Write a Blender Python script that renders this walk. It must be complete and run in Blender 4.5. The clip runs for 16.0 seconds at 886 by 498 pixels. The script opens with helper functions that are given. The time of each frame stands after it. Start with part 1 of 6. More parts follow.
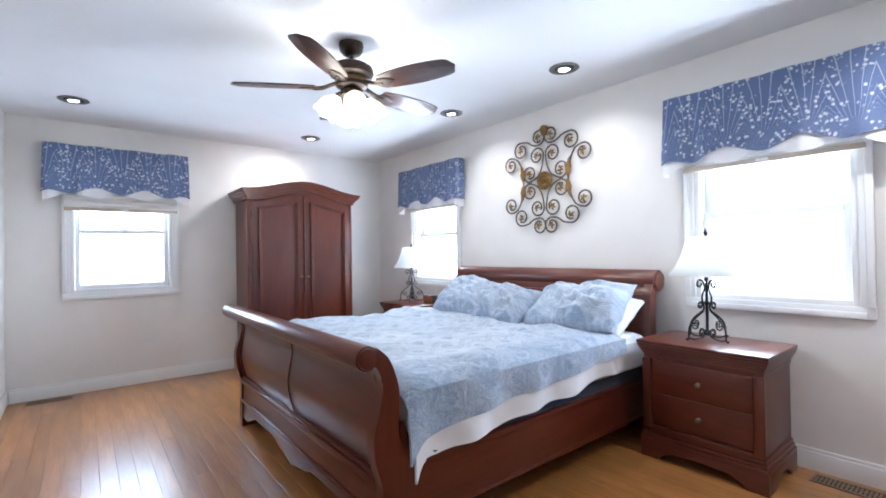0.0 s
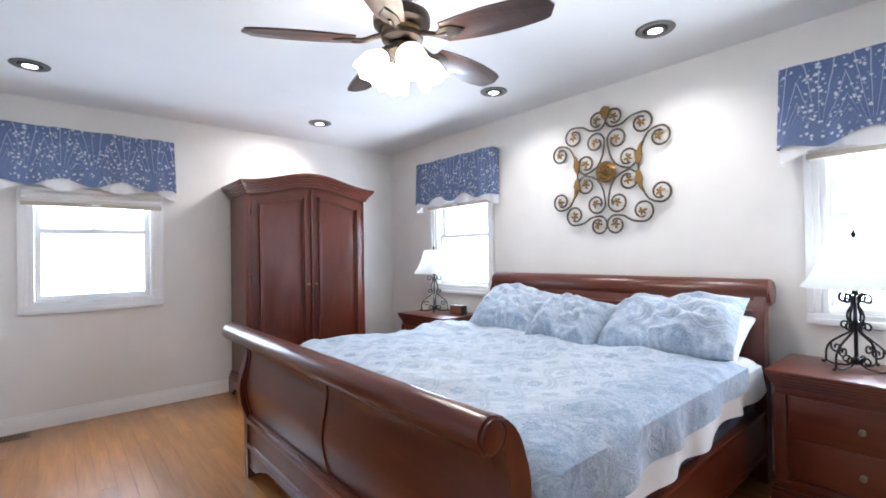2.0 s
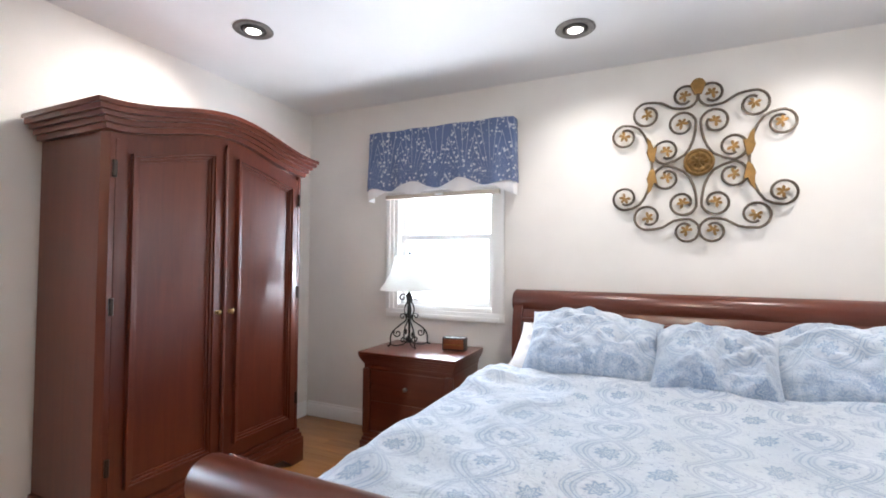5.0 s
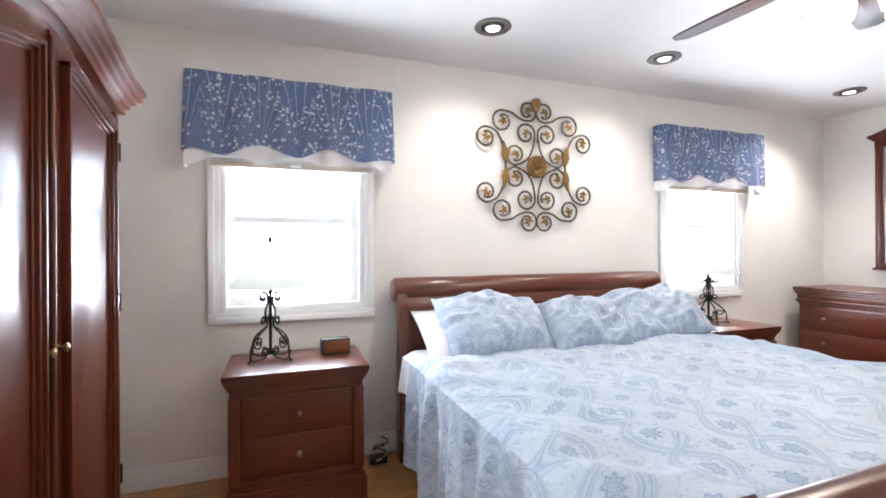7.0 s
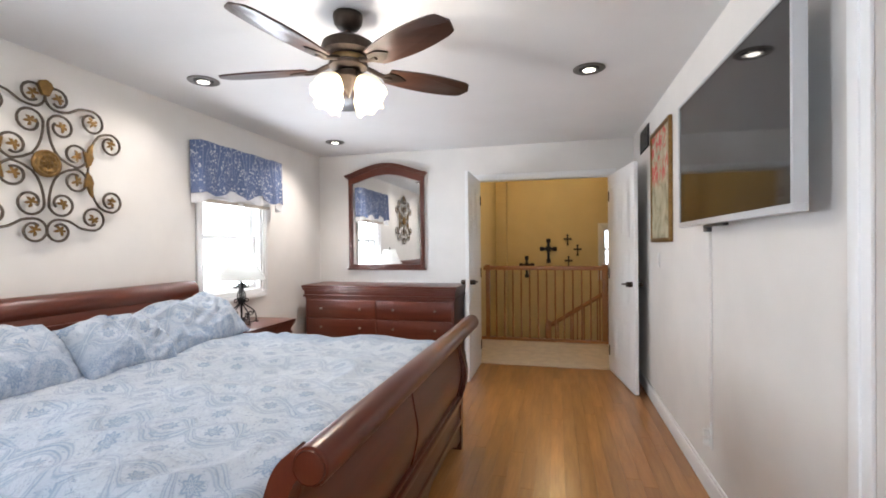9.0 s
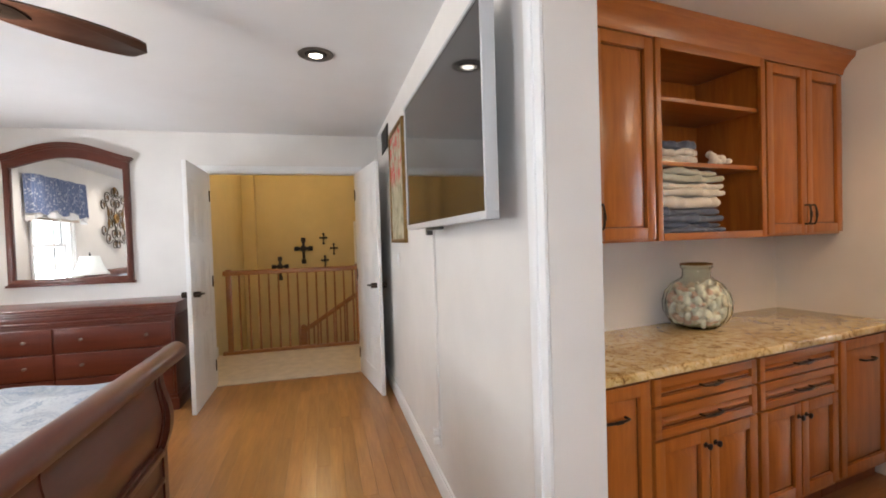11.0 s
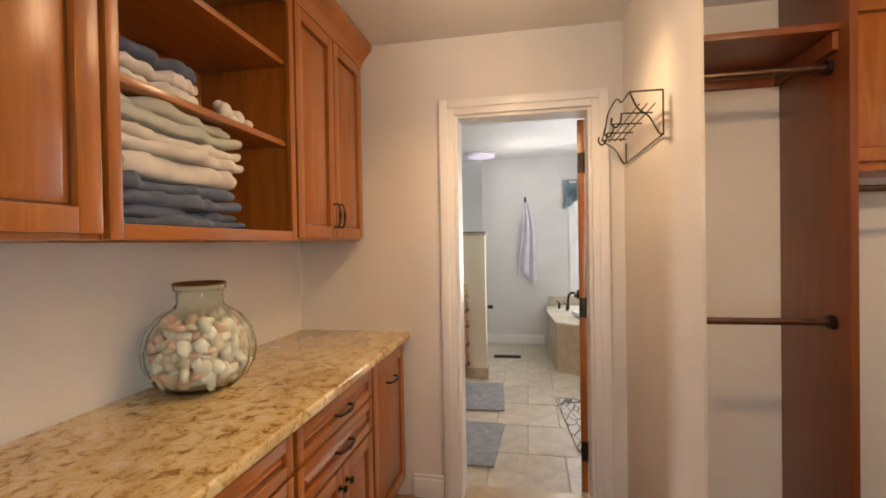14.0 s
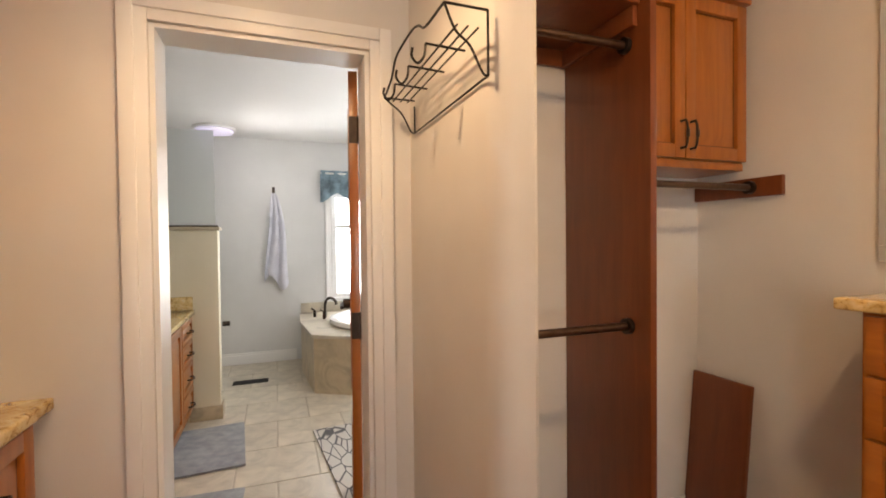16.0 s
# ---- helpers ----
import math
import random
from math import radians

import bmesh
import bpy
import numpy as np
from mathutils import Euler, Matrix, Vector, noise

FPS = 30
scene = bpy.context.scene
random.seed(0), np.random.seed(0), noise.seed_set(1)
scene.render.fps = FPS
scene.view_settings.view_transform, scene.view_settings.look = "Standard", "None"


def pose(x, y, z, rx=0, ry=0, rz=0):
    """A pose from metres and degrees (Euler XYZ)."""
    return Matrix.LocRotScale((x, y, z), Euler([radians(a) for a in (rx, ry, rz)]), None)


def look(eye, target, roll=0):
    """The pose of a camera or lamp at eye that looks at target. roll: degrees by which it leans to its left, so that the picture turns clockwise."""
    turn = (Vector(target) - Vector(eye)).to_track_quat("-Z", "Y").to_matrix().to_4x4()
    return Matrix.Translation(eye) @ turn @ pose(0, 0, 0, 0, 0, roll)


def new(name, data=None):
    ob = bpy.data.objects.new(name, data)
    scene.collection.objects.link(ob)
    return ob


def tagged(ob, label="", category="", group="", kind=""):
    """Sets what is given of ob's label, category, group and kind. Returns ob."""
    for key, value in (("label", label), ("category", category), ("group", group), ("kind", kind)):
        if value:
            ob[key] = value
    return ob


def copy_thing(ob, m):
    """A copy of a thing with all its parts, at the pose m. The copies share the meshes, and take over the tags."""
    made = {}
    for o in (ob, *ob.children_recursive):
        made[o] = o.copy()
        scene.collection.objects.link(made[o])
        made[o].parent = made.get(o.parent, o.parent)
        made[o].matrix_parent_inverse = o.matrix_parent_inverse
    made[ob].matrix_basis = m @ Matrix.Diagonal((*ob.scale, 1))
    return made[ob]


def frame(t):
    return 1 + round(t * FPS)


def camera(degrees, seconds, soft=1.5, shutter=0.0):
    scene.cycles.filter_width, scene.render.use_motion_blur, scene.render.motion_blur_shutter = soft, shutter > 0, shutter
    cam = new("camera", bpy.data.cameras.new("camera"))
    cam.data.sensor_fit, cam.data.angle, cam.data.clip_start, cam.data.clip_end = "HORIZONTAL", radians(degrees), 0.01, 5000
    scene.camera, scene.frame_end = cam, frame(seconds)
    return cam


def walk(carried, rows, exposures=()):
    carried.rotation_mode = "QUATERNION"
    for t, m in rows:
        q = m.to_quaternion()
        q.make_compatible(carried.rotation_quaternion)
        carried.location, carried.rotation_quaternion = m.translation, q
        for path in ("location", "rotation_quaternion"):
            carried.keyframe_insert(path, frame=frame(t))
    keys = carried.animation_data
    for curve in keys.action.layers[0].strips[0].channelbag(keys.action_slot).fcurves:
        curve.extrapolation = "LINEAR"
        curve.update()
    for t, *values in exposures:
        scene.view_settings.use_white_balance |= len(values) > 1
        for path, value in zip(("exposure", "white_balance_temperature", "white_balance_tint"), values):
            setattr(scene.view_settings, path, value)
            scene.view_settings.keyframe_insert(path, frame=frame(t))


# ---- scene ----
cam = camera(89.0, 16.0, 1.8)
PATH = [
    (0, (1.155, 1.965, 1.209), (2.401, 3.529, 1.227), -0.9),
    (0.5, (1.194, 2.166, 1.228), (2.451, 3.721, 1.241), -1.0),
    (1, (1.201, 2.327, 1.228), (2.472, 3.871, 1.249), -1.0),
    (1.5, (1.227, 2.519, 1.247), (2.501, 4.06, 1.263), -0.8),
    (2, (1.22, 2.724, 1.239), (2.521, 4.243, 1.261), -0.9),
    (2.5, (1.232, 2.985, 1.284), (2.566, 4.475, 1.297), -0.7),
    (3, (1.17, 3.285, 1.298), (2.627, 4.655, 1.307), -0.8),
    (3.5, (1.152, 3.629, 1.296), (2.782, 4.788, 1.291), -0.8),
    (4, (1.18, 4.018, 1.293), (2.903, 5.033, 1.287), -0.8),
    (4.2, (1.242, 4.08, 1.287), (2.964, 5.098, 1.292), -0.1),
    (6.3, (1.462, 5.897, 1.196), (3.462, 5.909, 1.239), -0.5),
    (6.5, (1.506, 5.991, 1.233), (3.499, 5.83, 1.245), -0.4),
    (7, (1.507, 6.084, 1.247), (3.387, 5.402, 1.247), -0.3),
    (7.5, (1.429, 6.147, 1.235), (3.042, 4.964, 1.24), -0.5),
    (8, (1.363, 6.254, 1.283), (2.624, 4.701, 1.282), -0.4),
    (8.5, (1.406, 6.335, 1.316), (2.26, 4.526, 1.304), -0.3),
    (9, (1.42, 6.343, 1.321), (1.907, 4.403, 1.31), -0.5),
    (9.2, (1.392, 6.318, 1.347), (1.759, 4.352, 1.324), -0.5),
    (11.3, (1.147, 5.885, 1.363), (0.415, 4.024, 1.315), -1.2),
    (11.5, (1.103, 5.759, 1.326), (0.206, 3.972, 1.304), -0.8),
    (12, (1.017, 5.735, 1.289), (-0.151, 4.111, 1.278), -0.8),
    (12.5, (0.862, 5.581, 1.294), (-0.544, 4.158, 1.278), -1.1),
    (13, (0.747, 5.473, 1.292), (-0.83, 4.243, 1.279), -1.2),
    (13.5, (0.622, 5.344, 1.303), (-1.139, 4.395, 1.281), -1.0),
    (14, (0.416, 5.296, 1.301), (-1.472, 4.636, 1.276), -1.0),
    (14.5, (0.237, 5.252, 1.292), (-1.72, 4.839, 1.266), -0.9),
    (15, (0.043, 5.17, 1.294), (-1.95, 5.003, 1.261), -0.8),
    (15.5, (-0.123, 5.168, 1.277), (-2.12, 5.266, 1.243), -0.6),
    (16, (-0.252, 5.186, 1.28), (-2.21, 5.592, 1.242), -0.6),
]
walk(cam, [(t, look(eye, target, roll)) for t, eye, target, roll in PATH],
     exposures=[(0, 0.0, 5400, 9), (4, -0.06, 5980, 10), (6.5, 0.12, 6100, 11), (8, 0.0, 6080, 10), (9, -0.24, 6250, 11), (12, -0.12, 6900, 12), (13.5, -0.05, 7700, 15), (16, 0.02, 7700, 14)])

# ---- world, sun and lamps ----
H = 2.44          # bedroom ceiling
HC = 2.33         # dressing area ceiling
EX, NY, WX, SY = 4.255, 7.20, 0.635, 1.30   # inner faces of the bedroom walls

ROT = pose(-1.74, 4.55, 0, 0, 0, 8.6) @ pose(1.74, -4.55, 0)   # the dressing area and bathroom stand askew to the bedroom
ZONE = [Matrix()]


def askew(x, y, z):
    return tuple(ROT @ Vector((x, y, z)))


world = bpy.data.worlds.new("sky")
scene.world = world
world.use_nodes = True
_sky = world.node_tree.nodes.new("ShaderNodeTexSky")
_sky.sky_type, _sky.sun_disc = "NISHITA", False
_sky.sun_elevation, _sky.sun_rotation = radians(74), radians(90)
_bg = world.node_tree.nodes["Background"]
_bg.inputs["Strength"].default_value = 0.12
world.node_tree.links.new(_sky.outputs[0], _bg.inputs[0])

sun = new("sun", bpy.data.lights.new("sun", "SUN"))
sun.data.energy, sun.data.angle, sun.data.color = 3.0, radians(0.5), (1.0, 0.95, 0.88)
sun.matrix_basis = look((9, 4, 18), (5.2, 4.0, 0))


def area_lamp(name, eye, target, sx, sy, watts, color):
    l = bpy.data.lights.new(name, "AREA")
    l.shape, l.size, l.size_y, l.energy, l.color = "RECTANGLE", sx, sy, watts, color
    ob = new(name, l)
    ob.matrix_basis = look(eye, target)
    return ob


def spot_lamp(name, eye, target, watts, color, cone=70, blend=0.6):
    l = bpy.data.lights.new(name, "SPOT")
    l.energy, l.color, l.spot_size, l.spot_blend, l.shadow_soft_size = watts, color, radians(cone), blend, 0.03
    ob = new(name, l)
    ob.matrix_basis = look(eye, target)
    return ob


def point_lamp(name, eye, watts, color, radius=0.05):
    l = bpy.data.lights.new(name, "POINT")
    l.energy, l.color, l.shadow_soft_size = watts, color, radius
    ob = new(name, l)
    ob.location = eye
    return ob


DAY = (0.80, 0.90, 1.0)
WARM = (1.0, 0.70, 0.42)
CAN = (1.0, 0.90, 0.80)
area_lamp("window_light_north", (1.455, 7.42, 1.3), (1.455, 0, 1.3), 0.86, 0.9, 42, DAY)
area_lamp("window_light_east_far", (4.475, 5.995, 1.3), (0, 5.995, 1.3), 0.86, 0.9, 29, DAY)
area_lamp("window_light_east_near", (4.475, 2.835, 1.3), (0, 2.835, 1.3), 0.86, 0.9, 29, DAY)
area_lamp("window_light_bath", askew(-5.56, 6.05, 1.25), askew(0, 6.0, 1.2), 1.2, 1.3, 60, DAY)

for wy in (5.995, 2.835):     # light thrown up from the sunlit ground outside
    area_lamp("window_light_ground", (4.45, wy, 1.12), (3.2, wy, 2.44), 0.74, 0.4, 34, (0.95, 0.97, 1.0))

CANS = [(3.69, 3.81, (4.25, 3.95, 0.9), 58), (3.69, 5.0, (4.25, 4.9, 0.9), 58), (3.69, 1.97, (4.1, 2.3, 0.5), 130),
        (3.03, 6.52, (2.7, 7.2, 1.5), 105), (1.10, 6.45, (1.1, 7.0, 0.6), 9), (1.21, 3.34, (1.5, 3.2, 0.0), 10)]
for cx, cy, aim, watts in CANS:
    spot_lamp("recessed_bulb", (cx, cy, H - 0.016), aim, watts, CAN, 118, 1.0)
FAN = (2.385, 4.34)
for k in range(4):
    a = radians(71 + 90 * k)
    point_lamp("fan_bulb", (FAN[0] + 0.11 * math.cos(a), FAN[1] + 0.11 * math.sin(a), 2.04), 7.5, (1.0, 0.91, 0.79), 0.03)
spot_lamp("dressing_bulb", askew(-1.09, 4.94, 2.13), askew(-1.09, 4.98, 0), 21, WARM, 165, 0.7)
point_lamp("dressing_bulb_glow", askew(-1.09, 4.87, 2.06), 2.5, WARM, 0.04)
spot_lamp("dressing_bulb_second", askew(-0.45, 5.9, 2.1), askew(-0.5, 5.95, 0), 12, WARM, 165, 0.7)
point_lamp("dressing_bulb_second_glow", askew(-0.45, 5.9, 2.1), 12, WARM, 0.04)
point_lamp("bath_bulb", askew(-4.6, 4.9, 1.95), 6, (0.9, 0.93, 1.0), 0.1)
# unseen fill lamp added to brighten the bathroom, without any fixture
point_lamp("bath_bulb_second", askew(-3.0, 6.3, 1.9), 24, (0.9, 0.93, 1.0), 0.1)
point_lamp("hall_bulb", (1.45, -0.9, 2.75), 26, (1.0, 0.76, 0.42), 0.06)
# extra fill added over the landing, with no fixture of its own
point_lamp("hall_bulb_second", (1.6, 0.6, 2.3), 8, (1.0, 0.76, 0.42), 0.06)

# ---- materials ----


class Mat:
    """A small node builder round one Principled material."""

    def __init__(self, name, rough=0.5, metal=0.0, coords="Object"):
        self.m = bpy.data.materials.new(name)
        self.m.use_nodes = True
        self.t = self.m.node_tree
        self.b = self.t.nodes["Principled BSDF"]
        self.b.inputs["Roughness"].default_value = rough
        self.b.inputs["Metallic"].default_value = metal
        self.co = self.t.nodes.new("ShaderNodeTexCoord").outputs[coords]

    def put(self, value, socket):
        if hasattr(value, "is_output"):
            self.t.links.new(value, socket)
        else:
            socket.default_value = value

    def scaled(self, sx, sy, sz):
        n = self.t.nodes.new("ShaderNodeMapping")
        n.inputs["Scale"].default_value = (sx, sy, sz)
        self.t.links.new(self.co, n.inputs["Vector"])
        return n.outputs[0]

    def noise(self, scale, detail=4, vec=None, dist=0.0, rough=0.55):
        n = self.t.nodes.new("ShaderNodeTexNoise")
        n.inputs["Scale"].default_value, n.inputs["Detail"].default_value = scale, detail
        n.inputs["Distortion"].default_value, n.inputs["Roughness"].default_value = dist, rough
        self.t.links.new(vec or self.co, n.inputs["Vector"])
        return n.outputs[0]

    def voronoi(self, scale, feature="F1", vec=None):
        n = self.t.nodes.new("ShaderNodeTexVoronoi")
        n.feature = feature
        n.inputs["Scale"].default_value = scale
        self.t.links.new(vec or self.co, n.inputs["Vector"])
        return n.outputs[0]

    def ramp(self, fac, *stops):
        n = self.t.nodes.new("ShaderNodeValToRGB")
        while len(n.color_ramp.elements) < len(stops):
            n.color_ramp.elements.new(0.5)
        for e, (p, c) in zip(n.color_ramp.elements, stops):
            e.position = p
            e.color = (*c, 1) if len(c) == 3 else c
        self.put(fac, n.inputs[0])
        return n.outputs[0]

    def math(self, op, a, b=0.0, c=0.0):
        n = self.t.nodes.new("ShaderNodeMath")
        n.operation = op
        for v, s in zip((a, b, c), n.inputs):
            self.put(v, s)
        return n.outputs[0]

    def xyz(self, vec=None):
        n = self.t.nodes.new("ShaderNodeSeparateXYZ")
        self.t.links.new(vec or self.co, n.inputs[0])
        return n.outputs

    def mix(self, fac, a, b, blend="MIX"):
        n = self.t.nodes.new("ShaderNodeMix")
        n.data_type, n.blend_type = "RGBA", blend
        self.put(fac, n.inputs[0])
        for v, s in ((a, n.inputs[6]), (b, n.inputs[7])):
            self.put((*v, 1) if isinstance(v, tuple) else v, s)
        return n.outputs[2]

    def color(self, v):
        self.put((*v, 1) if isinstance(v, tuple) else v, self.b.inputs["Base Color"])
        return self

    def bump(self, h, strength=0.2, dist=0.01):
        n = self.t.nodes.new("ShaderNodeBump")
        n.inputs["Strength"].default_value, n.inputs["Distance"].default_value = strength, dist
        self.t.links.new(h, n.inputs["Height"])
        self.t.links.new(n.outputs[0], self.b.inputs["Normal"])
        return self

    def set(self, **kw):
        for k, v in kw.items():
            self.put(v, self.b.inputs[k.replace("_", " ")])
        return self


def shade(c, f):
    return tuple(min(1, x * f) for x in c)


def paint(name, c, rough=0.55, grain=220, amount=0.06, bump=0.08):
    a = Mat(name, rough)
    v = a.noise(2.2, 3)
    a.color(a.ramp(v, (0.3, shade(c, 1 - amount)), (0.7, shade(c, 1 + amount / 2))))
    return a.bump(a.noise(grain, 2), bump, 0.002).m


def wood(name, dark, light, rough=0.3, along="z", coat=0.3, rand=0.0, scale=1.0, relief=0.06):
    a = Mat(name, rough)
    k = {"x": (1.2, 14, 14), "y": (14, 1.2, 14), "z": (14, 14, 1.2)}[along]
    v = a.scaled(*[q * scale for q in k])
    g = a.noise(2.2, 6, v, 0.6, 0.62)
    f = a.noise(1.1, 3)
    col = a.ramp(a.math("ADD", a.math("MULTIPLY", g, 0.7), a.math("MULTIPLY", f, 0.3)), (0.32, dark), (0.68, light))
    if rand:
        info = a.t.nodes.new("ShaderNodeObjectInfo")
        col = a.mix(1.0, col, a.ramp(info.outputs["Random"], (0.0, (1 - rand,) * 3), (1.0, (1 + rand * 0.3,) * 3)), "MULTIPLY")
    a.color(col)
    a.set(Coat_Weight=coat, Coat_Roughness=0.22)
    fine = a.noise(9, 4, v)
    return a.bump(fine, relief, 0.002).m


def metal(name, c, rough=0.4, m=0.9):
    a = Mat(name, rough, m)
    a.color(a.ramp(a.noise(40, 3), (0.3, shade(c, 0.75)), (0.7, shade(c, 1.15))))
    return a.bump(a.noise(160, 2), 0.08, 0.001).m


M = {}
M["wall"] = paint("wall_paint", (0.75, 0.725, 0.69), 0.6)
M["ceiling"] = paint("ceiling_paint", (0.75, 0.748, 0.745), 0.7, 160, 0.03)
M["trim"] = paint("white_trim_paint", (0.82, 0.82, 0.81), 0.35, 90, 0.03, 0.03)
M["hall"] = paint("yellow_wall_paint", (0.66, 0.52, 0.26), 0.6)
M["bathwall"] = paint("bath_wall_paint", (0.68, 0.69, 0.69), 0.6)
M["cream"] = paint("cream_wall_paint", (0.74, 0.68, 0.52), 0.6)
CH_D, CH_L = (0.070, 0.0135, 0.0062), (0.112, 0.024, 0.0098)
M["cherry_z"] = wood("cherry_wood_upright", CH_D, CH_L, 0.29, "z", 0.14, relief=0.012)
M["cherry_y"] = wood("cherry_wood_long", CH_D, CH_L, 0.29, "y", 0.14, relief=0.012)
M["cherry_x"] = wood("cherry_wood_cross", CH_D, CH_L, 0.29, "x", 0.14, relief=0.012)
MA_D, MA_L = (0.27, 0.076, 0.009), (0.455, 0.150, 0.026)
M["maple_z"] = wood("maple_wood_upright", MA_D, MA_L, 0.29, "z", 0.4, relief=0.02)
M["maple_x"] = wood("maple_wood_cross", MA_D, MA_L, 0.29, "x", 0.4, relief=0.02)
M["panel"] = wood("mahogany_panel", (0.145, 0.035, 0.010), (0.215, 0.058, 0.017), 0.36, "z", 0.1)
M["plank"] = wood("oak_plank", (0.27, 0.105, 0.025), (0.47, 0.215, 0.062), 0.3, "y", 0.5, 0.22, relief=0.02)
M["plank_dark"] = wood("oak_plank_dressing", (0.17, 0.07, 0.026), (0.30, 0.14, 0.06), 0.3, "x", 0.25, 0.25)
M["blade"] = wood("dark_walnut_blade", (0.03, 0.014, 0.010), (0.065, 0.028, 0.018), 0.3, "x", 0.2)
M["joint"] = paint("dark_joint", (0.24, 0.10, 0.03), 0.6)
M["oak"] = wood("oak_rail", (0.24, 0.09, 0.025), (0.40, 0.17, 0.05), 0.35, "x", 0.2)
M["black"] = metal("black_iron", (0.022, 0.02, 0.02), 0.45, 0.6)
M["iron"] = metal("bronzed_iron", (0.11, 0.088, 0.066), 0.42, 0.7)
M["gold"] = metal("aged_gold", (0.24, 0.14, 0.045), 0.45, 0.75)
M["brass"] = metal("antique_brass", (0.30, 0.20, 0.09), 0.35, 0.9)
M["bronze"] = metal("dark_bronze", (0.05, 0.036, 0.028), 0.38, 0.8)
M["rodmetal"] = metal("oiled_bronze_rod", (0.16, 0.10, 0.07), 0.3, 0.9)
M["pewter"] = metal("antique_pewter", (0.20, 0.17, 0.14), 0.4, 0.9)
M["glaze"] = wood("brown_glazed_maple", (0.11, 0.030, 0.006), (0.19, 0.058, 0.012), 0.35, "z", 0.2)
M["canring"] = metal("brushed_nickel", (0.19, 0.18, 0.17), 0.4, 0.7)
M["chrome"] = metal("satin_steel", (0.55, 0.55, 0.54), 0.25, 1.0)
M["vent"] = metal("register_metal", (0.22, 0.155, 0.10), 0.5, 0.4)
M["dark"] = paint("dark_recess", (0.02, 0.02, 0.02), 0.7)
M["plastic"] = paint("black_plastic", (0.025, 0.022, 0.02), 0.3)
M["white_plastic"] = paint("white_plastic", (0.78, 0.78, 0.76), 0.35, 80, 0.02, 0.02)
M["silver"] = paint("silver_bezel", (0.50, 0.50, 0.50), 0.3, 60, 0.02, 0.01)


def _screen():
    a = Mat("tv_screen", 0.06)
    a.color((0.008, 0.008, 0.009)).set(Specular_IOR_Level=0.9)
    return a.m


def _mirror():
    a = Mat("mirror_glass", 0.01, 1.0)
    return a.color((0.88, 0.89, 0.89)).m


def _glass(name, c=(1, 1, 1), rough=0.0):
    a = Mat(name, rough)
    return a.color(c).set(Transmission_Weight=1.0, IOR=1.45).m


def _glow(name, c, strength, base=(0.8, 0.8, 0.78)):
    a = Mat(name, 0.4)
    return a.color(base).set(Emission_Color=(*c, 1), Emission_Strength=strength).m


def _fabric(name, c, amount=0.12, weave=700):
    a = Mat(name, 0.9)
    a.color(a.ramp(a.noise(9, 4), (0.3, shade(c, 1 - amount)), (0.7, shade(c, 1 + amount / 2))))
    return a.set(Sheen_Weight=0.15).bump(a.noise(weave, 2), 0.25, 0.001).m


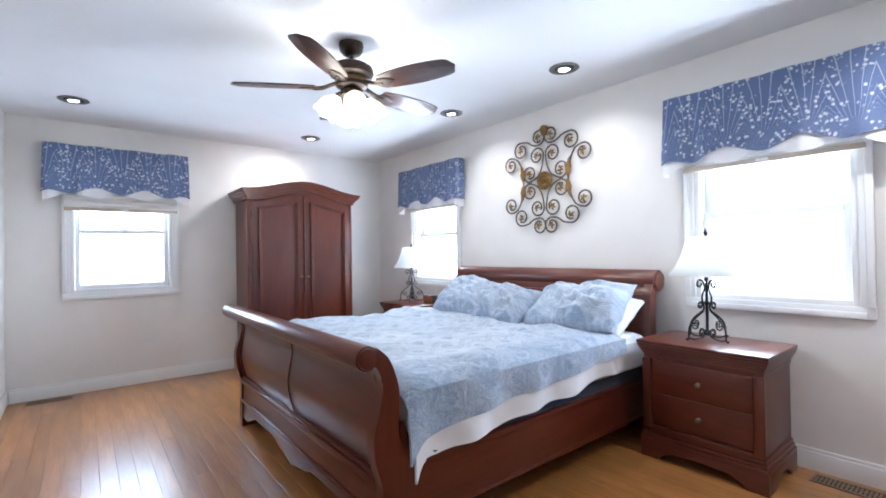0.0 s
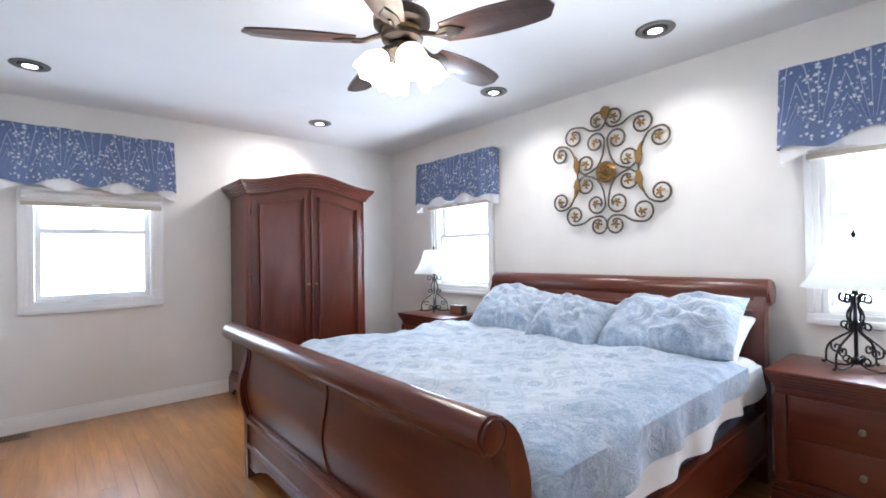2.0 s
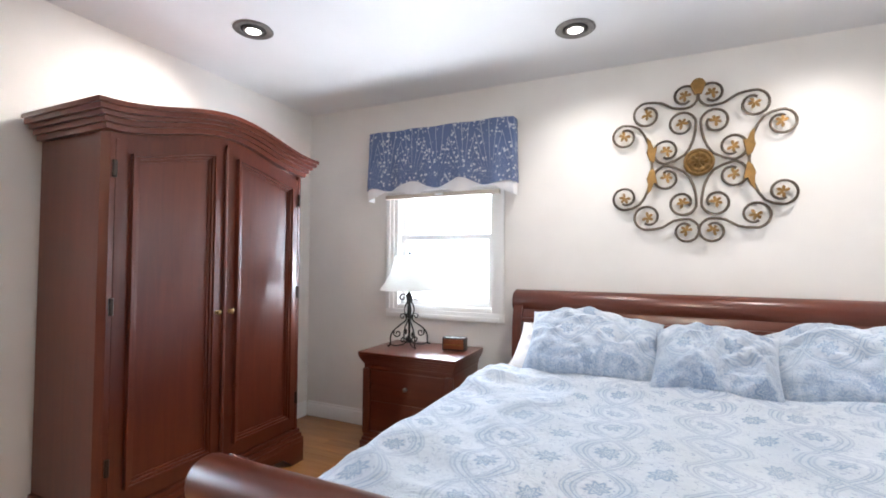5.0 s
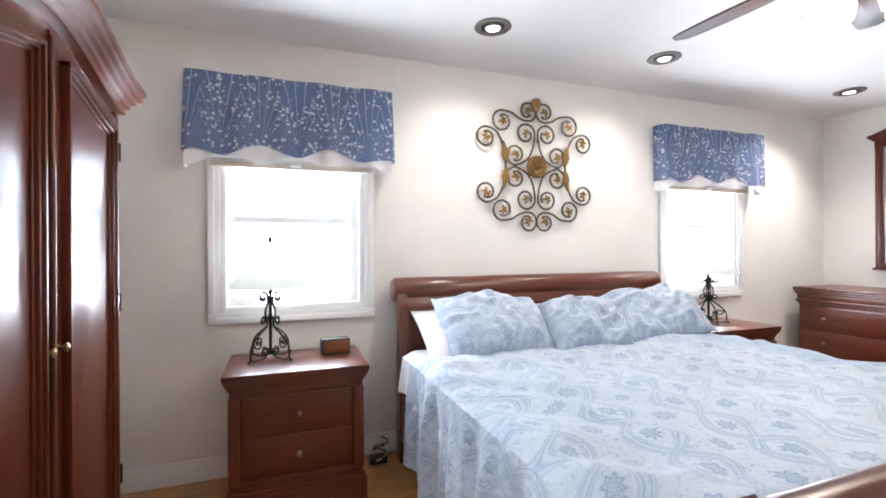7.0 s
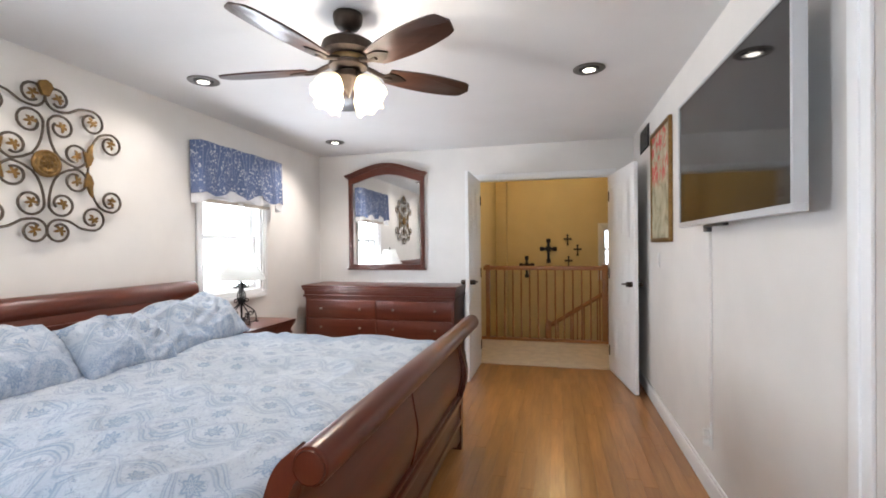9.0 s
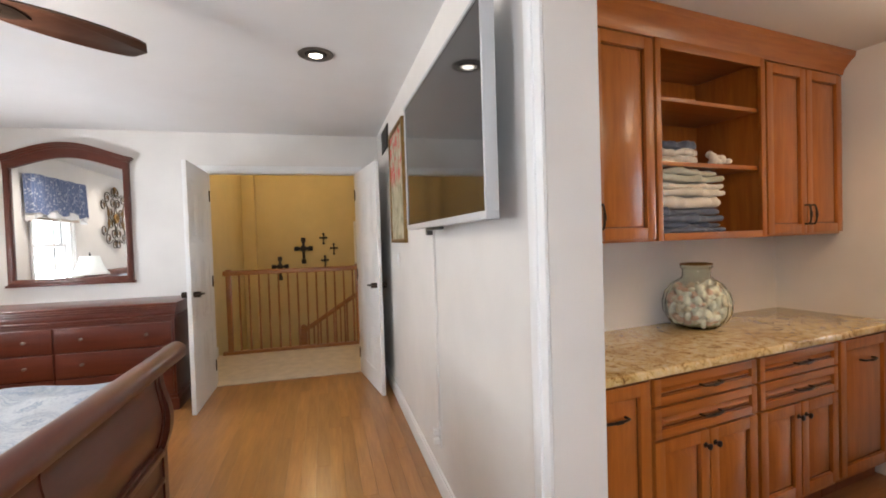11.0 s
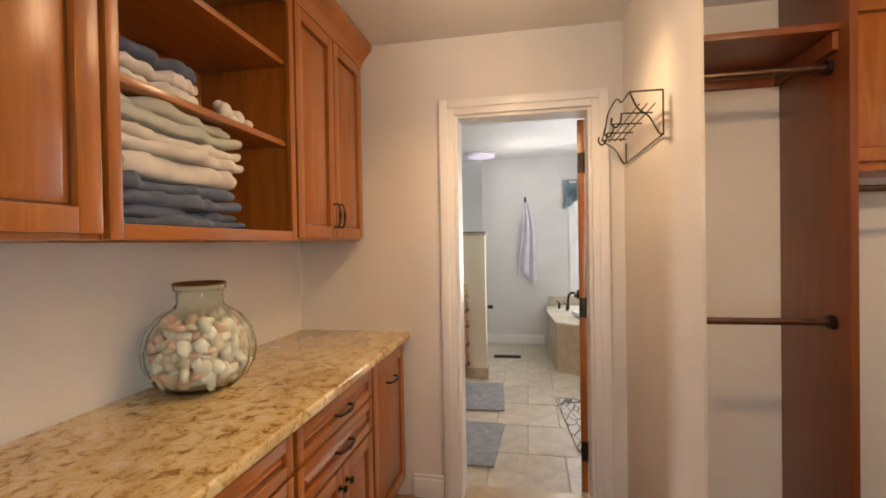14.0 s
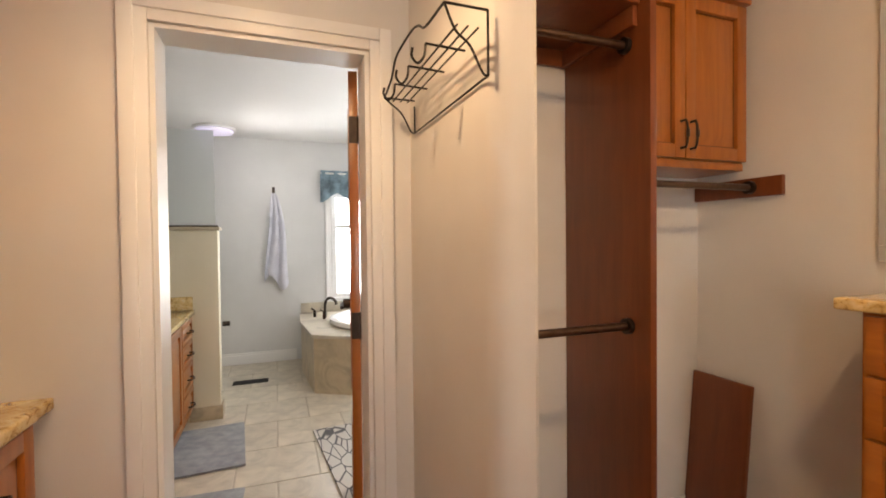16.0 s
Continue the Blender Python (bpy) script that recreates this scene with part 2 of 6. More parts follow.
def _printed(name, hem_axis, hem, side):
    """Pale blue cotton: an ogee trellis, small staggered medallions, fine lace, and a deeper blue border along the hem."""
    a = Mat(name, 0.85)
    xyz = a.xyz()
    x, y, z = xyz[0], xyz[1], xyz[2]
    wob = a.math("MULTIPLY", a.math("SUBTRACT", a.noise(4, 2), 0.5), 0.22)
    u = a.math("ADD", a.math("ADD", a.math("DIVIDE", x, 0.40), wob), a.math("MULTIPLY", z, 0.6))
    v = a.math("ADD", a.math("ADD", a.math("DIVIDE", y, 0.29), wob), a.math("MULTIPLY", z, side))
    su = a.math("MULTIPLY", a.math("SINE", a.math("MULTIPLY", u, 2 * math.pi)), 0.80)
    pv = a.math("MULTIPLY", v, math.pi)
    w1 = a.math("ABSOLUTE", a.math("SINE", a.math("ADD", pv, su)))
    w2 = a.math("ABSOLUTE", a.math("SINE", a.math("SUBTRACT", pv, su)))
    line = a.ramp(a.math("MINIMUM", w1, w2), (0.05, (0.15, 0.15, 0.15)), (0.09, (1, 1, 1)), (0.16, (0.2, 0.2, 0.2)), (0.22, (0.75, 0.75, 0.75)), (0.27, (0, 0, 0)))

    def medallion(du, dv):
        cu = a.math("MULTIPLY", a.math("SUBTRACT", a.math("FRACT", a.math("ADD", a.math("MULTIPLY", u, 2.0), du)), 0.5), 0.20)
        cv = a.math("MULTIPLY", a.math("SUBTRACT", a.math("FRACT", a.math("ADD", v, dv)), 0.5), 0.29)
        r = a.math("SQRT", a.math("ADD", a.math("MULTIPLY", cu, cu), a.math("MULTIPLY", cv, cv)))
        pet = a.math("MULTIPLY", a.math("COSINE", a.math("MULTIPLY", a.math("ARCTAN2", cv, cu), 8)), 0.006)
        return a.ramp(a.math("MULTIPLY", a.math("ADD", r, pet), 10.0), (0.05, (0.1, 0.1, 0.1)), (0.09, (1, 1, 1)), (0.17, (0.2, 0.2, 0.2)), (0.25, (0.95, 0.95, 0.95)), (0.34, (0, 0, 0)))
    med = a.math("MAXIMUM", medallion(0.0, 0.5), medallion(0.5, 0.0))
    lace = a.ramp(a.noise(75, 4, None, 1.6, 0.7), (0.48, (0, 0, 0)), (0.56, (1, 1, 1)))
    spray = a.ramp(a.noise(24, 3, None, 2.2), (0.50, (0, 0, 0)), (0.60, (1, 1, 1)))
    along, across = (x, y) if hem_axis == "y" else (y, x)
    off = a.math("SUBTRACT", across, hem)
    bu = a.math("MULTIPLY", a.math("SUBTRACT", a.math("FRACT", a.math("DIVIDE", along, 0.27)), 0.5), 0.27)
    br = a.math("SQRT", a.math("ADD", a.math("MULTIPLY", bu, bu), a.math("MULTIPLY", a.math("SUBTRACT", off, 0.12), a.math("SUBTRACT", off, 0.12))))
    bp = a.math("MULTIPLY", a.math("COSINE", a.math("MULTIPLY", a.math("ARCTAN2", bu, off), 6)), 0.007)
    rings = a.ramp(a.math("MULTIPLY", a.math("ADD", br, bp), 5.0), (0.08, (0.9, 0.9, 0.9)), (0.20, (0.35, 0.35, 0.35)), (0.32, (1, 1, 1)), (0.42, (0.1, 0.1, 0.1)), (0.56, (0.8, 0.8, 0.8)), (0.68, (0.2, 0.2, 0.2)))
    border = a.ramp(off, (0.19, (1, 1, 1)), (0.27, (0, 0, 0)))
    faded = a.ramp(a.noise(2.6, 3), (0.3, (0.62, 0.62, 0.62)), (0.7, (1.0, 1.0, 1.0)))
    pat = a.math("MAXIMUM", a.math("MULTIPLY", line, 0.72), a.math("MAXIMUM", med, a.math("MULTIPLY", a.math("MULTIPLY", lace, spray), 0.7)))
    edge = a.math("MULTIPLY", border, a.math("ADD", a.math("MULTIPLY", rings, 0.42), a.math("MULTIPLY", lace, 0.35)))
    fac = a.math("MINIMUM", a.math("MAXIMUM", a.math("MULTIPLY", pat, faded), edge), 1.0)
    base = a.ramp(a.noise(2.0, 3), (0.3, (0.40, 0.465, 0.545)), (0.75, (0.545, 0.59, 0.64)))
    a.color(a.mix(fac, base, (0.115, 0.20, 0.355)))
    return a.set(Sheen_Weight=0.2).bump(a.noise(13, 5, None, 0.8), 0.5, 0.025).m


def _valance():
    """Blue cotton with pale blossom twigs."""
    a = Mat("blossom_print_cotton", 0.9)
    x, y, z = a.xyz()
    s = a.math("ADD", x, y)
    wob = a.math("MULTIPLY", a.math("SUBTRACT", a.noise(5.0, 2), 0.5), 0.20)
    cell = a.math("SUBTRACT", a.math("FRACT", a.math("DIVIDE", s, 0.19)), 0.5)
    lean = a.math("DIVIDE", cell, a.math("ADD", a.math("MULTIPLY", a.math("ADD", z, 0.30), 2.2), 0.25))
    t = a.math("ABSOLUTE", a.math("SINE", a.math("MULTIPLY", a.math("ADD", lean, wob), 9.0)))
    twig = a.ramp(t, (0.10, (1, 1, 1)), (0.2, (0, 0, 0)))
    bl = a.ramp(a.math("ADD", a.voronoi(42), a.math("MULTIPLY", a.noise(90, 2), 0.45)), (0.50, (1, 1, 1)), (0.62, (0, 0, 0)))
    mask = a.ramp(a.noise(9, 3), (0.44, (0, 0, 0)), (0.50, (1, 1, 1)))
    pat = a.math("MAXIMUM", a.math("MULTIPLY", twig, 0.55), a.math("MULTIPLY", bl, mask))
    base = a.ramp(a.noise(3, 3), (0.3, (0.088, 0.128, 0.25)), (0.7, (0.122, 0.165, 0.30)))
    a.color(a.mix(pat, base, (0.56, 0.58, 0.64)))
    return a.bump(a.noise(500, 2), 0.2, 0.001).m


def _granite():
    a = Mat("gold_granite", 0.16)
    c = a.ramp(a.noise(26, 6, None, 0.9, 0.7), (0.28, (0.10, 0.055, 0.022)), (0.39, (0.42, 0.25, 0.085)), (0.47, (0.73, 0.54, 0.24)), (0.66, (0.82, 0.72, 0.47)))
    sp = a.ramp(a.voronoi(120), (0.10, (0.65, 0.55, 0.42)), (0.25, (1, 1, 1)))
    fl = a.ramp(a.noise(5, 3, None, 1.0), (0.35, (0.78, 0.70, 0.58)), (0.55, (1, 1, 1)))
    a.color(a.mix(1.0, a.mix(1.0, c, sp, "MULTIPLY"), fl, "MULTIPLY"))
    return a.set(Coat_Weight=0.3).m


def _stone(name, c, rough=0.35):
    a = Mat(name, rough)
    info = a.t.nodes.new("ShaderNodeObjectInfo")
    v = a.ramp(a.noise(4.5, 6, None, 1.4), (0.3, shade(c, 0.72)), (0.5, c), (0.72, shade(c, 1.15)))
    a.color(a.mix(1.0, v, a.ramp(info.outputs["Random"], (0, (0.86, 0.86, 0.86)), (1, (1.0, 1.0, 1.0))), "MULTIPLY"))
    return a.bump(a.noise(40, 4), 0.1, 0.003).m


def _painting():
    a = Mat("flower_painting", 0.5)
    x, y, z = a.xyz()
    bg = a.ramp(a.noise(6, 5, None, 1), (0.3, (0.16, 0.15, 0.09)), (0.5, (0.42, 0.38, 0.25)), (0.7, (0.55, 0.53, 0.42)))
    fl = a.ramp(a.noise(11, 3, None, 0.6), (0.50, (0, 0, 0)), (0.56, (1, 1, 1)))
    band = a.ramp(a.math("ADD", z, 0.5), (0.48, (0, 0, 0)), (0.58, (1, 1, 1)))
    a.color(a.mix(a.math("MULTIPLY", fl, band), bg, (0.52, 0.055, 0.045)))
    return a.bump(a.noise(90, 4), 0.3, 0.003).m


def _rug():
    a = Mat("grey_bath_mat", 0.95)
    a.color(a.ramp(a.noise(16, 4), (0.3, (0.26, 0.28, 0.31)), (0.7, (0.40, 0.42, 0.45))))
    return a.bump(a.noise(260, 3), 0.8, 0.006).m


def _branch_rug():
    a = Mat("branch_print_rug", 0.95)
    e = a.voronoi(11, "DISTANCE_TO_EDGE", a.scaled(0.6, 1.5, 1))
    a.color(a.ramp(e, (0.03, (0.12, 0.12, 0.13)), (0.06, (0.62, 0.60, 0.56))))
    return a.bump(a.noise(260, 3), 0.6, 0.004).m


M["screen"], M["mirror"] = _screen(), _mirror()
M["glass"] = _glass("clear_glass")
M["jarglass"] = _glass("green_glass", (0.90, 0.97, 0.92))
M["frost"] = _glass("textured_glass", (0.86, 0.90, 0.88), 0.35)
M["shade_glow"] = _glow("lit_frosted_glass", (1.0, 0.80, 0.50), 1.5, (0.8, 0.72, 0.55))
M["bulb"] = _glow("lit_bulb", (1.0, 0.92, 0.80), 9.0)
M["disc"] = _glow("lit_ceiling_disc", (0.55, 0.52, 1.0), 0.6)
M["lampshade"] = _fabric("white_linen_shade", (0.85, 0.85, 0.83), 0.03)
_t = M["lampshade"].node_tree
_tr = _t.nodes.new("ShaderNodeBsdfTranslucent")
_tr.inputs["Color"].default_value = (0.9, 0.9, 0.88, 1)
_mx = _t.nodes.new("ShaderNodeMixShader")
_mx.inputs[0].default_value = 0.8
_t.links.new(_t.nodes["Principled BSDF"].outputs[0], _mx.inputs[1])
_t.links.new(_tr.outputs[0], _mx.inputs[2])
_t.links.new(_mx.outputs[0], _t.nodes["Material Output"].inputs["Surface"])
M["sheet"] = _fabric("white_cotton_sheet", (0.80, 0.80, 0.80), 0.05)
M["boxspring"] = _fabric("navy_box_spring_cloth", (0.035, 0.05, 0.085))
M["blind"] = _fabric("white_cellular_blind", (0.78, 0.77, 0.74), 0.04)
M["blind_rail"] = paint("tan_blind_rail", (0.45, 0.38, 0.30), 0.5)
M["carpet"] = _fabric("beige_carpet", (0.62, 0.52, 0.40), 0.15, 350)
M["towel_blue"] = _fabric("slate_blue_towelling", (0.095, 0.115, 0.165), 0.2, 420)
M["towel_white"] = _fabric("cream_towelling", (0.70, 0.64, 0.55), 0.12, 420)
M["towel_sage"] = _fabric("sage_towelling", (0.50, 0.50, 0.41), 0.12, 420)
M["robe"] = _fabric("pale_lilac_towelling", (0.62, 0.63, 0.70), 0.12, 420)
M["bath_valance"] = _fabric("teal_print_cloth", (0.20, 0.30, 0.36), 0.6, 300)
M["duvet"] = _printed("printed_cotton", "y", 3.42, 3.6)
M["pillowcase"] = _printed("printed_pillow_cotton", "y", -0.30, 0.0)
M["valance"], M["granite"] = _valance(), _granite()
M["tile"] = _stone("travertine_tile", (0.64, 0.575, 0.465))
M["grout"] = paint("grout", (0.55, 0.49, 0.40), 0.8)
M["tubtile"] = _stone("tan_tub_tile", (0.55, 0.45, 0.31))
M["shell_a"] = _stone("cream_shell", (0.80, 0.68, 0.54), 0.5)
M["shell_b"] = _stone("pink_shell", (0.78, 0.50, 0.40), 0.5)
M["shell_c"] = _stone("white_shell", (0.86, 0.81, 0.72), 0.5)
M["porcelain"] = paint("white_porcelain", (0.82, 0.82, 0.81), 0.12, 40, 0.02, 0.01)
M["painting"], M["rug"], M["branch_rug"] = _painting(), _rug(), _branch_rug()

# ---- mesh helpers ----


def link(name, bm, mat, parent=None, label="", smooth=True):
    bmesh.ops.recalc_face_normals(bm, faces=bm.faces)
    me = bpy.data.meshes.new(name)
    bm.to_mesh(me)
    bm.free()
    me.materials.append(mat)
    if any(p.material_index for p in me.polygons):
        me.materials.append(M["glaze"])
    if smooth:
        me.shade_smooth()
        me.set_sharp_from_angle(angle=radians(38))
    ob = new(name, me)
    ob.parent = parent
    if parent is None:
        ob.matrix_basis = ZONE[0]
    if label:
        ob["label"] = label
    return ob


def part(name, bm, material, parent, label=""):
    return link(name, bm, material, parent, label)


def thing(name, m, label, category, group=""):
    ob = new(name)
    ob.empty_display_size = 0.1
    ob.matrix_basis = ZONE[0] @ m
    return tagged(ob, label, category, group)


def structure(name, bm, material, label=""):
    return tagged(link(name, bm, material), label, kind="structure")


def box(bm, x0, x1, y0, y1, z0, z1, bev=0.0, seg=2):
    vs = [bm.verts.new(p) for p in ((x0, y0, z0), (x1, y0, z0), (x1, y1, z0), (x0, y1, z0), (x0, y0, z1), (x1, y0, z1), (x1, y1, z1), (x0, y1, z1))]
    fs = [bm.faces.new([vs[i] for i in f]) for f in ((3, 2, 1, 0), (4, 5, 6, 7), (0, 1, 5, 4), (1, 2, 6, 5), (2, 3, 7, 6), (3, 0, 4, 7))]
    if bev:
        es = list({e for f in fs for e in f.edges})
        bmesh.ops.bevel(bm, geom=es, offset=bev, segments=seg, affect="EDGES", profile=0.6)
    return bm


def boxed(*a, **k):
    return box(bmesh.new(), *a, **k)


def prism(bm, pts, axis, a0, a1, bev=0.0):
    """A polygon drawn in the two axes that are not `axis` (in x, y, z order), pushed from a0 to a1."""
    def place(p, a):
        return {"x": (a, p[0], p[1]), "y": (p[0], a, p[1]), "z": (p[0], p[1], a)}[axis]
    lo = [bm.verts.new(place(p, a0)) for p in pts]
    hi = [bm.verts.new(place(p, a1)) for p in pts]
    n = len(pts)
    fs = [bm.faces.new(lo[::-1]), bm.faces.new(hi)]
    fs += [bm.faces.new((lo[i], lo[(i + 1) % n], hi[(i + 1) % n], hi[i])) for i in range(n)]
    if bev:
        es = list({e for f in fs[:2] for e in f.edges})
        bmesh.ops.bevel(bm, geom=es, offset=bev, segments=2, affect="EDGES", profile=0.6)
    return bm


def lathe(bm, prof, seg=24, c=(0, 0, 0), squash=(1, 1)):
    rings = []
    for r, z in prof:
        rings.append([bm.verts.new((c[0] + squash[0] * r * math.cos(2 * math.pi * i / seg), c[1] + squash[1] * r * math.sin(2 * math.pi * i / seg), c[2] + z)) for i in range(seg)])
    for a, b in zip(rings, rings[1:]):
        for i in range(seg):
            bm.faces.new((a[i], a[(i + 1) % seg], b[(i + 1) % seg], b[i]))
    for ring, flip in ((rings[0], True), (rings[-1], False)):
        bm.faces.new(ring[::-1] if flip else ring)
    return bm


def tube(bm, pts, r, seg=6):
    pts = [Vector(p) for p in pts]
    rings, up = [], None
    for i, p in enumerate(pts):
        d = (pts[min(i + 1, len(pts) - 1)] - pts[max(i - 1, 0)]).normalized()
        if up is None:
            up = d.orthogonal().normalized()
        up = (up - d * up.dot(d)).normalized()
        side = d.cross(up)
        rr = r(i / (len(pts) - 1)) if callable(r) else r
        rings.append([bm.verts.new(p + rr * (math.cos(2 * math.pi * k / seg) * up + math.sin(2 * math.pi * k / seg) * side)) for k in range(seg)])
    for a, b in zip(rings, rings[1:]):
        for k in range(seg):
            bm.faces.new((a[k], a[(k + 1) % seg], b[(k + 1) % seg], b[k]))
    bm.faces.new(rings[0][::-1])
    bm.faces.new(rings[-1])
    return bm


def rod(a, b, r, seg=12):
    return tube(bmesh.new(), [a, b], r, seg)


def smooth_line(pts, n=6):
    """A Catmull-Rom line through the points."""
    P = [Vector(p) for p in pts]
    P = [P[0] * 2 - P[1], *P, P[-1] * 2 - P[-2]]
    out = []
    for i in range(1, len(P) - 2):
        a, b, c, d = P[i - 1:i + 3]
        for k in range(n):
            t = k / n
            out.append(0.5 * (2 * b + (c - a) * t + (2 * a - 5 * b + 4 * c - d) * t * t + (3 * b - a - 3 * c + d) * t ** 3))
    return out + [P[-2]]


def coil(cx, cy, r, a_out, turn, n=14, r_in=0.28, p=0.8):
    """Points of a spiral from its outer end at angle a_out inwards, turning by `turn` degrees."""
    return [(cx + r * (1 - (1 - r_in) * (i / n) ** p) * math.cos(radians(a_out + turn * i / n)), cy + r * (1 - (1 - r_in) * (i / n) ** p) * math.sin(radians(a_out + turn * i / n))) for i in range(n + 1)]


def sheet(bm, f, nu, nv, thick):
    """A cloth: f(u, v) gives its upper side; the lower lies thick beneath along the normal."""
    top = [[Vector(f(i / nu, j / nv)) for j in range(nv + 1)] for i in range(nu + 1)]
    def nrm(i, j):
        a = top[min(i + 1, nu)][j] - top[max(i - 1, 0)][j]
        b = top[i][min(j + 1, nv)] - top[i][max(j - 1, 0)]
        n = a.cross(b)
        return n.normalized() if n.length else Vector((0, 0, 1))
    A = [[bm.verts.new(top[i][j]) for j in range(nv + 1)] for i in range(nu + 1)]
    B = [[bm.verts.new(top[i][j] - thick * nrm(i, j)) for j in range(nv + 1)] for i in range(nu + 1)]
    for i in range(nu):
        for j in range(nv):
            bm.faces.new((A[i][j], A[i + 1][j], A[i + 1][j + 1], A[i][j + 1]))
            bm.faces.new((B[i][j], B[i][j + 1], B[i + 1][j + 1], B[i + 1][j]))
    for i in range(nu):
        bm.faces.new((A[i][0], B[i][0], B[i + 1][0], A[i + 1][0]))
        bm.faces.new((A[i][nv], A[i + 1][nv], B[i + 1][nv], B[i][nv]))
    for j in range(nv):
        bm.faces.new((A[0][j], A[0][j + 1], B[0][j + 1], B[0][j]))
        bm.faces.new((A[nu][j], B[nu][j], B[nu][j + 1], A[nu][j + 1]))
    return bm


def wall(name, axis, f0, f1, a0, a1, z0, z1, mat, openings=(), label="plain painted wall"):
    """A thick wall between f0 and f1 on its thin axis, from a0 to a1, with openings (a, b, low, high)."""
    bm = bmesh.new()
    cuts = sorted({a0, a1, *[v for o in openings for v in o[:2]]})
    for p, q in zip(cuts, cuts[1:]):
        spans = [(z0, z1)]
        for a, b, lo, hi in openings:
            if a <= p and q <= b:
                spans = [(z0, lo), (hi, z1)]
        for lo, hi in spans:
            if hi - lo > 1e-4:
                box(bm, *((f0, f1, p, q, lo, hi) if axis == "x" else (p, q, f0, f1, lo, hi)))
    return structure(name, bm, mat, label)


# ---- the shell ----
EW2, EW3, NW = (5.60, 6.39), (2.44, 3.23), (1.06, 1.85)   # window openings
ZL, ZH = 0.90, 1.98
wall("wall_east", "x", EX, EX + 0.18, SY, NY, 0, H, M["wall"], [(*EW2, ZL, ZH), (*EW3, ZL, ZH)], "off-white painted bedroom wall with two windows")
wall("wall_north", "y", NY, NY + 0.18, WX - 0.16, EX + 0.18, 0, H, M["wall"], [(*NW, ZL, ZH)], "off-white painted bedroom wall with one window")
wall("wall_west", "x", WX - 0.16, WX, SY, NY, 0, H, M["wall"], [(4.97, 6.55, 0.0, 2.10)], "off-white wall with an opening to the dressing area")
wall("wall_south", "y", SY - 0.12, SY, WX - 0.16, EX + 0.18, 0, H, M["wall"], [(0.86, 2.28, 0.0, 2.07)], "off-white wall with a double door opening")
structure("ceiling", boxed(WX - 0.16, EX + 0.18, SY - 0.12, NY + 0.18, H, H + 0.12), M["ceiling"], "smooth white ceiling")
structure("floor", boxed(WX - 0.16, EX + 0.18, SY, NY + 0.18, -0.12, -0.012), M["joint"], "honey oak strip floor")
# dressing area and bathroom, set askew
ZONE[0] = ROT
CX, CY0, CN, NB = -1.74, 3.755, 6.76, -1.70


def closet_end(y):
    """How far the dressing area's floor and ceiling run towards the bedroom wall."""
    return WX - 0.17 + 0.025 + (y - 4.55) * 0.151


wall("wall_dressing_west", "x", CX - 0.12, CX, CY0, 5.53, 0, HC, M["wall"], [(4.61, 5.27, 0.0, 1.94)], "beige wall with the bathroom doorway")
wall("wall_dressing_south", "y", CY0 - 0.12, CY0, CX - 0.12, closet_end(CY0), 0, HC, M["wall"])
wall("wall_dressing_north", "y", CN, CN + 0.12, NB - 0.12, closet_end(CN), 0, HC, M["wall"])
wall("wall_niche_back", "x", NB - 0.12, NB, 5.53, CN, 0, HC, M["wall"])
plan = [(NB - 0.12, CY0 - 0.12), (closet_end(CY0 - 0.12), CY0 - 0.12), (closet_end(CN + 0.12), CN + 0.12), (NB - 0.12, CN + 0.12)]
structure("ceiling_dressing", prism(bmesh.new(), plan, "z", HC, HC + 0.1), M["ceiling"], "smooth white ceiling")
plan_f = [(CX, CY0 - 0.12), (closet_end(CY0 - 0.12), CY0 - 0.12), (closet_end(CN + 0.12), CN + 0.12), (CX, CN + 0.12)]
structure("floor_dressing", prism(bmesh.new(), plan_f, "z", -0.12, -0.012), M["joint"], "brown strip floor")
stub = [(CX, 5.415), (-1.13, 5.415), (-1.10, 5.422), (-1.078, 5.442), (-1.07, 5.47), (-1.072, 5.515), (-1.085, 5.53), (CX, 5.53)]
structure("wall_stub", prism(bmesh.new(), stub, "z", 0, HC), M["wall"], "beige wall end with a rounded corner")
wall("wall_bath_far", "x", -5.46, -5.34, 2.7, 7.2, 0, 2.38, M["bathwall"], [(5.53, 6.6, 0.62, 1.85)], "pale grey bathroom wall with a window")
wall("wall_bath_south", "y", 2.58, 2.7, -5.46, CX - 0.12, 0, 2.38, M["bathwall"])
wall("wall_bath_north", "y", 7.2, 7.32, -5.46, NB - 0.14, 0, 2.38, M["bathwall"])
wall("wall_bath_east", "x", CX - 0.14, CX - 0.121, 2.7, 5.53, 0, 2.38, M["bathwall"], [(4.61, 5.27, 0.0, 1.94)])
wall("wall_bath_niche", "x", NB - 0.14, NB - 0.121, 5.55, 7.2, 0, 2.38, M["bathwall"])
structure("wall_bath_return", boxed(CX - 0.14, NB - 0.121, 5.531, 5.549, 0, 2.38), M["bathwall"], "pale grey wall")
structure("ceiling_bath", boxed(-5.46, CX - 0.14, 2.58, 7.32, 2.38, 2.48), M["ceiling"], "smooth white ceiling")
structure("floor_bath", boxed(-5.46, CX - 0.125, 2.58, 7.32, -0.12, -0.008), M["grout"], "travertine tile floor")
ZONE[0] = Matrix()
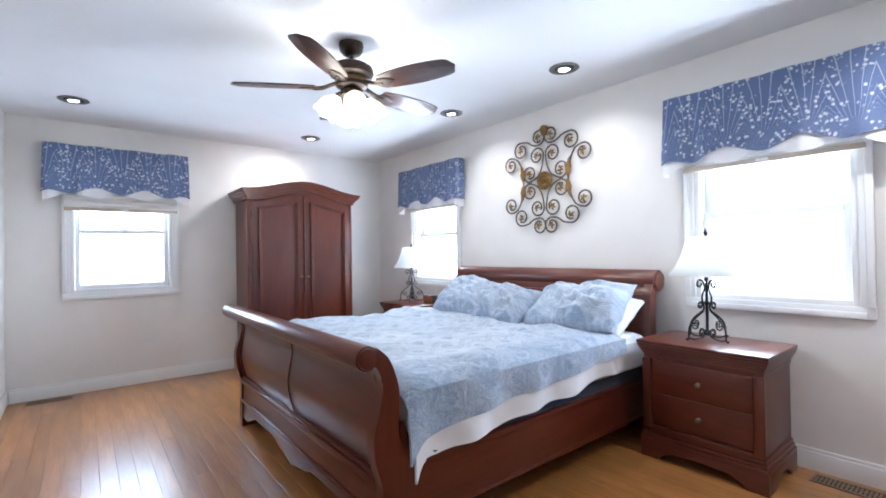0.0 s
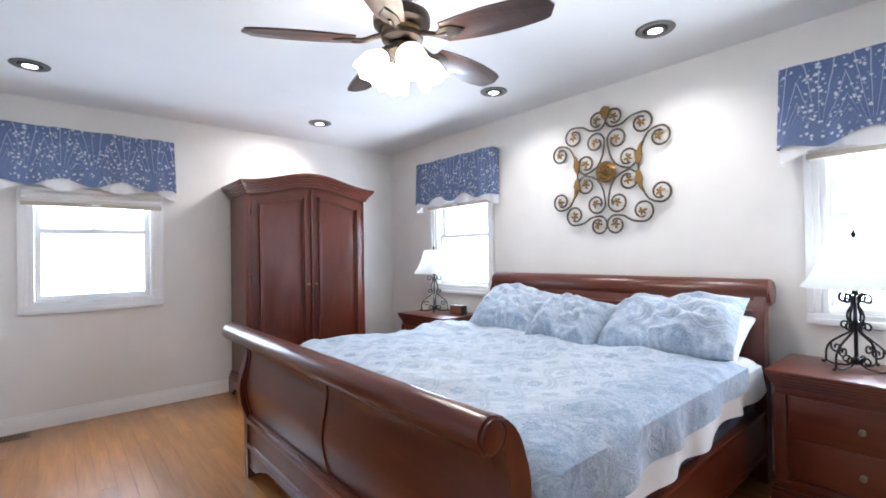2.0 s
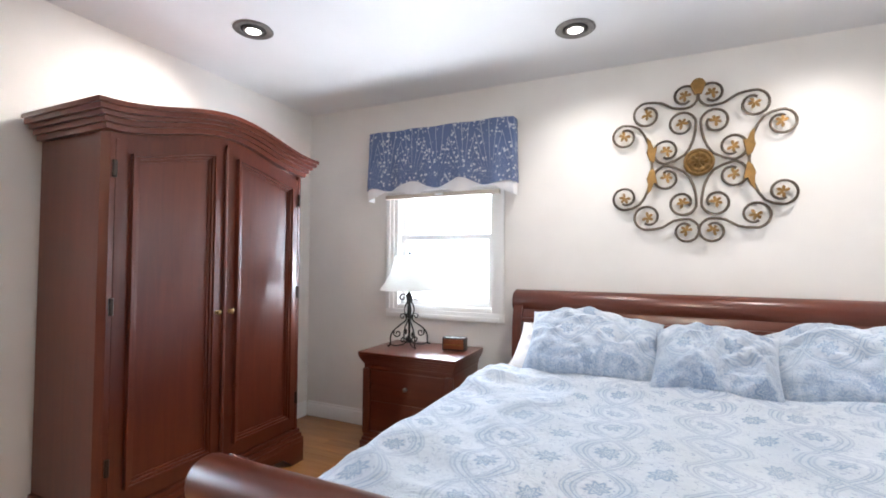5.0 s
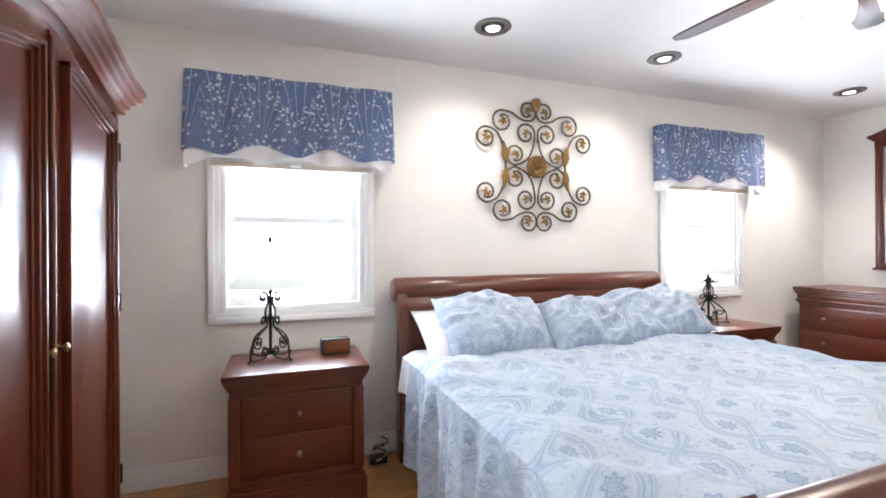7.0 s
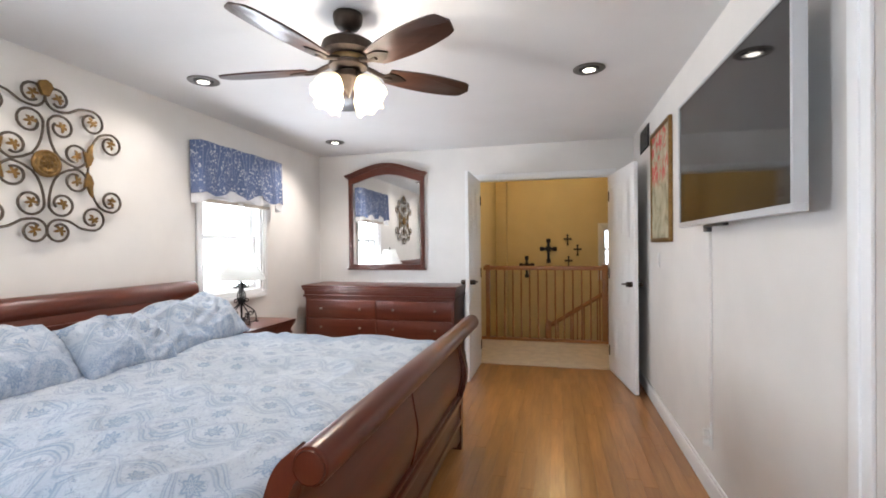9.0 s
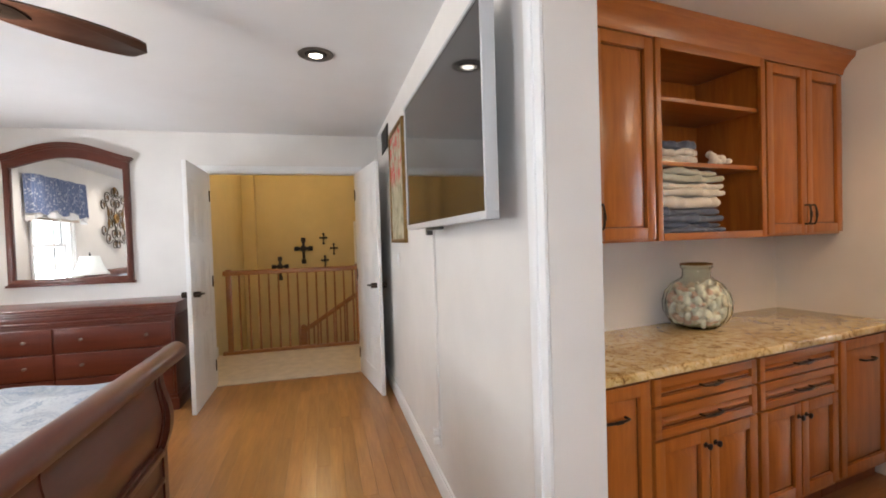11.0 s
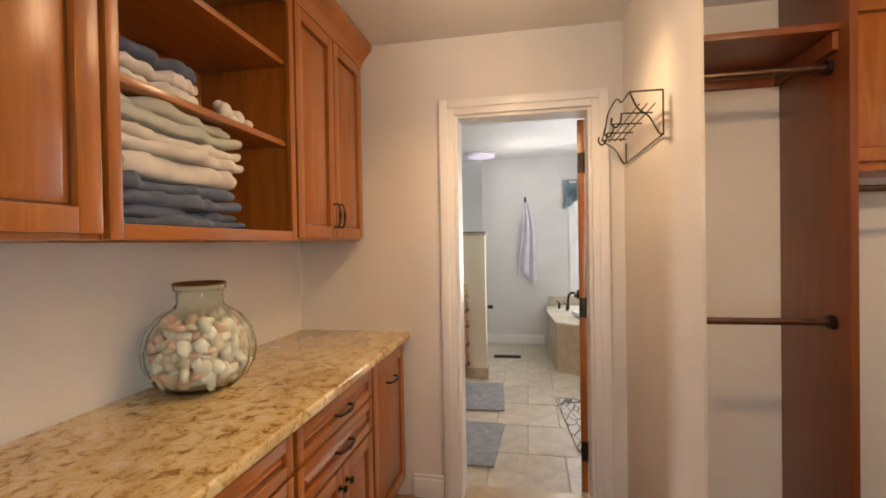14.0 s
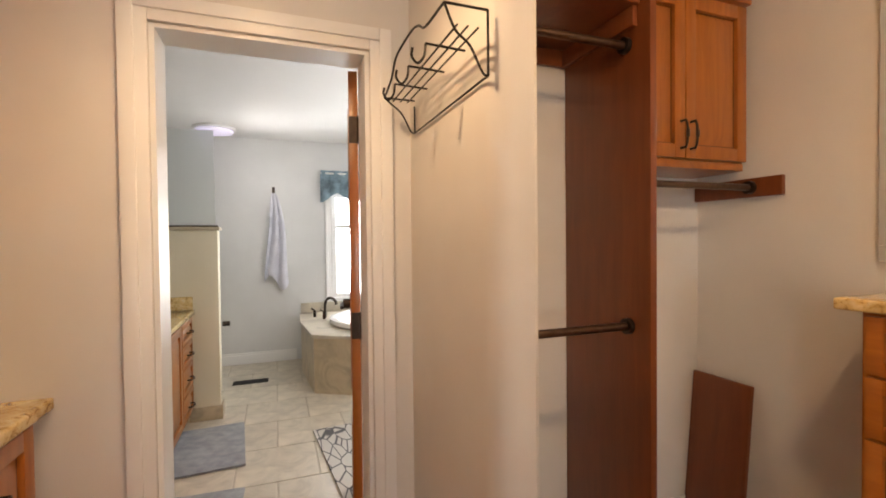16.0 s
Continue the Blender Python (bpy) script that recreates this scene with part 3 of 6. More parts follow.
# hall
structure("floor_hall", boxed(-1.6, 3.4, -0.02, SY - 0.002, -0.14, 0.006), M["carpet"], "beige carpeted landing")
wall("wall_hall_far", "y", -2.42, -2.30, -1.6, 3.4, -2.6, 3.0, M["hall"], [(-0.15, 0.62, 0.75, 1.66)], "yellow hall wall with a small window")
wall("wall_hall_east", "x", 2.52, 2.64, -2.30, SY - 0.12, -2.6, 3.0, M["hall"], (), "yellow hall wall")
wall("wall_hall_west", "x", -1.6, -1.48, -2.30, SY - 0.12, -2.6, 3.0, M["hall"], (), "yellow hall wall")
structure("ceiling_hall", boxed(-1.6, 3.4, -2.42, SY - 0.12, 3.0, 3.1), M["hall"], "yellow hall ceiling")
structure("floor_stairwell", boxed(-1.6, 3.4, -2.42, -0.02, -2.7, -2.6), M["carpet"], "beige carpet below the landing")
structure("wall_stairwell", boxed(-1.48, 2.52, -0.10, -0.02, -2.6, -0.14), M["cream"], "cream wall of the stairwell")
structure("wall_hall_north_upper", boxed(-1.6, WX - 0.16, SY - 0.12, SY, 0, 3.0), M["hall"], "yellow hall wall")
structure("wall_hall_header", boxed(WX - 0.16, 3.4, SY - 0.13, SY - 0.12, 2.44, 3.0), M["hall"], "yellow hall wall")

# ---- trim, windows and doors ----


def baseboard(x0, x1, y0, y1):
    bm = bmesh.new()
    k = 0.004
    box(bm, x0, x1, y0, y1, 0.0, 0.098, 0.003)
    if x1 - x0 > y1 - y0:
        box(bm, x0, x1, y0 + (k if y0 > 3 else 0), y1 - (0 if y0 > 3 else k), 0.0985, 0.118, 0.004)
    else:
        box(bm, x0 + (k if x0 > 3 else 0), x1 - (0 if x0 > 3 else k), y0, y1, 0.0985, 0.118, 0.004)
    return structure("baseboard", bm, M["trim"], "white painted baseboard")


baseboard(EX - 0.016, EX - 0.001, SY + 0.02, NY - 0.02)
baseboard(WX + 0.02, EX - 0.02, NY - 0.016, NY - 0.001)
baseboard(WX + 0.001, WX + 0.016, SY + 0.02, 4.87)
baseboard(WX + 0.001, WX + 0.016, 6.66, NY - 0.02)
baseboard(2.38, EX - 0.02, SY + 0.001, SY + 0.016)
baseboard(2.505, 2.519, 0.0, SY - 0.13)


def casing(name, axis, f, a0, a1, z0, z1, w, d, sill=False, top=None):
    """A moulded frame round an opening on the wall face f, standing d proud (d may be negative)."""
    bm = bmesh.new()
    lo, hi = sorted((f + math.copysign(0.001, d), f + d))
    lo2, hi2 = sorted((f + math.copysign(0.001, d), f + d * 0.62))
    strips = [(a0 - w, a0, z0, z1 + w), (a1, a1 + w, z0, z1 + w), (a0, a1, z1, z1 + w)]
    if sill:
        strips.append((a0 - w, a1 + w, z0 - w, z0))
    for p, q, r, s in strips:
        box(bm, *((lo2, hi2, p, q, r, s) if axis == "x" else (p, q, lo2, hi2, r, s)), 0.003)
    k = w * 0.55
    outer = [(a0 - w, a0 - w + k, z0, z1 + w), (a1 + w - k, a1 + w, z0, z1 + w), (a0 - w + k, a1 + w - k, z1 + w - k, z1 + w)]
    if sill:
        outer.append((a0 - w + k, a1 + w - k, z0 - w, z0 - w + k))
    for p, q, r, s in outer:
        box(bm, *((lo, hi, p, q, r, s) if axis == "x" else (p, q, lo, hi, r, s)), 0.004)
    return structure(name, bm, M["trim"], "white painted moulded casing")


def window(name, axis, f, sign, a0, a1, z0, z1, mid):
    """A double-hung window in a wall whose room face is f; sign points outwards."""
    root = thing(name, Matrix(), "white double-hung window, bright with daylight", "window")
    tagged(root, kind="structure")
    def b(bm, p, q, d0, d1, r, s, bev=0.003):
        lo, hi = sorted((f + sign * d0, f + sign * d1))
        return box(bm, *((lo, hi, p, q, r, s) if axis == "x" else (p, q, lo, hi, r, s)), bev)
    fr = bmesh.new()
    for p, q, r, s in ((a0, a0 + 0.03, z0, z1), (a1 - 0.03, a1, z0, z1), (a0 + 0.03, a1 - 0.03, z1 - 0.03, z1), (a0 + 0.03, a1 - 0.03, z0, z0 + 0.03)):
        b(fr, p, q, 0.0, 0.16, r, s)
    part("window_frame", fr, M["trim"], root)
    for lo, hi, d in ((z0 + 0.031, mid + 0.02, 0.05), (mid - 0.02, z1 - 0.031, 0.09)):
        sash = bmesh.new()
        p0, p1, w = a0 + 0.032, a1 - 0.032, 0.038
        for p, q, r, s in ((p0, p0 + w, lo, hi), (p1 - w, p1, lo, hi), (p0 + w, p1 - w, hi - w, hi), (p0 + w, p1 - w, lo, lo + w)):
            b(sash, p, q, d, d + 0.035, r, s)
        so = part("sash", sash, M["trim"], root)
        pane = b(bmesh.new(), p0 + w - 0.003, p1 - w + 0.003, d + 0.014, d + 0.019, lo + w - 0.003, hi - w + 0.003, 0)
        po = part("pane", pane, M["glass"], so)
        po.visible_shadow = False
    lock = b(bmesh.new(), (a0 + a1) / 2 - 0.025, (a0 + a1) / 2 + 0.025, 0.03, 0.05, mid + 0.02, mid + 0.035)
    part("sash_lock", lock, M["white_plastic"], root)
    return root


window("window_1", "y", NY, 1, *NW, ZL, ZH, 1.46)
window("window_2", "x", EX, 1, *EW2, ZL, ZH, 1.42)
window("window_3", "x", EX, 1, *EW3, ZL, ZH, 1.42)
casing("trim", "y", NY, *NW, ZL, ZH, 0.06, -0.024, True)
casing("trim", "x", EX, *EW2, ZL, ZH, 0.06, -0.024, True)
casing("trim", "x", EX, *EW3, ZL, ZH, 0.06, -0.024, True)


def valance(m, label):
    """A box valance 1.12 wide with a wavy lower edge and soft gathers; local x along the wall, -y into the room."""
    root = thing("window_valance", m, label, "valance", "blue valances")
    w, d = 0.545, 0.09
    L = 2 * w + 2 * d
    def f(u, v):
        s = u * L
        if s < d:
            x, y = -w, -s
        elif s < d + 2 * w:
            x, y = -w + (s - d), -d
        else:
            x, y = w, -d + (s - d - 2 * w)
        q = (x + w) / (2 * w)
        hem = -0.40 + 0.028 * math.cos(q * 6 * math.pi) - 0.05 * abs(2 * q - 1) ** 6
        rip = (0.012 * math.sin(q * 31) + 0.006 * math.sin(q * 57 + 1)) * v
        return (x + (0.012 * v if x >= w else -0.012 * v if x <= -w else 0), y - rip - 0.012 * v, 0.003 * math.sin(q * 23) * (1 - v) + hem * v)
    part("valance_cloth", sheet(bmesh.new(), f, 96, 14, 0.004), M["valance"], root)
    def g(u, v):
        x, y, z = f(u, 0.9)
        q = (x + w) / (2 * w)
        return (x * 0.985, y * 0.93 + 0.004, -0.36 - v * (0.085 + 0.02 * math.cos(q * 6 * math.pi) + 0.03 * abs(2 * q - 1) ** 6))
    part("lining", sheet(bmesh.new(), g, 72, 4, 0.003), M["sheet"], root, "white scalloped lining")
    part("mounting_board", boxed(-w + 0.01, w - 0.01, -d + 0.008, -0.002, -0.03, -0.008), M["trim"], root)
    return root


v0 = valance(pose(1.43, NY - 0.03, 2.215), "blue blossom-print valance with a scalloped white lining")
copy_thing(v0, pose(EX - 0.03, 5.995, 2.183, 0, 0, -90))
copy_thing(v0, pose(EX - 0.03, 2.82, 2.183, 0, 0, -90))


def blind(m, drop):
    root = thing("window_blind", m, "white cellular blind, partly drawn, with a tan bottom rail", "blind", "window blinds")
    bm = bmesh.new()
    n = 8
    front = [(-0.028 - 0.012 * (i % 2), -drop * i / (2 * n)) for i in range(2 * n + 1)]
    back = [(-0.012 + 0.010 * (i % 2), -drop * i / (2 * n)) for i in range(2 * n, -1, -1)]
    prism(bm, front + back, "x", -0.43, 0.43)
    part("shade", bm, M["blind"], root)
    part("bottom_rail", boxed(-0.435, 0.435, -0.046, -0.004, -drop - 0.03, -drop, 0.004), M["blind_rail"], root, "tan bottom rail")
    part("pull_tab", boxed(-0.03, 0.03, -0.052, -0.046, -drop - 0.022, -drop - 0.006, 0.003), M["white_plastic"], root)
    return root


blind(pose(1.455, NY - 0.026, 2.0), 0.33)
b2 = blind(pose(EX - 0.026, 5.995, 2.0, 0, 0, -90), 0.27)
copy_thing(b2, pose(EX - 0.026, 2.835, 2.0, 0, 0, -90))

# west opening and double door trim
casing("trim", "x", WX, 4.97, 6.55, 0.0, 2.10, 0.085, 0.018)
casing("trim", "y", SY, 0.86, 2.28, 0.0, 2.07, 0.055, 0.018)
jb = bmesh.new()
box(jb, 0.861, 0.875, SY - 0.119, SY - 0.001, 0, 2.069), box(jb, 2.265, 2.279, SY - 0.119, SY - 0.001, 0, 2.069), box(jb, 0.875, 2.265, SY - 0.119, SY - 0.001, 2.055, 2.069)
structure("trim", jb, M["trim"], "white door jamb")


def lever(root, x, y, s):
    bm = bmesh.new()
    tube(bm, [(x, y, 0.97), (x, y + s * 0.05, 0.97)], 0.024, 14)
    tube(bm, smooth_line([(x, y + s * 0.05, 0.97), (x - 0.03, y + s * 0.055, 0.972), (x - 0.11, y + s * 0.052, 0.965)], 4), 0.009, 8)
    return bm


def panel_door(name, m, w, h, mat, label, hinges):
    """A six-panel door: hinged at local x = 0, y its thickness."""
    root = thing(name, m, label, "door")
    tagged(root, kind="structure")
    bm = boxed(0, w, -0.017, 0.017, 0.008, h, 0.003)
    rows = [(0.09, 0.30), (0.36, 0.62), (0.68, 0.94)]
    for lo, hi in rows:
        for c0, c1 in ((0.14, 0.46), (0.54, 0.86)):
            for y0, y1 in ((-0.0185, -0.017), (0.017, 0.0185)):
                x0, x1, z0, z1 = c0 * w, c1 * w, lo * h, hi * h
                k = 0.018
                for a in ((x0, x1, z0, z0 + k), (x0, x1, z1 - k, z1), (x0, x0 + k, z0 + k, z1 - k), (x1 - k, x1, z0 + k, z1 - k)):
                    box(bm, a[0], a[1], y0 * 1.25, y1 * 1.25, a[2], a[3], 0.0015)
                box(bm, x0 + 0.045, x1 - 0.045, y0 * 1.2, y1 * 1.2, z0 + 0.045, z1 - 0.045, 0.0015)
    leaf = part("leaf", bm, mat, root)
    for s in (-1, 1):
        part("door_handle", lever(root, w - 0.06, s * 0.018, s), M["bronze"], root, "dark bronze lever handle")
    hg = hinges
    for z in (0.22, h / 2, h - 0.22):
        bh = boxed(-0.004, -0.001, -0.016, 0.016, z - 0.05, z + 0.05)
        tube(bh, [(-0.004, hg * 0.02, z - 0.052), (-0.004, hg * 0.02, z + 0.052)], 0.007, 8)
        part("hinge", bh, M["bronze"], root, "dark bronze hinge")
    return root


panel_door("door_1", pose(2.262, 1.335, 0, 0, 0, 90.5), 0.725, 2.05, M["trim"], "white six-panel door standing open against the dresser end", 1)
panel_door("door_2", pose(0.862, 1.335, 0, 0, 0, 98.5), 0.80, 2.05, M["trim"], "white six-panel door standing open near the wall", -1)

# ---- bedroom furniture ----


def arch(x0, x1, z, rise, n=16):
    """A flat bonnet arch from (x0, z) to (x1, z)."""
    return [(x0 + (x1 - x0) * i / n, z + rise * (0.5 - 0.5 * math.cos(2 * math.pi * i / n)) ** 1.05) for i in range(n + 1)]


def bracket_base(bm, w0, w1, d0, d1, h):
    """Ogee bracket feet and aprons round a plinth; front is -y (d0)."""
    fw = 0.13
    def apron(a, b):
        return [(a, 0), (a + fw * 0.75, 0), (a + fw * 0.85, 0.022), (a + fw, 0.03), (a + fw * 1.3, h * 0.55), ((a + b) / 2, h * 0.6), (b - fw * 1.3, h * 0.55), (b - fw, 0.03), (b - fw * 0.85, 0.022), (b - fw * 0.75, 0), (b, 0), (b, h), (a, h)]
    prism(bm, apron(w0, w1), "y", d0, d0 + 0.022, 0.002)
    for x in (w0, w1 - 0.022):
        prism(bm, [(p, q) for p, q in apron(d0 + 0.022, d1)], "x", x, x + 0.022, 0.002)
    return bm


def moulding(bm, w0, w1, d0, d1, prof):
    """Steps of a moulding round front and sides: prof is (out, z0, z1)."""
    for o, z0, z1 in prof:
        box(bm, w0 - o, w1 + o, d0 - o, d1, z0, z1, min(0.006, (z1 - z0) * 0.4))
    return bm


def knob(c, mat_axis="y", s=-1):
    bm = bmesh.new()
    lathe(bm, [(0.011, 0), (0.012, 0.003), (0.005, 0.006), (0.005, 0.014), (0.012, 0.019), (0.013, 0.025), (0.006, 0.029)], 12)
    rot = Matrix.Rotation(radians(90), 4, "X")
    bmesh.ops.transform(bm, matrix=Matrix.Translation(c) @ rot, verts=bm.verts)
    return bm


def nightstand(m, label):
    root = thing("nightstand", m, label, "nightstand", "nightstands beside the bed")
    w, d, h = 0.315, 0.46, 0.68
    part("body", boxed(-w + 0.02, w - 0.02, -d + 0.02, 0, 0.10, 0.60, 0.003), M["cherry_z"], root)
    for x in (-w + 0.008, w - 0.058):
        part("front_stile", boxed(x, x + 0.05, -d + 0.0, -d + 0.03, 0.17, 0.575, 0.008), M["cherry_z"], root)
    part("frame_rail", boxed(-w + 0.058, w - 0.058, -d + 0.002, -d + 0.03, 0.165, 0.19, 0.006), M["cherry_x"], root)
    for z0, z1 in ((0.195, 0.375), (0.382, 0.565)):
        dr = part("drawer_front", boxed(-w + 0.062, w - 0.062, -d + 0.015, -d + 0.03, z0, z1, 0.004), M["cherry_x"], root)
        part("knob", knob((0, -d + 0.012, (z0 + z1) / 2)), M["pewter"], dr, "small pewter knob")
    part("plinth", moulding(bracket_base(bmesh.new(), -w - 0.005, w + 0.005, -d - 0.005, -0.002, 0.10), -w + 0.01, w - 0.01, -d + 0.01, -0.002, [(0.016, 0.10, 0.125), (0.008, 0.125, 0.145), (0.0, 0.145, 0.165)]), M["cherry_x"], root)
    part("frieze", moulding(bmesh.new(), -w + 0.012, w - 0.012, -d + 0.012, -0.002, [(0.0, 0.575, 0.60), (0.006, 0.60, 0.615), (0.014, 0.615, 0.63), (0.022, 0.63, 0.645), (0.028, 0.645, 0.66)]), M["cherry_x"], root)
    part("top", boxed(-w - 0.018, w + 0.018, -d - 0.018, 0.0, 0.66, h, 0.006), M["cherry_x"], root)
    return root


ns = nightstand(pose(4.20, 6.0, 0, 0, 0, -90), "dark cherry two-drawer nightstand with bracket feet")
copy_thing(ns, pose(4.20, 3.025, 0, 0, 0, -90))


def table_lamp(m, label):
    root = thing("table_lamp", m, label, "lamp", "scrolled iron table lamps")
    part("stem", tube(lathe(bmesh.new(), [(0.006, 0.02), (0.022, 0.03), (0.022, 0.045), (0.008, 0.06), (0.008, 0.2), (0.016, 0.215), (0.008, 0.23), (0.007, 0.34), (0.014, 0.345), (0.014, 0.37), (0.004, 0.38)], 12), [(0, 0, 0.37), (0, 0, 0.60)], 0.003, 6), M["black"], root)
    for k in range(4):
        bm = bmesh.new()
        c, s = math.cos(radians(45 + 90 * k)), math.sin(radians(45 + 90 * k))
        line = [(0.146, 0.010), (0.142, 0.002), (0.132, 0.006), (0.128, 0.03), (0.127, 0.062), (0.108, 0.100), (0.064, 0.136), (0.028, 0.162), (0.021, 0.188), (0.034, 0.232), (0.027, 0.264), (0.014, 0.288)] + coil(0.047, 0.318, 0.030, 190, -420, 14)
        tube(bm, smooth_line([(c * r, s * r, z + 0.006) for r, z in line], 3), 0.0052, 6)
        for lead, spiral in (([(0.130, 0.012), (0.095, 0.001), (0.065, 0.004)], coil(0.042, 0.034, 0.028, 275, -420, 12)),
                             ([(0.112, 0.094)], coil(0.080, 0.082, 0.028, 30, -420, 12)),
                             ([(0.021, 0.186)], coil(0.046, 0.192, 0.024, 200, -420, 12))):
            tube(bm, smooth_line([(c * r, s * r, z + 0.006) for r, z in lead + spiral], 2), 0.0045, 6)
        part("scroll_leg", bm, M["black"], root)
    sh = bmesh.new()
    prof = [(0.20, 0.375), (0.165, 0.42), (0.135, 0.48), (0.112, 0.55), (0.10, 0.60)]
    lathe(sh, prof + [(r - 0.003, z) for r, z in reversed(prof)], 32)
    part("shade", sh, M["lampshade"], root, "white bell-shaped linen shade")
    part("finial", lathe(bmesh.new(), [(0.003, 0.60), (0.009, 0.61), (0.011, 0.622), (0.004, 0.64), (0.001, 0.65)], 10), M["black"], root)
    return root


lm = table_lamp(pose(4.02, 6.13, 0.68), "black scrolled iron table lamp with a white shade on the nightstand")
copy_thing(lm, pose(4.0, 3.07, 0.68, 0, 0, 20))

clock = thing("alarm_clock", pose(4.03, 5.80, 0.68, 0, 0, -84), "small dark wooden clock radio on the nightstand", "clock")
part("body", boxed(-0.075, 0.075, -0.035, 0.035, 0, 0.085, 0.006), M["plastic"], clock)
part("face", boxed(-0.066, 0.066, -0.038, -0.0352, 0.012, 0.074, 0.001), M["panel"], clock, "brown clock face")
part("trim_strip", boxed(-0.06, 0.06, -0.0395, -0.0382, 0.036, 0.041, 0.0005), M["gold"], clock)

# armoire
ar = thing("armoire", pose(3.0, NY - 0.02, 0), "tall cherry armoire with a bonnet top and two panelled doors", "armoire")
AW, AD = 0.575, 0.53
sb = bmesh.new()
prism(sb, [(-AW + 0.02, 0.12), (AW - 0.02, 0.12)] + arch(-AW + 0.02, AW - 0.02, 1.78, 0.11)[::-1], "y", -AD + 0.03, 0)
part("body", sb, M["cherry_z"], ar)
for s in (-1, 1):
    x = s * (AW - 0.035)
    part("corner_post", prism(bmesh.new(), [(x - 0.008, -AD + 0.05), (x - 0.008, -AD + 0.012), (x + s * 0.012, -AD + 0.012), (x + s * 0.034, -AD + 0.04), (x + s * 0.034, -AD + 0.05)] if s > 0 else [(x + 0.008, -AD + 0.05), (x + 0.008, -AD + 0.012), (x - 0.012, -AD + 0.012), (x - 0.034, -AD + 0.04), (x - 0.034, -AD + 0.05)], "z", 0.20, 1.77), M["cherry_z"], ar)
part("plinth", moulding(bracket_base(bmesh.new(), -AW - 0.012, AW + 0.012, -AD - 0.012, -0.005, 0.12), -AW + 0.008, AW - 0.008, -AD + 0.008, -0.005, [(0.02, 0.12, 0.15), (0.012, 0.15, 0.175), (0.004, 0.175, 0.20)]), M["cherry_x"], ar)
for o, z, t in ((0.005, 1.775, 0.03), (0.018, 1.80, 0.025), (0.035, 1.822, 0.022), (0.052, 1.84, 0.024), (0.062, 1.862, 0.02)):
    up = arch(-AW - o, AW + o, z + t, 0.105, 24)
    dn = arch(-AW - o, AW + o, z, 0.105, 24)
    part("crown_moulding", prism(bmesh.new(), dn + up[::-1], "y", -AD - o, -0.005, 0.003), M["cherry_x"], ar)
for s in (-1, 1):
    a, b = (-AW + 0.045, -0.008) if s < 0 else (0.008, AW - 0.045)
    top = [p for p in arch(-AW, AW, 1.745, 0.10, 48) if a + 0.004 < p[0] < b - 0.004]
    zt = lambda q: 1.745 + 0.10 * (0.5 - 0.5 * math.cos(2 * math.pi * (q + AW) / (2 * AW))) ** 1.05
    outline = [(a, 0.215), (b, 0.215), (b, zt(b))] + top[::-1] + [(a, zt(a))]
    dr = part("door", prism(bmesh.new(), outline, "y", -AD + 0.012, -AD + 0.028, 0.003), M["cherry_z"], ar)
    k = 0.058
    fr = bmesh.new()
    for i, kk in ((0, 0.0), (1, 0.013), (2, 0.025)):
        y0, y1 = (-AD - 0.012, -AD - 0.004, -AD + 0.006)[i], -AD + 0.0125
        a2, b2, w = a + k + kk, b - k - kk, 0.0122
        box(fr, a2, a2 + w, y0, y1, 0.285 + kk, zt(a2) - k - kk, 0.003)
        box(fr, b2 - w, b2, y0, y1, 0.285 + kk, zt(b2) - k - kk, 0.003)
        box(fr, a2 + w, b2 - w, y0, y1, 0.285 + kk, 0.285 + kk + w, 0.003)
        xs = [a2 + (b2 - a2) * j / 14 for j in range(15)]
        prism(fr, [(q, zt(q) - k - kk - w) for q in xs] + [(q, zt(q) - k - kk) for q in reversed(xs)], "y", y0, y1)
    part("panel_moulding", fr, M["cherry_z"], dr)
    part("knob", knob((b - 0.03 if s < 0 else a + 0.03, -AD + 0.012, 0.98)), M["brass"], dr, "small brass pull")
    for z in (0.4, 1.05, 1.62):
        hx = a - 0.006 if s < 0 else b + 0.006
        part("hinge", rod((hx, -AD + 0.008, z - 0.035), (hx, -AD + 0.008, z + 0.035), 0.009, 10), M["bronze"], dr, "dark barrel hinge")
    if s > 0:
        part("astragal", rod((0, -AD + 0.006, 0.22), (0, -AD + 0.006, zt(0) - 0.02), 0.009, 12), M["cherry_z"], dr)
# bed
bed = thing("sleigh_bed", pose(0, 0, 0), "cherry sleigh bed with scrolled headboard and footboard", "bed")
BY0, BY1, FX = 3.435, 5.43, 2.03


def sleigh_profile(pts, thick):
    mid = smooth_line([(p[0], p[1], 0) for p in pts], 5)
    L, R = [], []
    for i, p in enumerate(mid):
        d = (mid[min(i + 1, len(mid) - 1)] - mid[max(i - 1, 0)]).normalized()
        n = Vector((-d.y, d.x, 0))
        t = thick(i / (len(mid) - 1))
        L.append((p.x + n.x * t, p.y + n.y * t))
        R.append((p.x - n.x * t, p.y - n.y * t))
    return L + R[::-1]


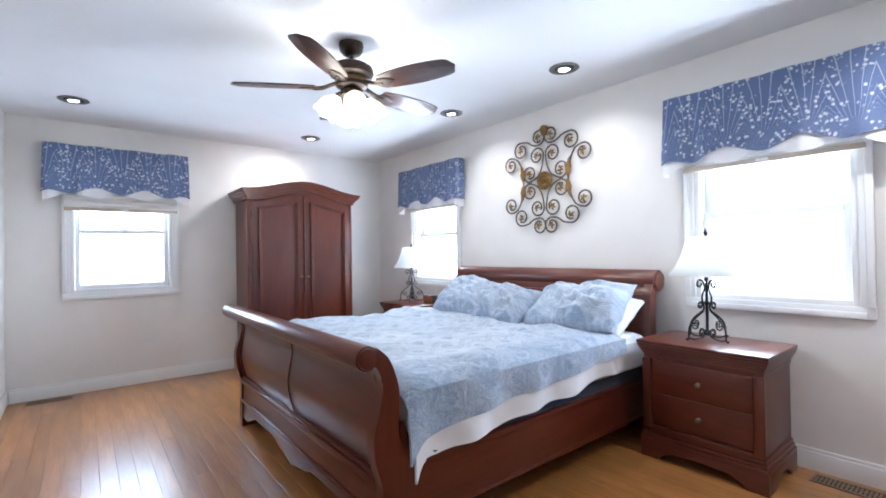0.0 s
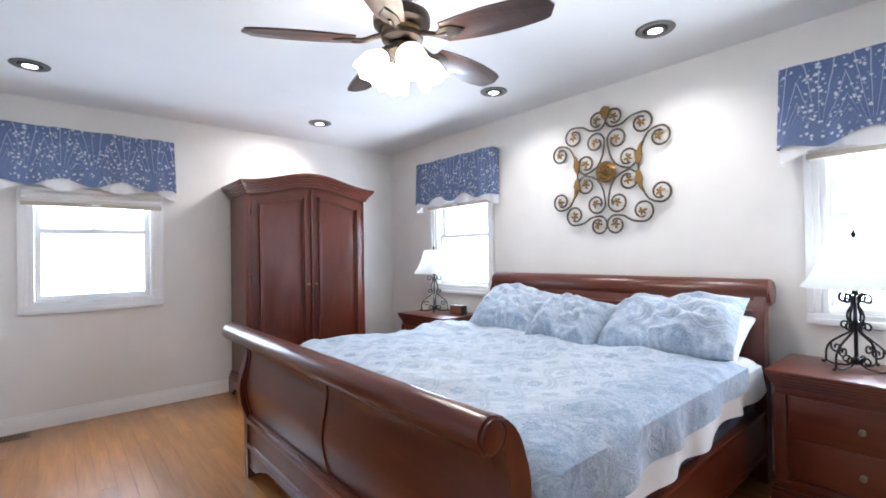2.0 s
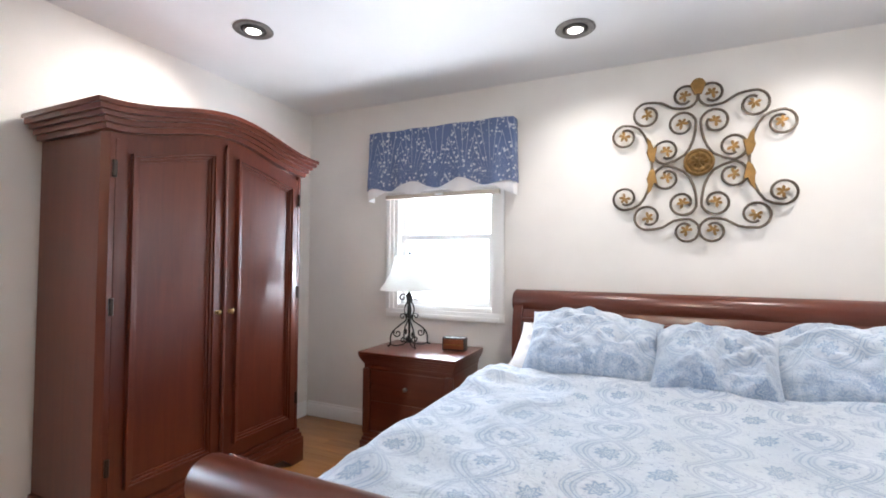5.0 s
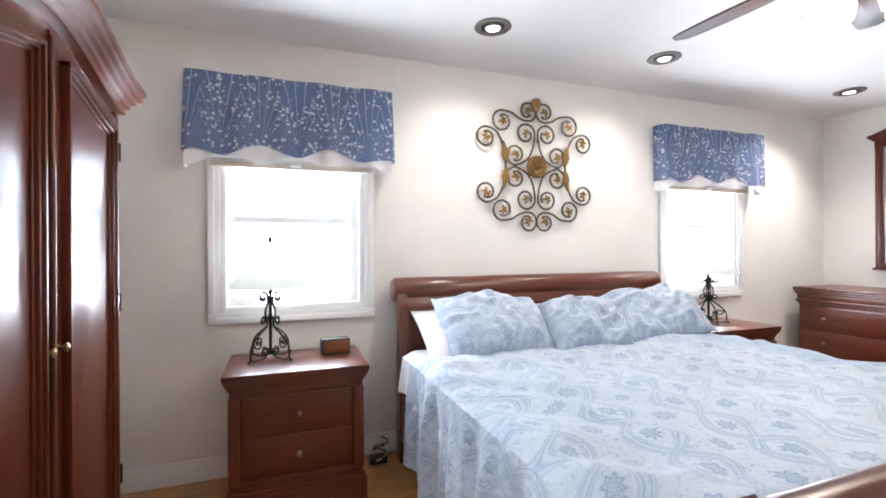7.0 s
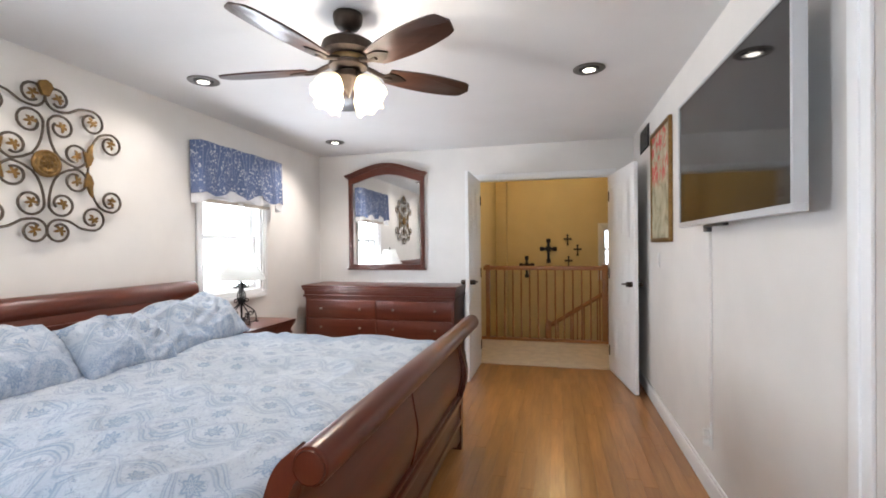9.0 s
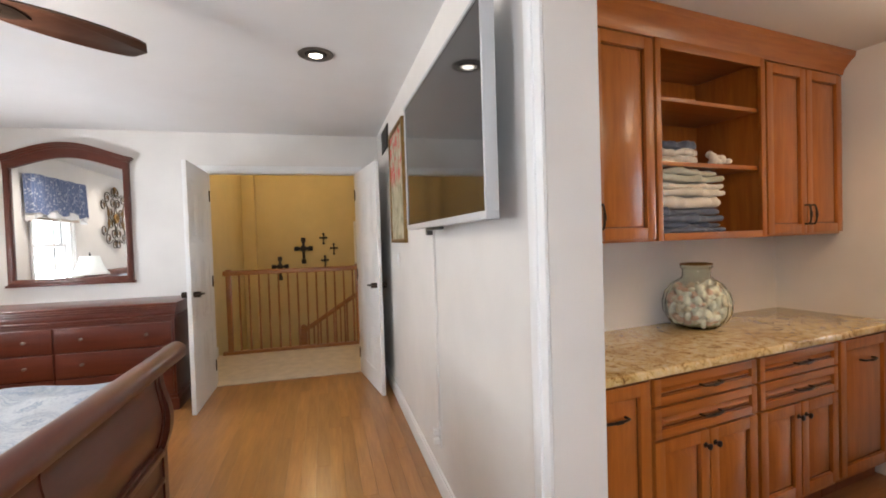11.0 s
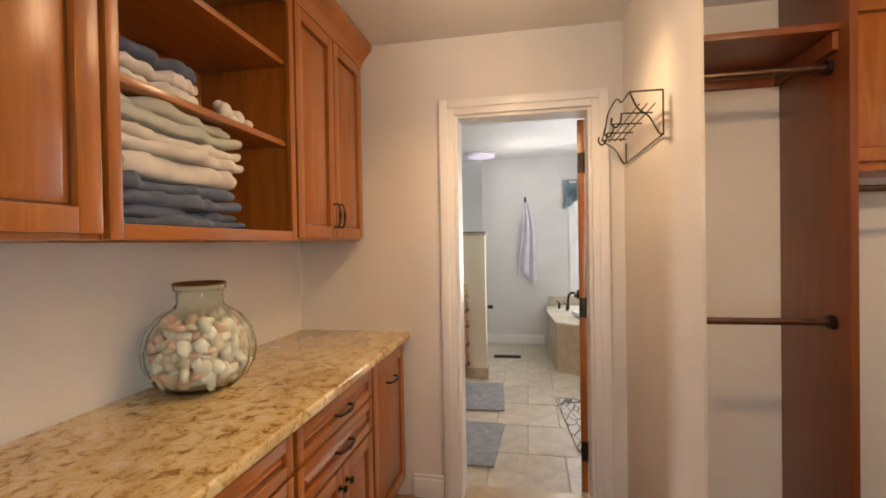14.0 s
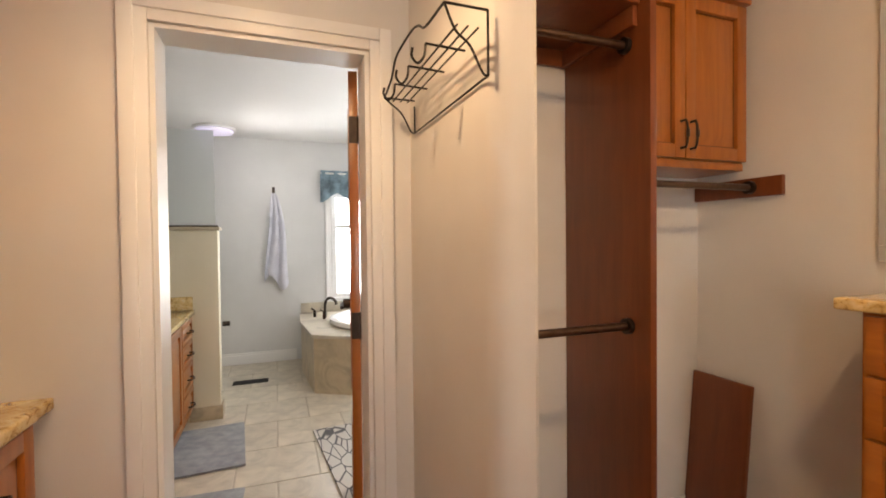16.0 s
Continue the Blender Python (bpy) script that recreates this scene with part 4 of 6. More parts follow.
foot_line = [(2.07, 0.20), (2.07, 0.33), (2.045, 0.42), (2.03, 0.52), (2.045, 0.62), (2.055, 0.70), (2.035, 0.78), (1.985, 0.835)]
part("footboard_panel", prism(bmesh.new(), sleigh_profile(foot_line, lambda t: 0.014), "y", BY0 + 0.05, BY1 - 0.05), M["cherry_y"], bed)
post_line = [(2.10, 0.0), (2.10, 0.20), (2.095, 0.33), (2.055, 0.44), (2.042, 0.53), (2.06, 0.63), (2.062, 0.71), (2.035, 0.79), (1.99, 0.835)]
for y0, y1 in ((BY0, BY0 + 0.055), (BY1 - 0.055, BY1)):
    bm = prism(bmesh.new(), sleigh_profile(post_line, lambda t: 0.075 - 0.045 * min(1, max(0, (t - 0.2) / 0.6))), "y", y0, y1, 0.005)
    part("foot_post", bm, M["cherry_z"], bed)
sc = bmesh.new()
def roll(bm, x, z, r, y0, y1):
    pts = [(x + r * math.cos(2 * math.pi * i / 24), z + r * math.sin(2 * math.pi * i / 24)) for i in range(24)]
    return prism(bm, pts, "y", y0, y1, 0.008)
part("footboard_roll", roll(sc, 1.962, 0.826, 0.048, BY0 - 0.004, BY1 + 0.004), M["cherry_y"], bed)
for y in (BY0 - 0.012, BY1 + 0.004):
    part("scroll_cap", roll(bmesh.new(), 1.962, 0.826, 0.04, y, y + 0.008), M["cherry_z"], bed)
mould = bmesh.new()
yc = (BY0 + BY1) / 2
box(mould, 2.015, 2.056, BY0 + 0.055, BY1 - 0.055, 0.315, 0.345, 0.006)
box(mould, 2.03, 2.056, BY0 + 0.055, BY1 - 0.055, 0.345, 0.362, 0.005)
part("foot_rail", box(mould, 2.02, 2.056, BY0 + 0.055, BY1 - 0.055, 0.175, 0.20, 0.006), M["cherry_y"], bed)
ap = [(BY0 + 0.055, 0.06), (BY0 + 0.16, 0.06), (BY0 + 0.22, 0.09), (BY0 + 0.35, 0.13), (yc - 0.28, 0.13), (yc - 0.2, 0.10), (yc - 0.08, 0.085), (yc, 0.06), (yc + 0.08, 0.085), (yc + 0.2, 0.10), (yc + 0.28, 0.13), (BY1 - 0.35, 0.13), (BY1 - 0.22, 0.09), (BY1 - 0.16, 0.06), (BY1 - 0.055, 0.06), (BY1 - 0.055, 0.32), (BY0 + 0.055, 0.32)]
part("foot_apron", prism(bmesh.new(), ap, "x", 2.034, 2.058, 0.002), M["cherry_y"], bed)
div = sleigh_profile(foot_line[1:7], lambda t: 0.02)
part("footboard_stile", prism(bmesh.new(), div, "y", yc - 0.03, yc + 0.03, 0.004), M["cherry_z"], bed)
for y in (BY0 + 0.052, BY1 - 0.085):
    part("footboard_stile", prism(bmesh.new(), sleigh_profile(foot_line[1:7], lambda t: 0.02), "y", y, y + 0.033, 0.004), M["cherry_z"], bed)
for y0, y1 in ((BY0 + 0.01, BY0 + 0.04), (BY1 - 0.04, BY1 - 0.01)):
    sr = boxed(2.15, 4.08, y0, y1, 0.14, 0.365, 0.005)
    box(sr, 2.15, 4.08, y0 - 0.006, y1 + 0.006, 0.36, 0.385, 0.006)
    box(sr, 2.15, 4.08, y0 - 0.005, y1 + 0.005, 0.14, 0.16, 0.005)
    part("side_rail", sr, M["cherry_x"], bed)
    ear = [(2.11, 0.384), (2.31, 0.384), (2.295, 0.40), (2.24, 0.408), (2.19, 0.43), (2.15, 0.48), (2.125, 0.56), (2.11, 0.56)]
    part("rail_bracket", prism(bmesh.new(), ear, "y", y0, y1, 0.004), M["cherry_x"], bed)
head_line = [(4.10, 0.0), (4.10, 0.5), (4.085, 0.7), (4.09, 0.84), (4.11, 0.94), (4.15, 1.0)]
part("headboard_panel", prism(bmesh.new(), sleigh_profile(head_line, lambda t: 0.014), "y", BY0 + 0.05, BY1 - 0.05), M["cherry_y"], bed)
for y0, y1 in ((BY0, BY0 + 0.055), (BY1 - 0.055, BY1)):
    part("head_post", prism(bmesh.new(), sleigh_profile(head_line, lambda t: 0.045 - 0.012 * t), "y", y0, y1, 0.005), M["cherry_z"], bed)
part("headboard_roll", roll(bmesh.new(), 4.165, 1.0, 0.075, BY0 - 0.006, BY1 + 0.006), M["cherry_y"], bed)
part("head_rail", boxed(4.06, 4.085, BY0 + 0.055, BY1 - 0.055, 0.885, 0.91, 0.006), M["cherry_y"], bed)
for y in (BY0 - 0.014, BY1 + 0.006):
    part("scroll_cap", roll(bmesh.new(), 4.165, 1.0, 0.062, y, y + 0.008), M["cherry_z"], bed)

bs = tagged(link("box_spring", boxed(2.16, 4.05, BY0 + 0.045, BY1 - 0.045, 0.20, 0.44, 0.03, 3), M["boxspring"]), "navy cloth box spring inside the bed rails", "box spring")
mt = tagged(link("mattress", boxed(2.15, 4.05, BY0 + 0.03, BY1 - 0.03, 0.44, 0.655, 0.05, 4), M["sheet"]), "mattress in a white fitted sheet", "mattress")


def drape(x0, x1, y0, y1, ztop, south_drop, north_drop, foot, amp, seed, taper=(1.0, 1.0)):
    """Bedding over the mattress: hangs over both long sides and tucks down at the foot."""
    S = south_drop + (y1 - y0) + north_drop
    def f(u, v):
        x = x0 + (x1 - x0) * u
        s = v * S
        edge = 0.05
        n1 = noise.noise(Vector((x * 2.3 + seed, s * 2.1, seed)))
        n2 = noise.noise(Vector((x * 7 + seed, s * 6, 3.1)))
        n3 = noise.noise(Vector((x * 3.0, seed * 2.0, 7.7)))
        ridge = 1 - abs(noise.noise(Vector((x * 1.6 + s * 1.1 + seed, s * 1.9 - x * 1.3, 2.2)))) * 3.0
        lift = amp * (n1 + 0.45 * n2 + 0.55 * max(0.0, ridge) ** 3)
        if s < south_drop:
            h = (south_drop - s) * (taper[0] + (taper[1] - taper[0]) * u)
            fold = 0.018 * math.sin(x * 17 + 2 * n3) * min(1, h / 0.15)
            y, z = y0 - 0.012 + fold - 0.03 * h, ztop - h * (0.93 + 0.16 * n3) - 0.02
        elif s > south_drop + (y1 - y0):
            h = s - south_drop - (y1 - y0)
            fold = (0.022 * math.sin(x * 19 + 3 * n3) + 0.01 * math.sin(x * 43)) * min(1, h / 0.2)
            y, z = y1 + 0.014 + fold + 0.05 * h, ztop - h - 0.02
        else:
            y = y0 + (s - south_drop)
            e = min(y - y0, y1 - y)
            pull = math.exp(-((y1 - y) / 0.42) ** 2) * math.sin(21 * x + 15 * (y1 - y) + 6 * n1)
            fold = math.exp(-((x - (x1 - 0.30 - 0.05 * (y1 - y))) / 0.035) ** 2)
            z = ztop + lift + amp * (0.32 * pull + 0.6 * fold) - 0.03 * max(0, 1 - e / 0.07) ** 2
        d = (x - x0) / foot
        if d < 1:
            z -= 0.07 * (1 - d) ** 2
        return (x, y, z)
    return sheet(bmesh.new(), f, 90, 110, 0.012)


tagged(link("bed_sheet", drape(2.17, 3.98, BY0 + 0.012, BY1 - 0.012, 0.668, 0.165, 0.2, 0.06, 0.006, 5.0, (1.7, 0.9)), M["sheet"]), "white cotton top sheet hanging over the mattress side", "sheet")
tagged(link("duvet", drape(2.13, 3.72, BY0 - 0.002, BY1 + 0.02, 0.70, 0.13, 0.52, 0.10, 0.026, 9.0, (1.75, 0.75)), M["duvet"]), "rumpled pale blue trellis-print duvet spread over the bed", "duvet")


def pillow(name, m, w, h, t, mat, label, seed, flange=0.035):
    root_bm = bmesh.new()
    n, mm = 40, 30
    def side(sg):
        grid = []
        for i in range(n + 1):
            row = []
            for j in range(mm + 1):
                u, v = 2 * i / n - 1, 2 * j / mm - 1
                body = max(0.0, (1 - abs(u) ** 2.6) * (1 - abs(v) ** 2.4)) ** 0.62
                nz = noise.noise(Vector((u * 1.7 + seed, v * 1.7, sg))) * 0.40 + noise.noise(Vector((u * 5 + seed, v * 5, sg))) * 0.28 + noise.noise(Vector((u * 11 + seed, v * 9, sg))) * 0.06
                pinch = 1 - 0.05 * (1 - abs(v) ** 2) * abs(u) ** 6
                z = sg * t / 2 * body * (1 + nz) + 0.004 * sg
                row.append(root_bm.verts.new((u * w / 2 * pinch, v * h / 2 * (1 - 0.04 * (1 - u * u) * abs(v) ** 6) + 0.012 * math.sin(u * 5 + seed), z)))
            grid.append(row)
        return grid
    A, B = side(1), side(-1)
    for i in range(n):
        for j in range(mm):
            root_bm.faces.new((A[i][j], A[i + 1][j], A[i + 1][j + 1], A[i][j + 1]))
            root_bm.faces.new((B[i][j], B[i][j + 1], B[i + 1][j + 1], B[i + 1][j]))
    for i in range(n):
        root_bm.faces.new((A[i][0], B[i][0], B[i + 1][0], A[i + 1][0]))
        root_bm.faces.new((A[i][mm], A[i + 1][mm], B[i + 1][mm], B[i][mm]))
    for j in range(mm):
        root_bm.faces.new((A[0][j], A[0][j + 1], B[0][j + 1], B[0][j]))
        root_bm.faces.new((A[n][j], B[n][j], B[n][j + 1], A[n][j + 1]))
    ob = link(name, root_bm, mat)
    ob.matrix_basis = m
    return tagged(ob, label, "pillow", "pillows on the bed")


pillow("pillow", pose(3.88, 5.06, 0.77, 30, 0, -90), 0.60, 0.42, 0.18, M["sheet"], "plain white pillow against the headboard", 1.0)
pillow("pillow", pose(3.90, 3.80, 0.77, 30, 0, -90), 0.66, 0.42, 0.18, M["sheet"], "plain white pillow behind a printed one", 7.0)
pillow("pillow", pose(3.82, 4.93, 0.80, 40, 4, -86), 0.68, 0.43, 0.31, M["pillowcase"], "pale blue trellis-print pillow leaning on the headboard", 2.0)
pillow("pillow", pose(3.71, 4.40, 0.79, 38, 3, -95), 0.50, 0.38, 0.28, M["pillowcase"], "smaller pale blue trellis-print pillow in the middle", 3.0)
pillow("pillow", pose(3.80, 3.84, 0.80, 38, -7, -92), 0.76, 0.43, 0.31, M["pillowcase"], "wide pale blue trellis-print pillow leaning on another", 4.0)

# dresser and mirror
ds = thing("dresser", pose(3.29, SY + 0.02, 0), "low cherry dresser with two columns of drawers", "dresser")
DW, DD = 0.87, 0.53
part("body", boxed(-DW + 0.02, DW - 0.02, 0, DD - 0.02, 0.10, 0.80, 0.003), M["cherry_x"], ds)
part("top", boxed(-DW - 0.015, DW + 0.015, 0, DD + 0.015, 0.88, 0.905, 0.006), M["cherry_x"], ds)
fz = bmesh.new()
for o, z0, z1 in ((-0.015, 0.755, 0.775), (0.0, 0.775, 0.80), (-0.008, 0.80, 0.845), (0.004, 0.845, 0.862), (0.01, 0.862, 0.88)):
    box(fz, -DW - o, DW + o, 0, DD + o, z0, z1, 0.005)
part("frieze", fz, M["cherry_x"], ds)
pl = bmesh.new()
box(pl, -DW, DW, 0, DD, 0.0, 0.10, 0.005), box(pl, -DW + 0.008, DW - 0.008, 0, DD - 0.008, 0.10, 0.13, 0.006)
part("plinth", pl, M["cherry_x"], ds)
for r in range(3):
    z0 = 0.145 + 0.203 * r
    for c in (0, 1):
        x0 = -DW + 0.04 + c * (DW - 0.03)
        df = part("drawer_front", boxed(x0, x0 + DW - 0.05, DD - 0.021, DD - 0.005, z0, z0 + 0.192, 0.005), M["cherry_x"], ds)
        for q in (0.22, 0.78):
            bm = knob((0, 0, 0))
            bmesh.ops.transform(bm, matrix=pose(x0 + (DW - 0.05) * q, DD - 0.005, z0 + 0.1, 0, 0, 180), verts=bm.verts)
            part("knob", bm, M["pewter"], df, "small pewter knob")

mr = thing("wall_mirror", pose(3.375, SY + 0.002, 0), "arched wall mirror in a moulded cherry frame", "mirror")
MW = 0.475
def marc(w, z, rise, n=20):
    return [(-w + 2 * w * i / n, z + rise * math.sin(math.pi * i / n) ** 1.3) for i in range(n + 1)]
for x in (-MW, MW - 0.05):
    st = boxed(x, x + 0.05, 0, 0.035, 1.10, 2.12, 0.006)
    box(st, x + 0.008, x + 0.042, 0.035, 0.042, 1.10, 2.12, 0.003)
    part("frame_stile", st, M["cherry_z"], mr)
part("frame_bottom", box(boxed(-MW, MW, 0, 0.038, 1.065, 1.115, 0.006), -MW - 0.015, MW + 0.015, 0, 0.05, 1.05, 1.07, 0.005), M["cherry_x"], mr)
part("frame_top", prism(bmesh.new(), marc(MW, 2.07, 0.11) + marc(MW, 2.14, 0.125)[::-1], "y", 0, 0.04, 0.003), M["cherry_x"], mr)
for o, z in ((0.008, 2.138), (0.022, 2.153), (0.034, 2.166)):
    part("crown_moulding", prism(bmesh.new(), marc(MW + o, z, 0.125) + marc(MW + o, z + 0.018, 0.125)[::-1], "y", 0, 0.045 + o, 0.003), M["cherry_x"], mr)
part("mirror_glass", prism(bmesh.new(), [(-MW + 0.045, 1.11), (MW - 0.045, 1.11)] + marc(MW - 0.045, 2.075, 0.10)[::-1], "y", 0.006, 0.014), M["mirror"], mr)

# ---- wall art ----
art = thing("wall_scroll", pose(EX - 0.035, 4.41, 1.81, 0, 0, -90), "large bronzed iron scrollwork wall hanging with gilt leaves", "wall art")
K = 0.00118
A1 = coil(55, 322, 56, 270, -400, 14, 0.5, 2)[::-1] + [(108, 274), (156, 304)] + coil(222, 254, 60, 95, -390, 14, 0.5, 2)
A2 = coil(324, 156, 56, 95, -390, 14, 0.5, 2)[::-1] + [(258, 190), (216, 110), (200, 0), (216, -110), (258, -190)] + coil(324, -156, 56, -95, 390, 14, 0.5, 2)
A3 = coil(68, 190, 58, 180, -390, 14, 0.5, 2)[::-1] + [(22, 110), (60, 40)] + coil(138, 64, 58, 265, 390, 14, 0.5, 2)
for sx in (1, -1):
    part("iron_scroll", tube(bmesh.new(), smooth_line([(sx * x * K, 0, y * K) for x, y in A2], 2), 0.0075, 6), M["iron"], art)
    for sy in (1, -1):
        for line in (A1, A3):
            part("iron_scroll", tube(bmesh.new(), smooth_line([(sx * x * K, 0, sy * y * K) for x, y in line], 2), 0.0075, 6), M["iron"], art)


def gilt_leaf():
    bm = bmesh.new()
    for k in range(5):
        a = radians(30 + 62 * k)
        pts = [(0, 0), (0.012, 0.007), (0.026, 0.009), (0.036, 0), (0.026, -0.009), (0.012, -0.007)]
        c, s = math.cos(a), math.sin(a)
        vs = [bm.verts.new((c * x - s * y, -0.004 - 0.010 * (1 if 0 < x < 0.03 else 0), s * x + c * y)) for x, y in pts]
        ws = [bm.verts.new((v.co.x, v.co.y + 0.004, v.co.z)) for v in vs]
        bm.faces.new(vs), bm.faces.new(ws[::-1])
        for i in range(6):
            bm.faces.new((vs[i], vs[(i + 1) % 6], ws[(i + 1) % 6], ws[i]))
    return bm


leaf0 = part("gilt_leaf", gilt_leaf(), M["gold"], art, "small gilt leaf")
first = True
for sx in (1, -1):
    for sy in (1, -1):
        for x, y in ((55, 322), (222, 254), (324, 156), (68, 190), (138, 64)):
            o = leaf0 if first else new("gilt_leaf", leaf0.data)
            first = False
            o.parent = art
            o.matrix_basis = pose(sx * x * K, 0, sy * y * K, 0, 40 * sx + x, 0) @ Matrix.Diagonal((0.95, 0.95, 0.95, 1))
        tip = bmesh.new()
        pts = [(192, 12), (184, 52), (176, 92), (194, 84), (204, 120), (222, 142), (218, 84), (226, 66), (212, 26)]
        prism(tip, [(sx * a * K, sy * b * K) for a, b in pts], "y", -0.012, 0.006, 0.002)
        part("gilt_acanthus", tip, M["gold"], art, "gilt acanthus leaf")
med = lathe(bmesh.new(), [(0.0775, 0), (0.0775, 0.012), (0.066, 0.02), (0.058, 0.014), (0.045, 0.022), (0.03, 0.016), (0.016, 0.026), (0.004, 0.028)], 28)
for v in med.verts:
    v.co.z += 0.004 * math.sin(9 * math.atan2(v.co.y, v.co.x)) * (v.co.z > 0.013)
bmesh.ops.transform(med, matrix=Matrix.Rotation(radians(90), 4, "X"), verts=med.verts)
part("medallion", med, M["gold"], art, "round gilt medallion")
part("finial", prism(bmesh.new(), [(-0.018, 0.385), (0.018, 0.385), (0.04, 0.44), (0.025, 0.465), (0.0, 0.475), (-0.025, 0.465), (-0.04, 0.44)], "y", -0.014, 0.012, 0.004), M["gold"], art)
part("wall_bracket", rod((0, 0, 0.0), (0, 0.034, 0.0), 0.006), M["iron"], art)

# ---- television, picture and small wall things ----
tv = thing("television", pose(WX + 0.085, 4.19, 1.75, 0, 0, 90.5), "wall-mounted flat television with a silver frame, switched off", "television")
TW, TH = 0.615, 0.335
bz = bmesh.new()
for a in ((-TW, TW, -TH, -TH + 0.026), (-TW, TW, TH - 0.014, TH), (-TW, -TW + 0.014, -TH + 0.026, TH - 0.014), (TW - 0.014, TW, -TH + 0.026, TH - 0.014)):
    box(bz, a[0], a[1], -0.03, 0.012, a[2], a[3], 0.003)
part("bezel", bz, M["silver"], tv)
part("screen", boxed(-TW + 0.012, TW - 0.012, -0.024, 0.0, -TH + 0.02, TH - 0.012), M["screen"], tv, "dark glossy screen")
part("back_cover", boxed(-TW + 0.05, TW - 0.05, 0.0125, 0.035, -TH + 0.05, TH - 0.05, 0.01), M["plastic"], tv)
part("wall_bracket", boxed(-0.2, 0.2, 0.035, 0.0845, -0.15, 0.1, 0.004), M["plastic"], tv)
part("connector_strip", box(boxed(-0.25, 0.0, -0.01, 0.012, -TH - 0.014, -TH - 0.001, 0.003), -0.28, -0.23, -0.005, 0.02, -TH - 0.035, -TH - 0.001, 0.004), M["plastic"], tv)
cc = thing("cable_cover", pose(WX + 0.001, 3.72, 0), "white cable channel running down the wall to an outlet", "cable cover")
part("channel", boxed(0, 0.014, -0.014, 0.014, 0.36, 1.42, 0.003), M["wall"], cc)
ol = thing("wall_outlet", pose(WX + 0.001, 3.70, 0.30), "white wall outlet with plugs in it", "outlet")
part("plate", boxed(0, 0.006, -0.035, 0.035, -0.055, 0.055, 0.002), M["white_plastic"], ol)
for z in (-0.025, 0.025):
    part("plug", boxed(0.006, 0.035, -0.014, 0.014, z - 0.014, z + 0.014, 0.004), M["white_plastic"], ol)
part("cord", tube(bmesh.new(), smooth_line([(0.03, 0, 0.025), (0.045, 0.03, 0.06), (0.02, 0.07, 0.07), (0.008, 0.02, 0.1)], 5), 0.003, 6), M["white_plastic"], ol)
sw = thing("light_switch", pose(WX + 0.001, 2.50, 1.20), "white light switch plate", "switch")
part("plate", boxed(0, 0.006, -0.036, 0.036, -0.058, 0.058, 0.002), M["white_plastic"], sw)
part("rocker", boxed(0.006, 0.011, -0.016, 0.016, -0.032, 0.032, 0.002), M["white_plastic"], sw)
vn = thing("wall_vent", pose(WX + 0.001, 1.95, 2.27), "dark return-air grille high on the wall", "vent")
part("frame", boxed(0, 0.008, -0.2, 0.2, -0.10, 0.10, 0.003), M["dark"], vn)
for i in range(9):
    part("slat", boxed(0.008, 0.014, -0.18, 0.18, -0.088 + i * 0.02, -0.078 + i * 0.02), M["plastic"], vn)
pc = thing("flower_picture", pose(WX + 0.001, 2.62, 1.78), "tall flower painting in a thin gilt frame", "picture")
part("canvas", boxed(0.004, 0.016, -0.29, 0.29, -0.41, 0.41), M["painting"], pc, "painting of red flowers in a vase")
fb = bmesh.new()
for a in ((-0.32, 0.32, -0.44, -0.41), (-0.32, 0.32, 0.41, 0.44), (-0.32, -0.29, -0.41, 0.41), (0.29, 0.32, -0.41, 0.41)):
    box(fb, 0, 0.026, *a, 0.004)
part("frame", fb, M["gold"], pc)

# ---- ceiling: recessed lights and fan ----


def recessed(m, aim):
    root = thing("recessed_light", m, "round recessed ceiling light with a nickel gimbal ring", "ceiling light", "recessed lights")
    prof = [(0.098, 0.0), (0.10, -0.004), (0.092, -0.009), (0.066, -0.006), (0.062, 0.0)]
    bm = bmesh.new()
    lathe(bm, prof + [(0.062, -0.0005), (0.098, -0.0005)], 32)
    part("ring", bm, M["canring"], root)
    part("baffle", lathe(bmesh.new(), [(0.0615, -0.002), (0.058, -0.0035), (0.05, -0.002), (0.05, -0.001), (0.0615, -0.001)], 28), M["dark"], root)
    b = lathe(bmesh.new(), [(0.036, -0.004), (0.036, -0.011), (0.028, -0.013), (0.001, -0.0135)], 24)
    part("bulb", b, M["bulb"], root, "lit lamp face")
    g = lathe(bmesh.new(), [(0.049, -0.003), (0.049, -0.010), (0.038, -0.012), (0.037, -0.003)], 24)
    part("gimbal", g, M["canring"], root)
    return root


r0 = recessed(pose(CANS[0][0], CANS[0][1], H), None)
for cx, cy, aim, watts in CANS[1:]:
    copy_thing(r0, pose(cx, cy, H))

fan = thing("ceiling_fan", pose(FAN[0], FAN[1], H), "dark bronze five-blade ceiling fan with four lit glass shades", "ceiling fan")
part("canopy", lathe(bmesh.new(), [(0.07, -0.001), (0.072, -0.015), (0.066, -0.045), (0.05, -0.065), (0.03, -0.075), (0.014, -0.078)], 28), M["bronze"], fan)
part("downrod", rod((0, 0, -0.13), (0, 0, -0.07), 0.014), M["bronze"], fan)
part("motor", lathe(bmesh.new(), [(0.03, -0.12), (0.10, -0.13), (0.122, -0.145), (0.128, -0.165), (0.125, -0.19), (0.11, -0.20), (0.085, -0.205), (0.085, -0.235), (0.095, -0.24), (0.09, -0.255), (0.05, -0.27)], 32), M["bronze"], fan)
part("motor_band", lathe(bmesh.new(), [(0.087, -0.209), (0.090, -0.213), (0.090, -0.229), (0.087, -0.233)], 32), M["brass"], fan, "antique brass band")
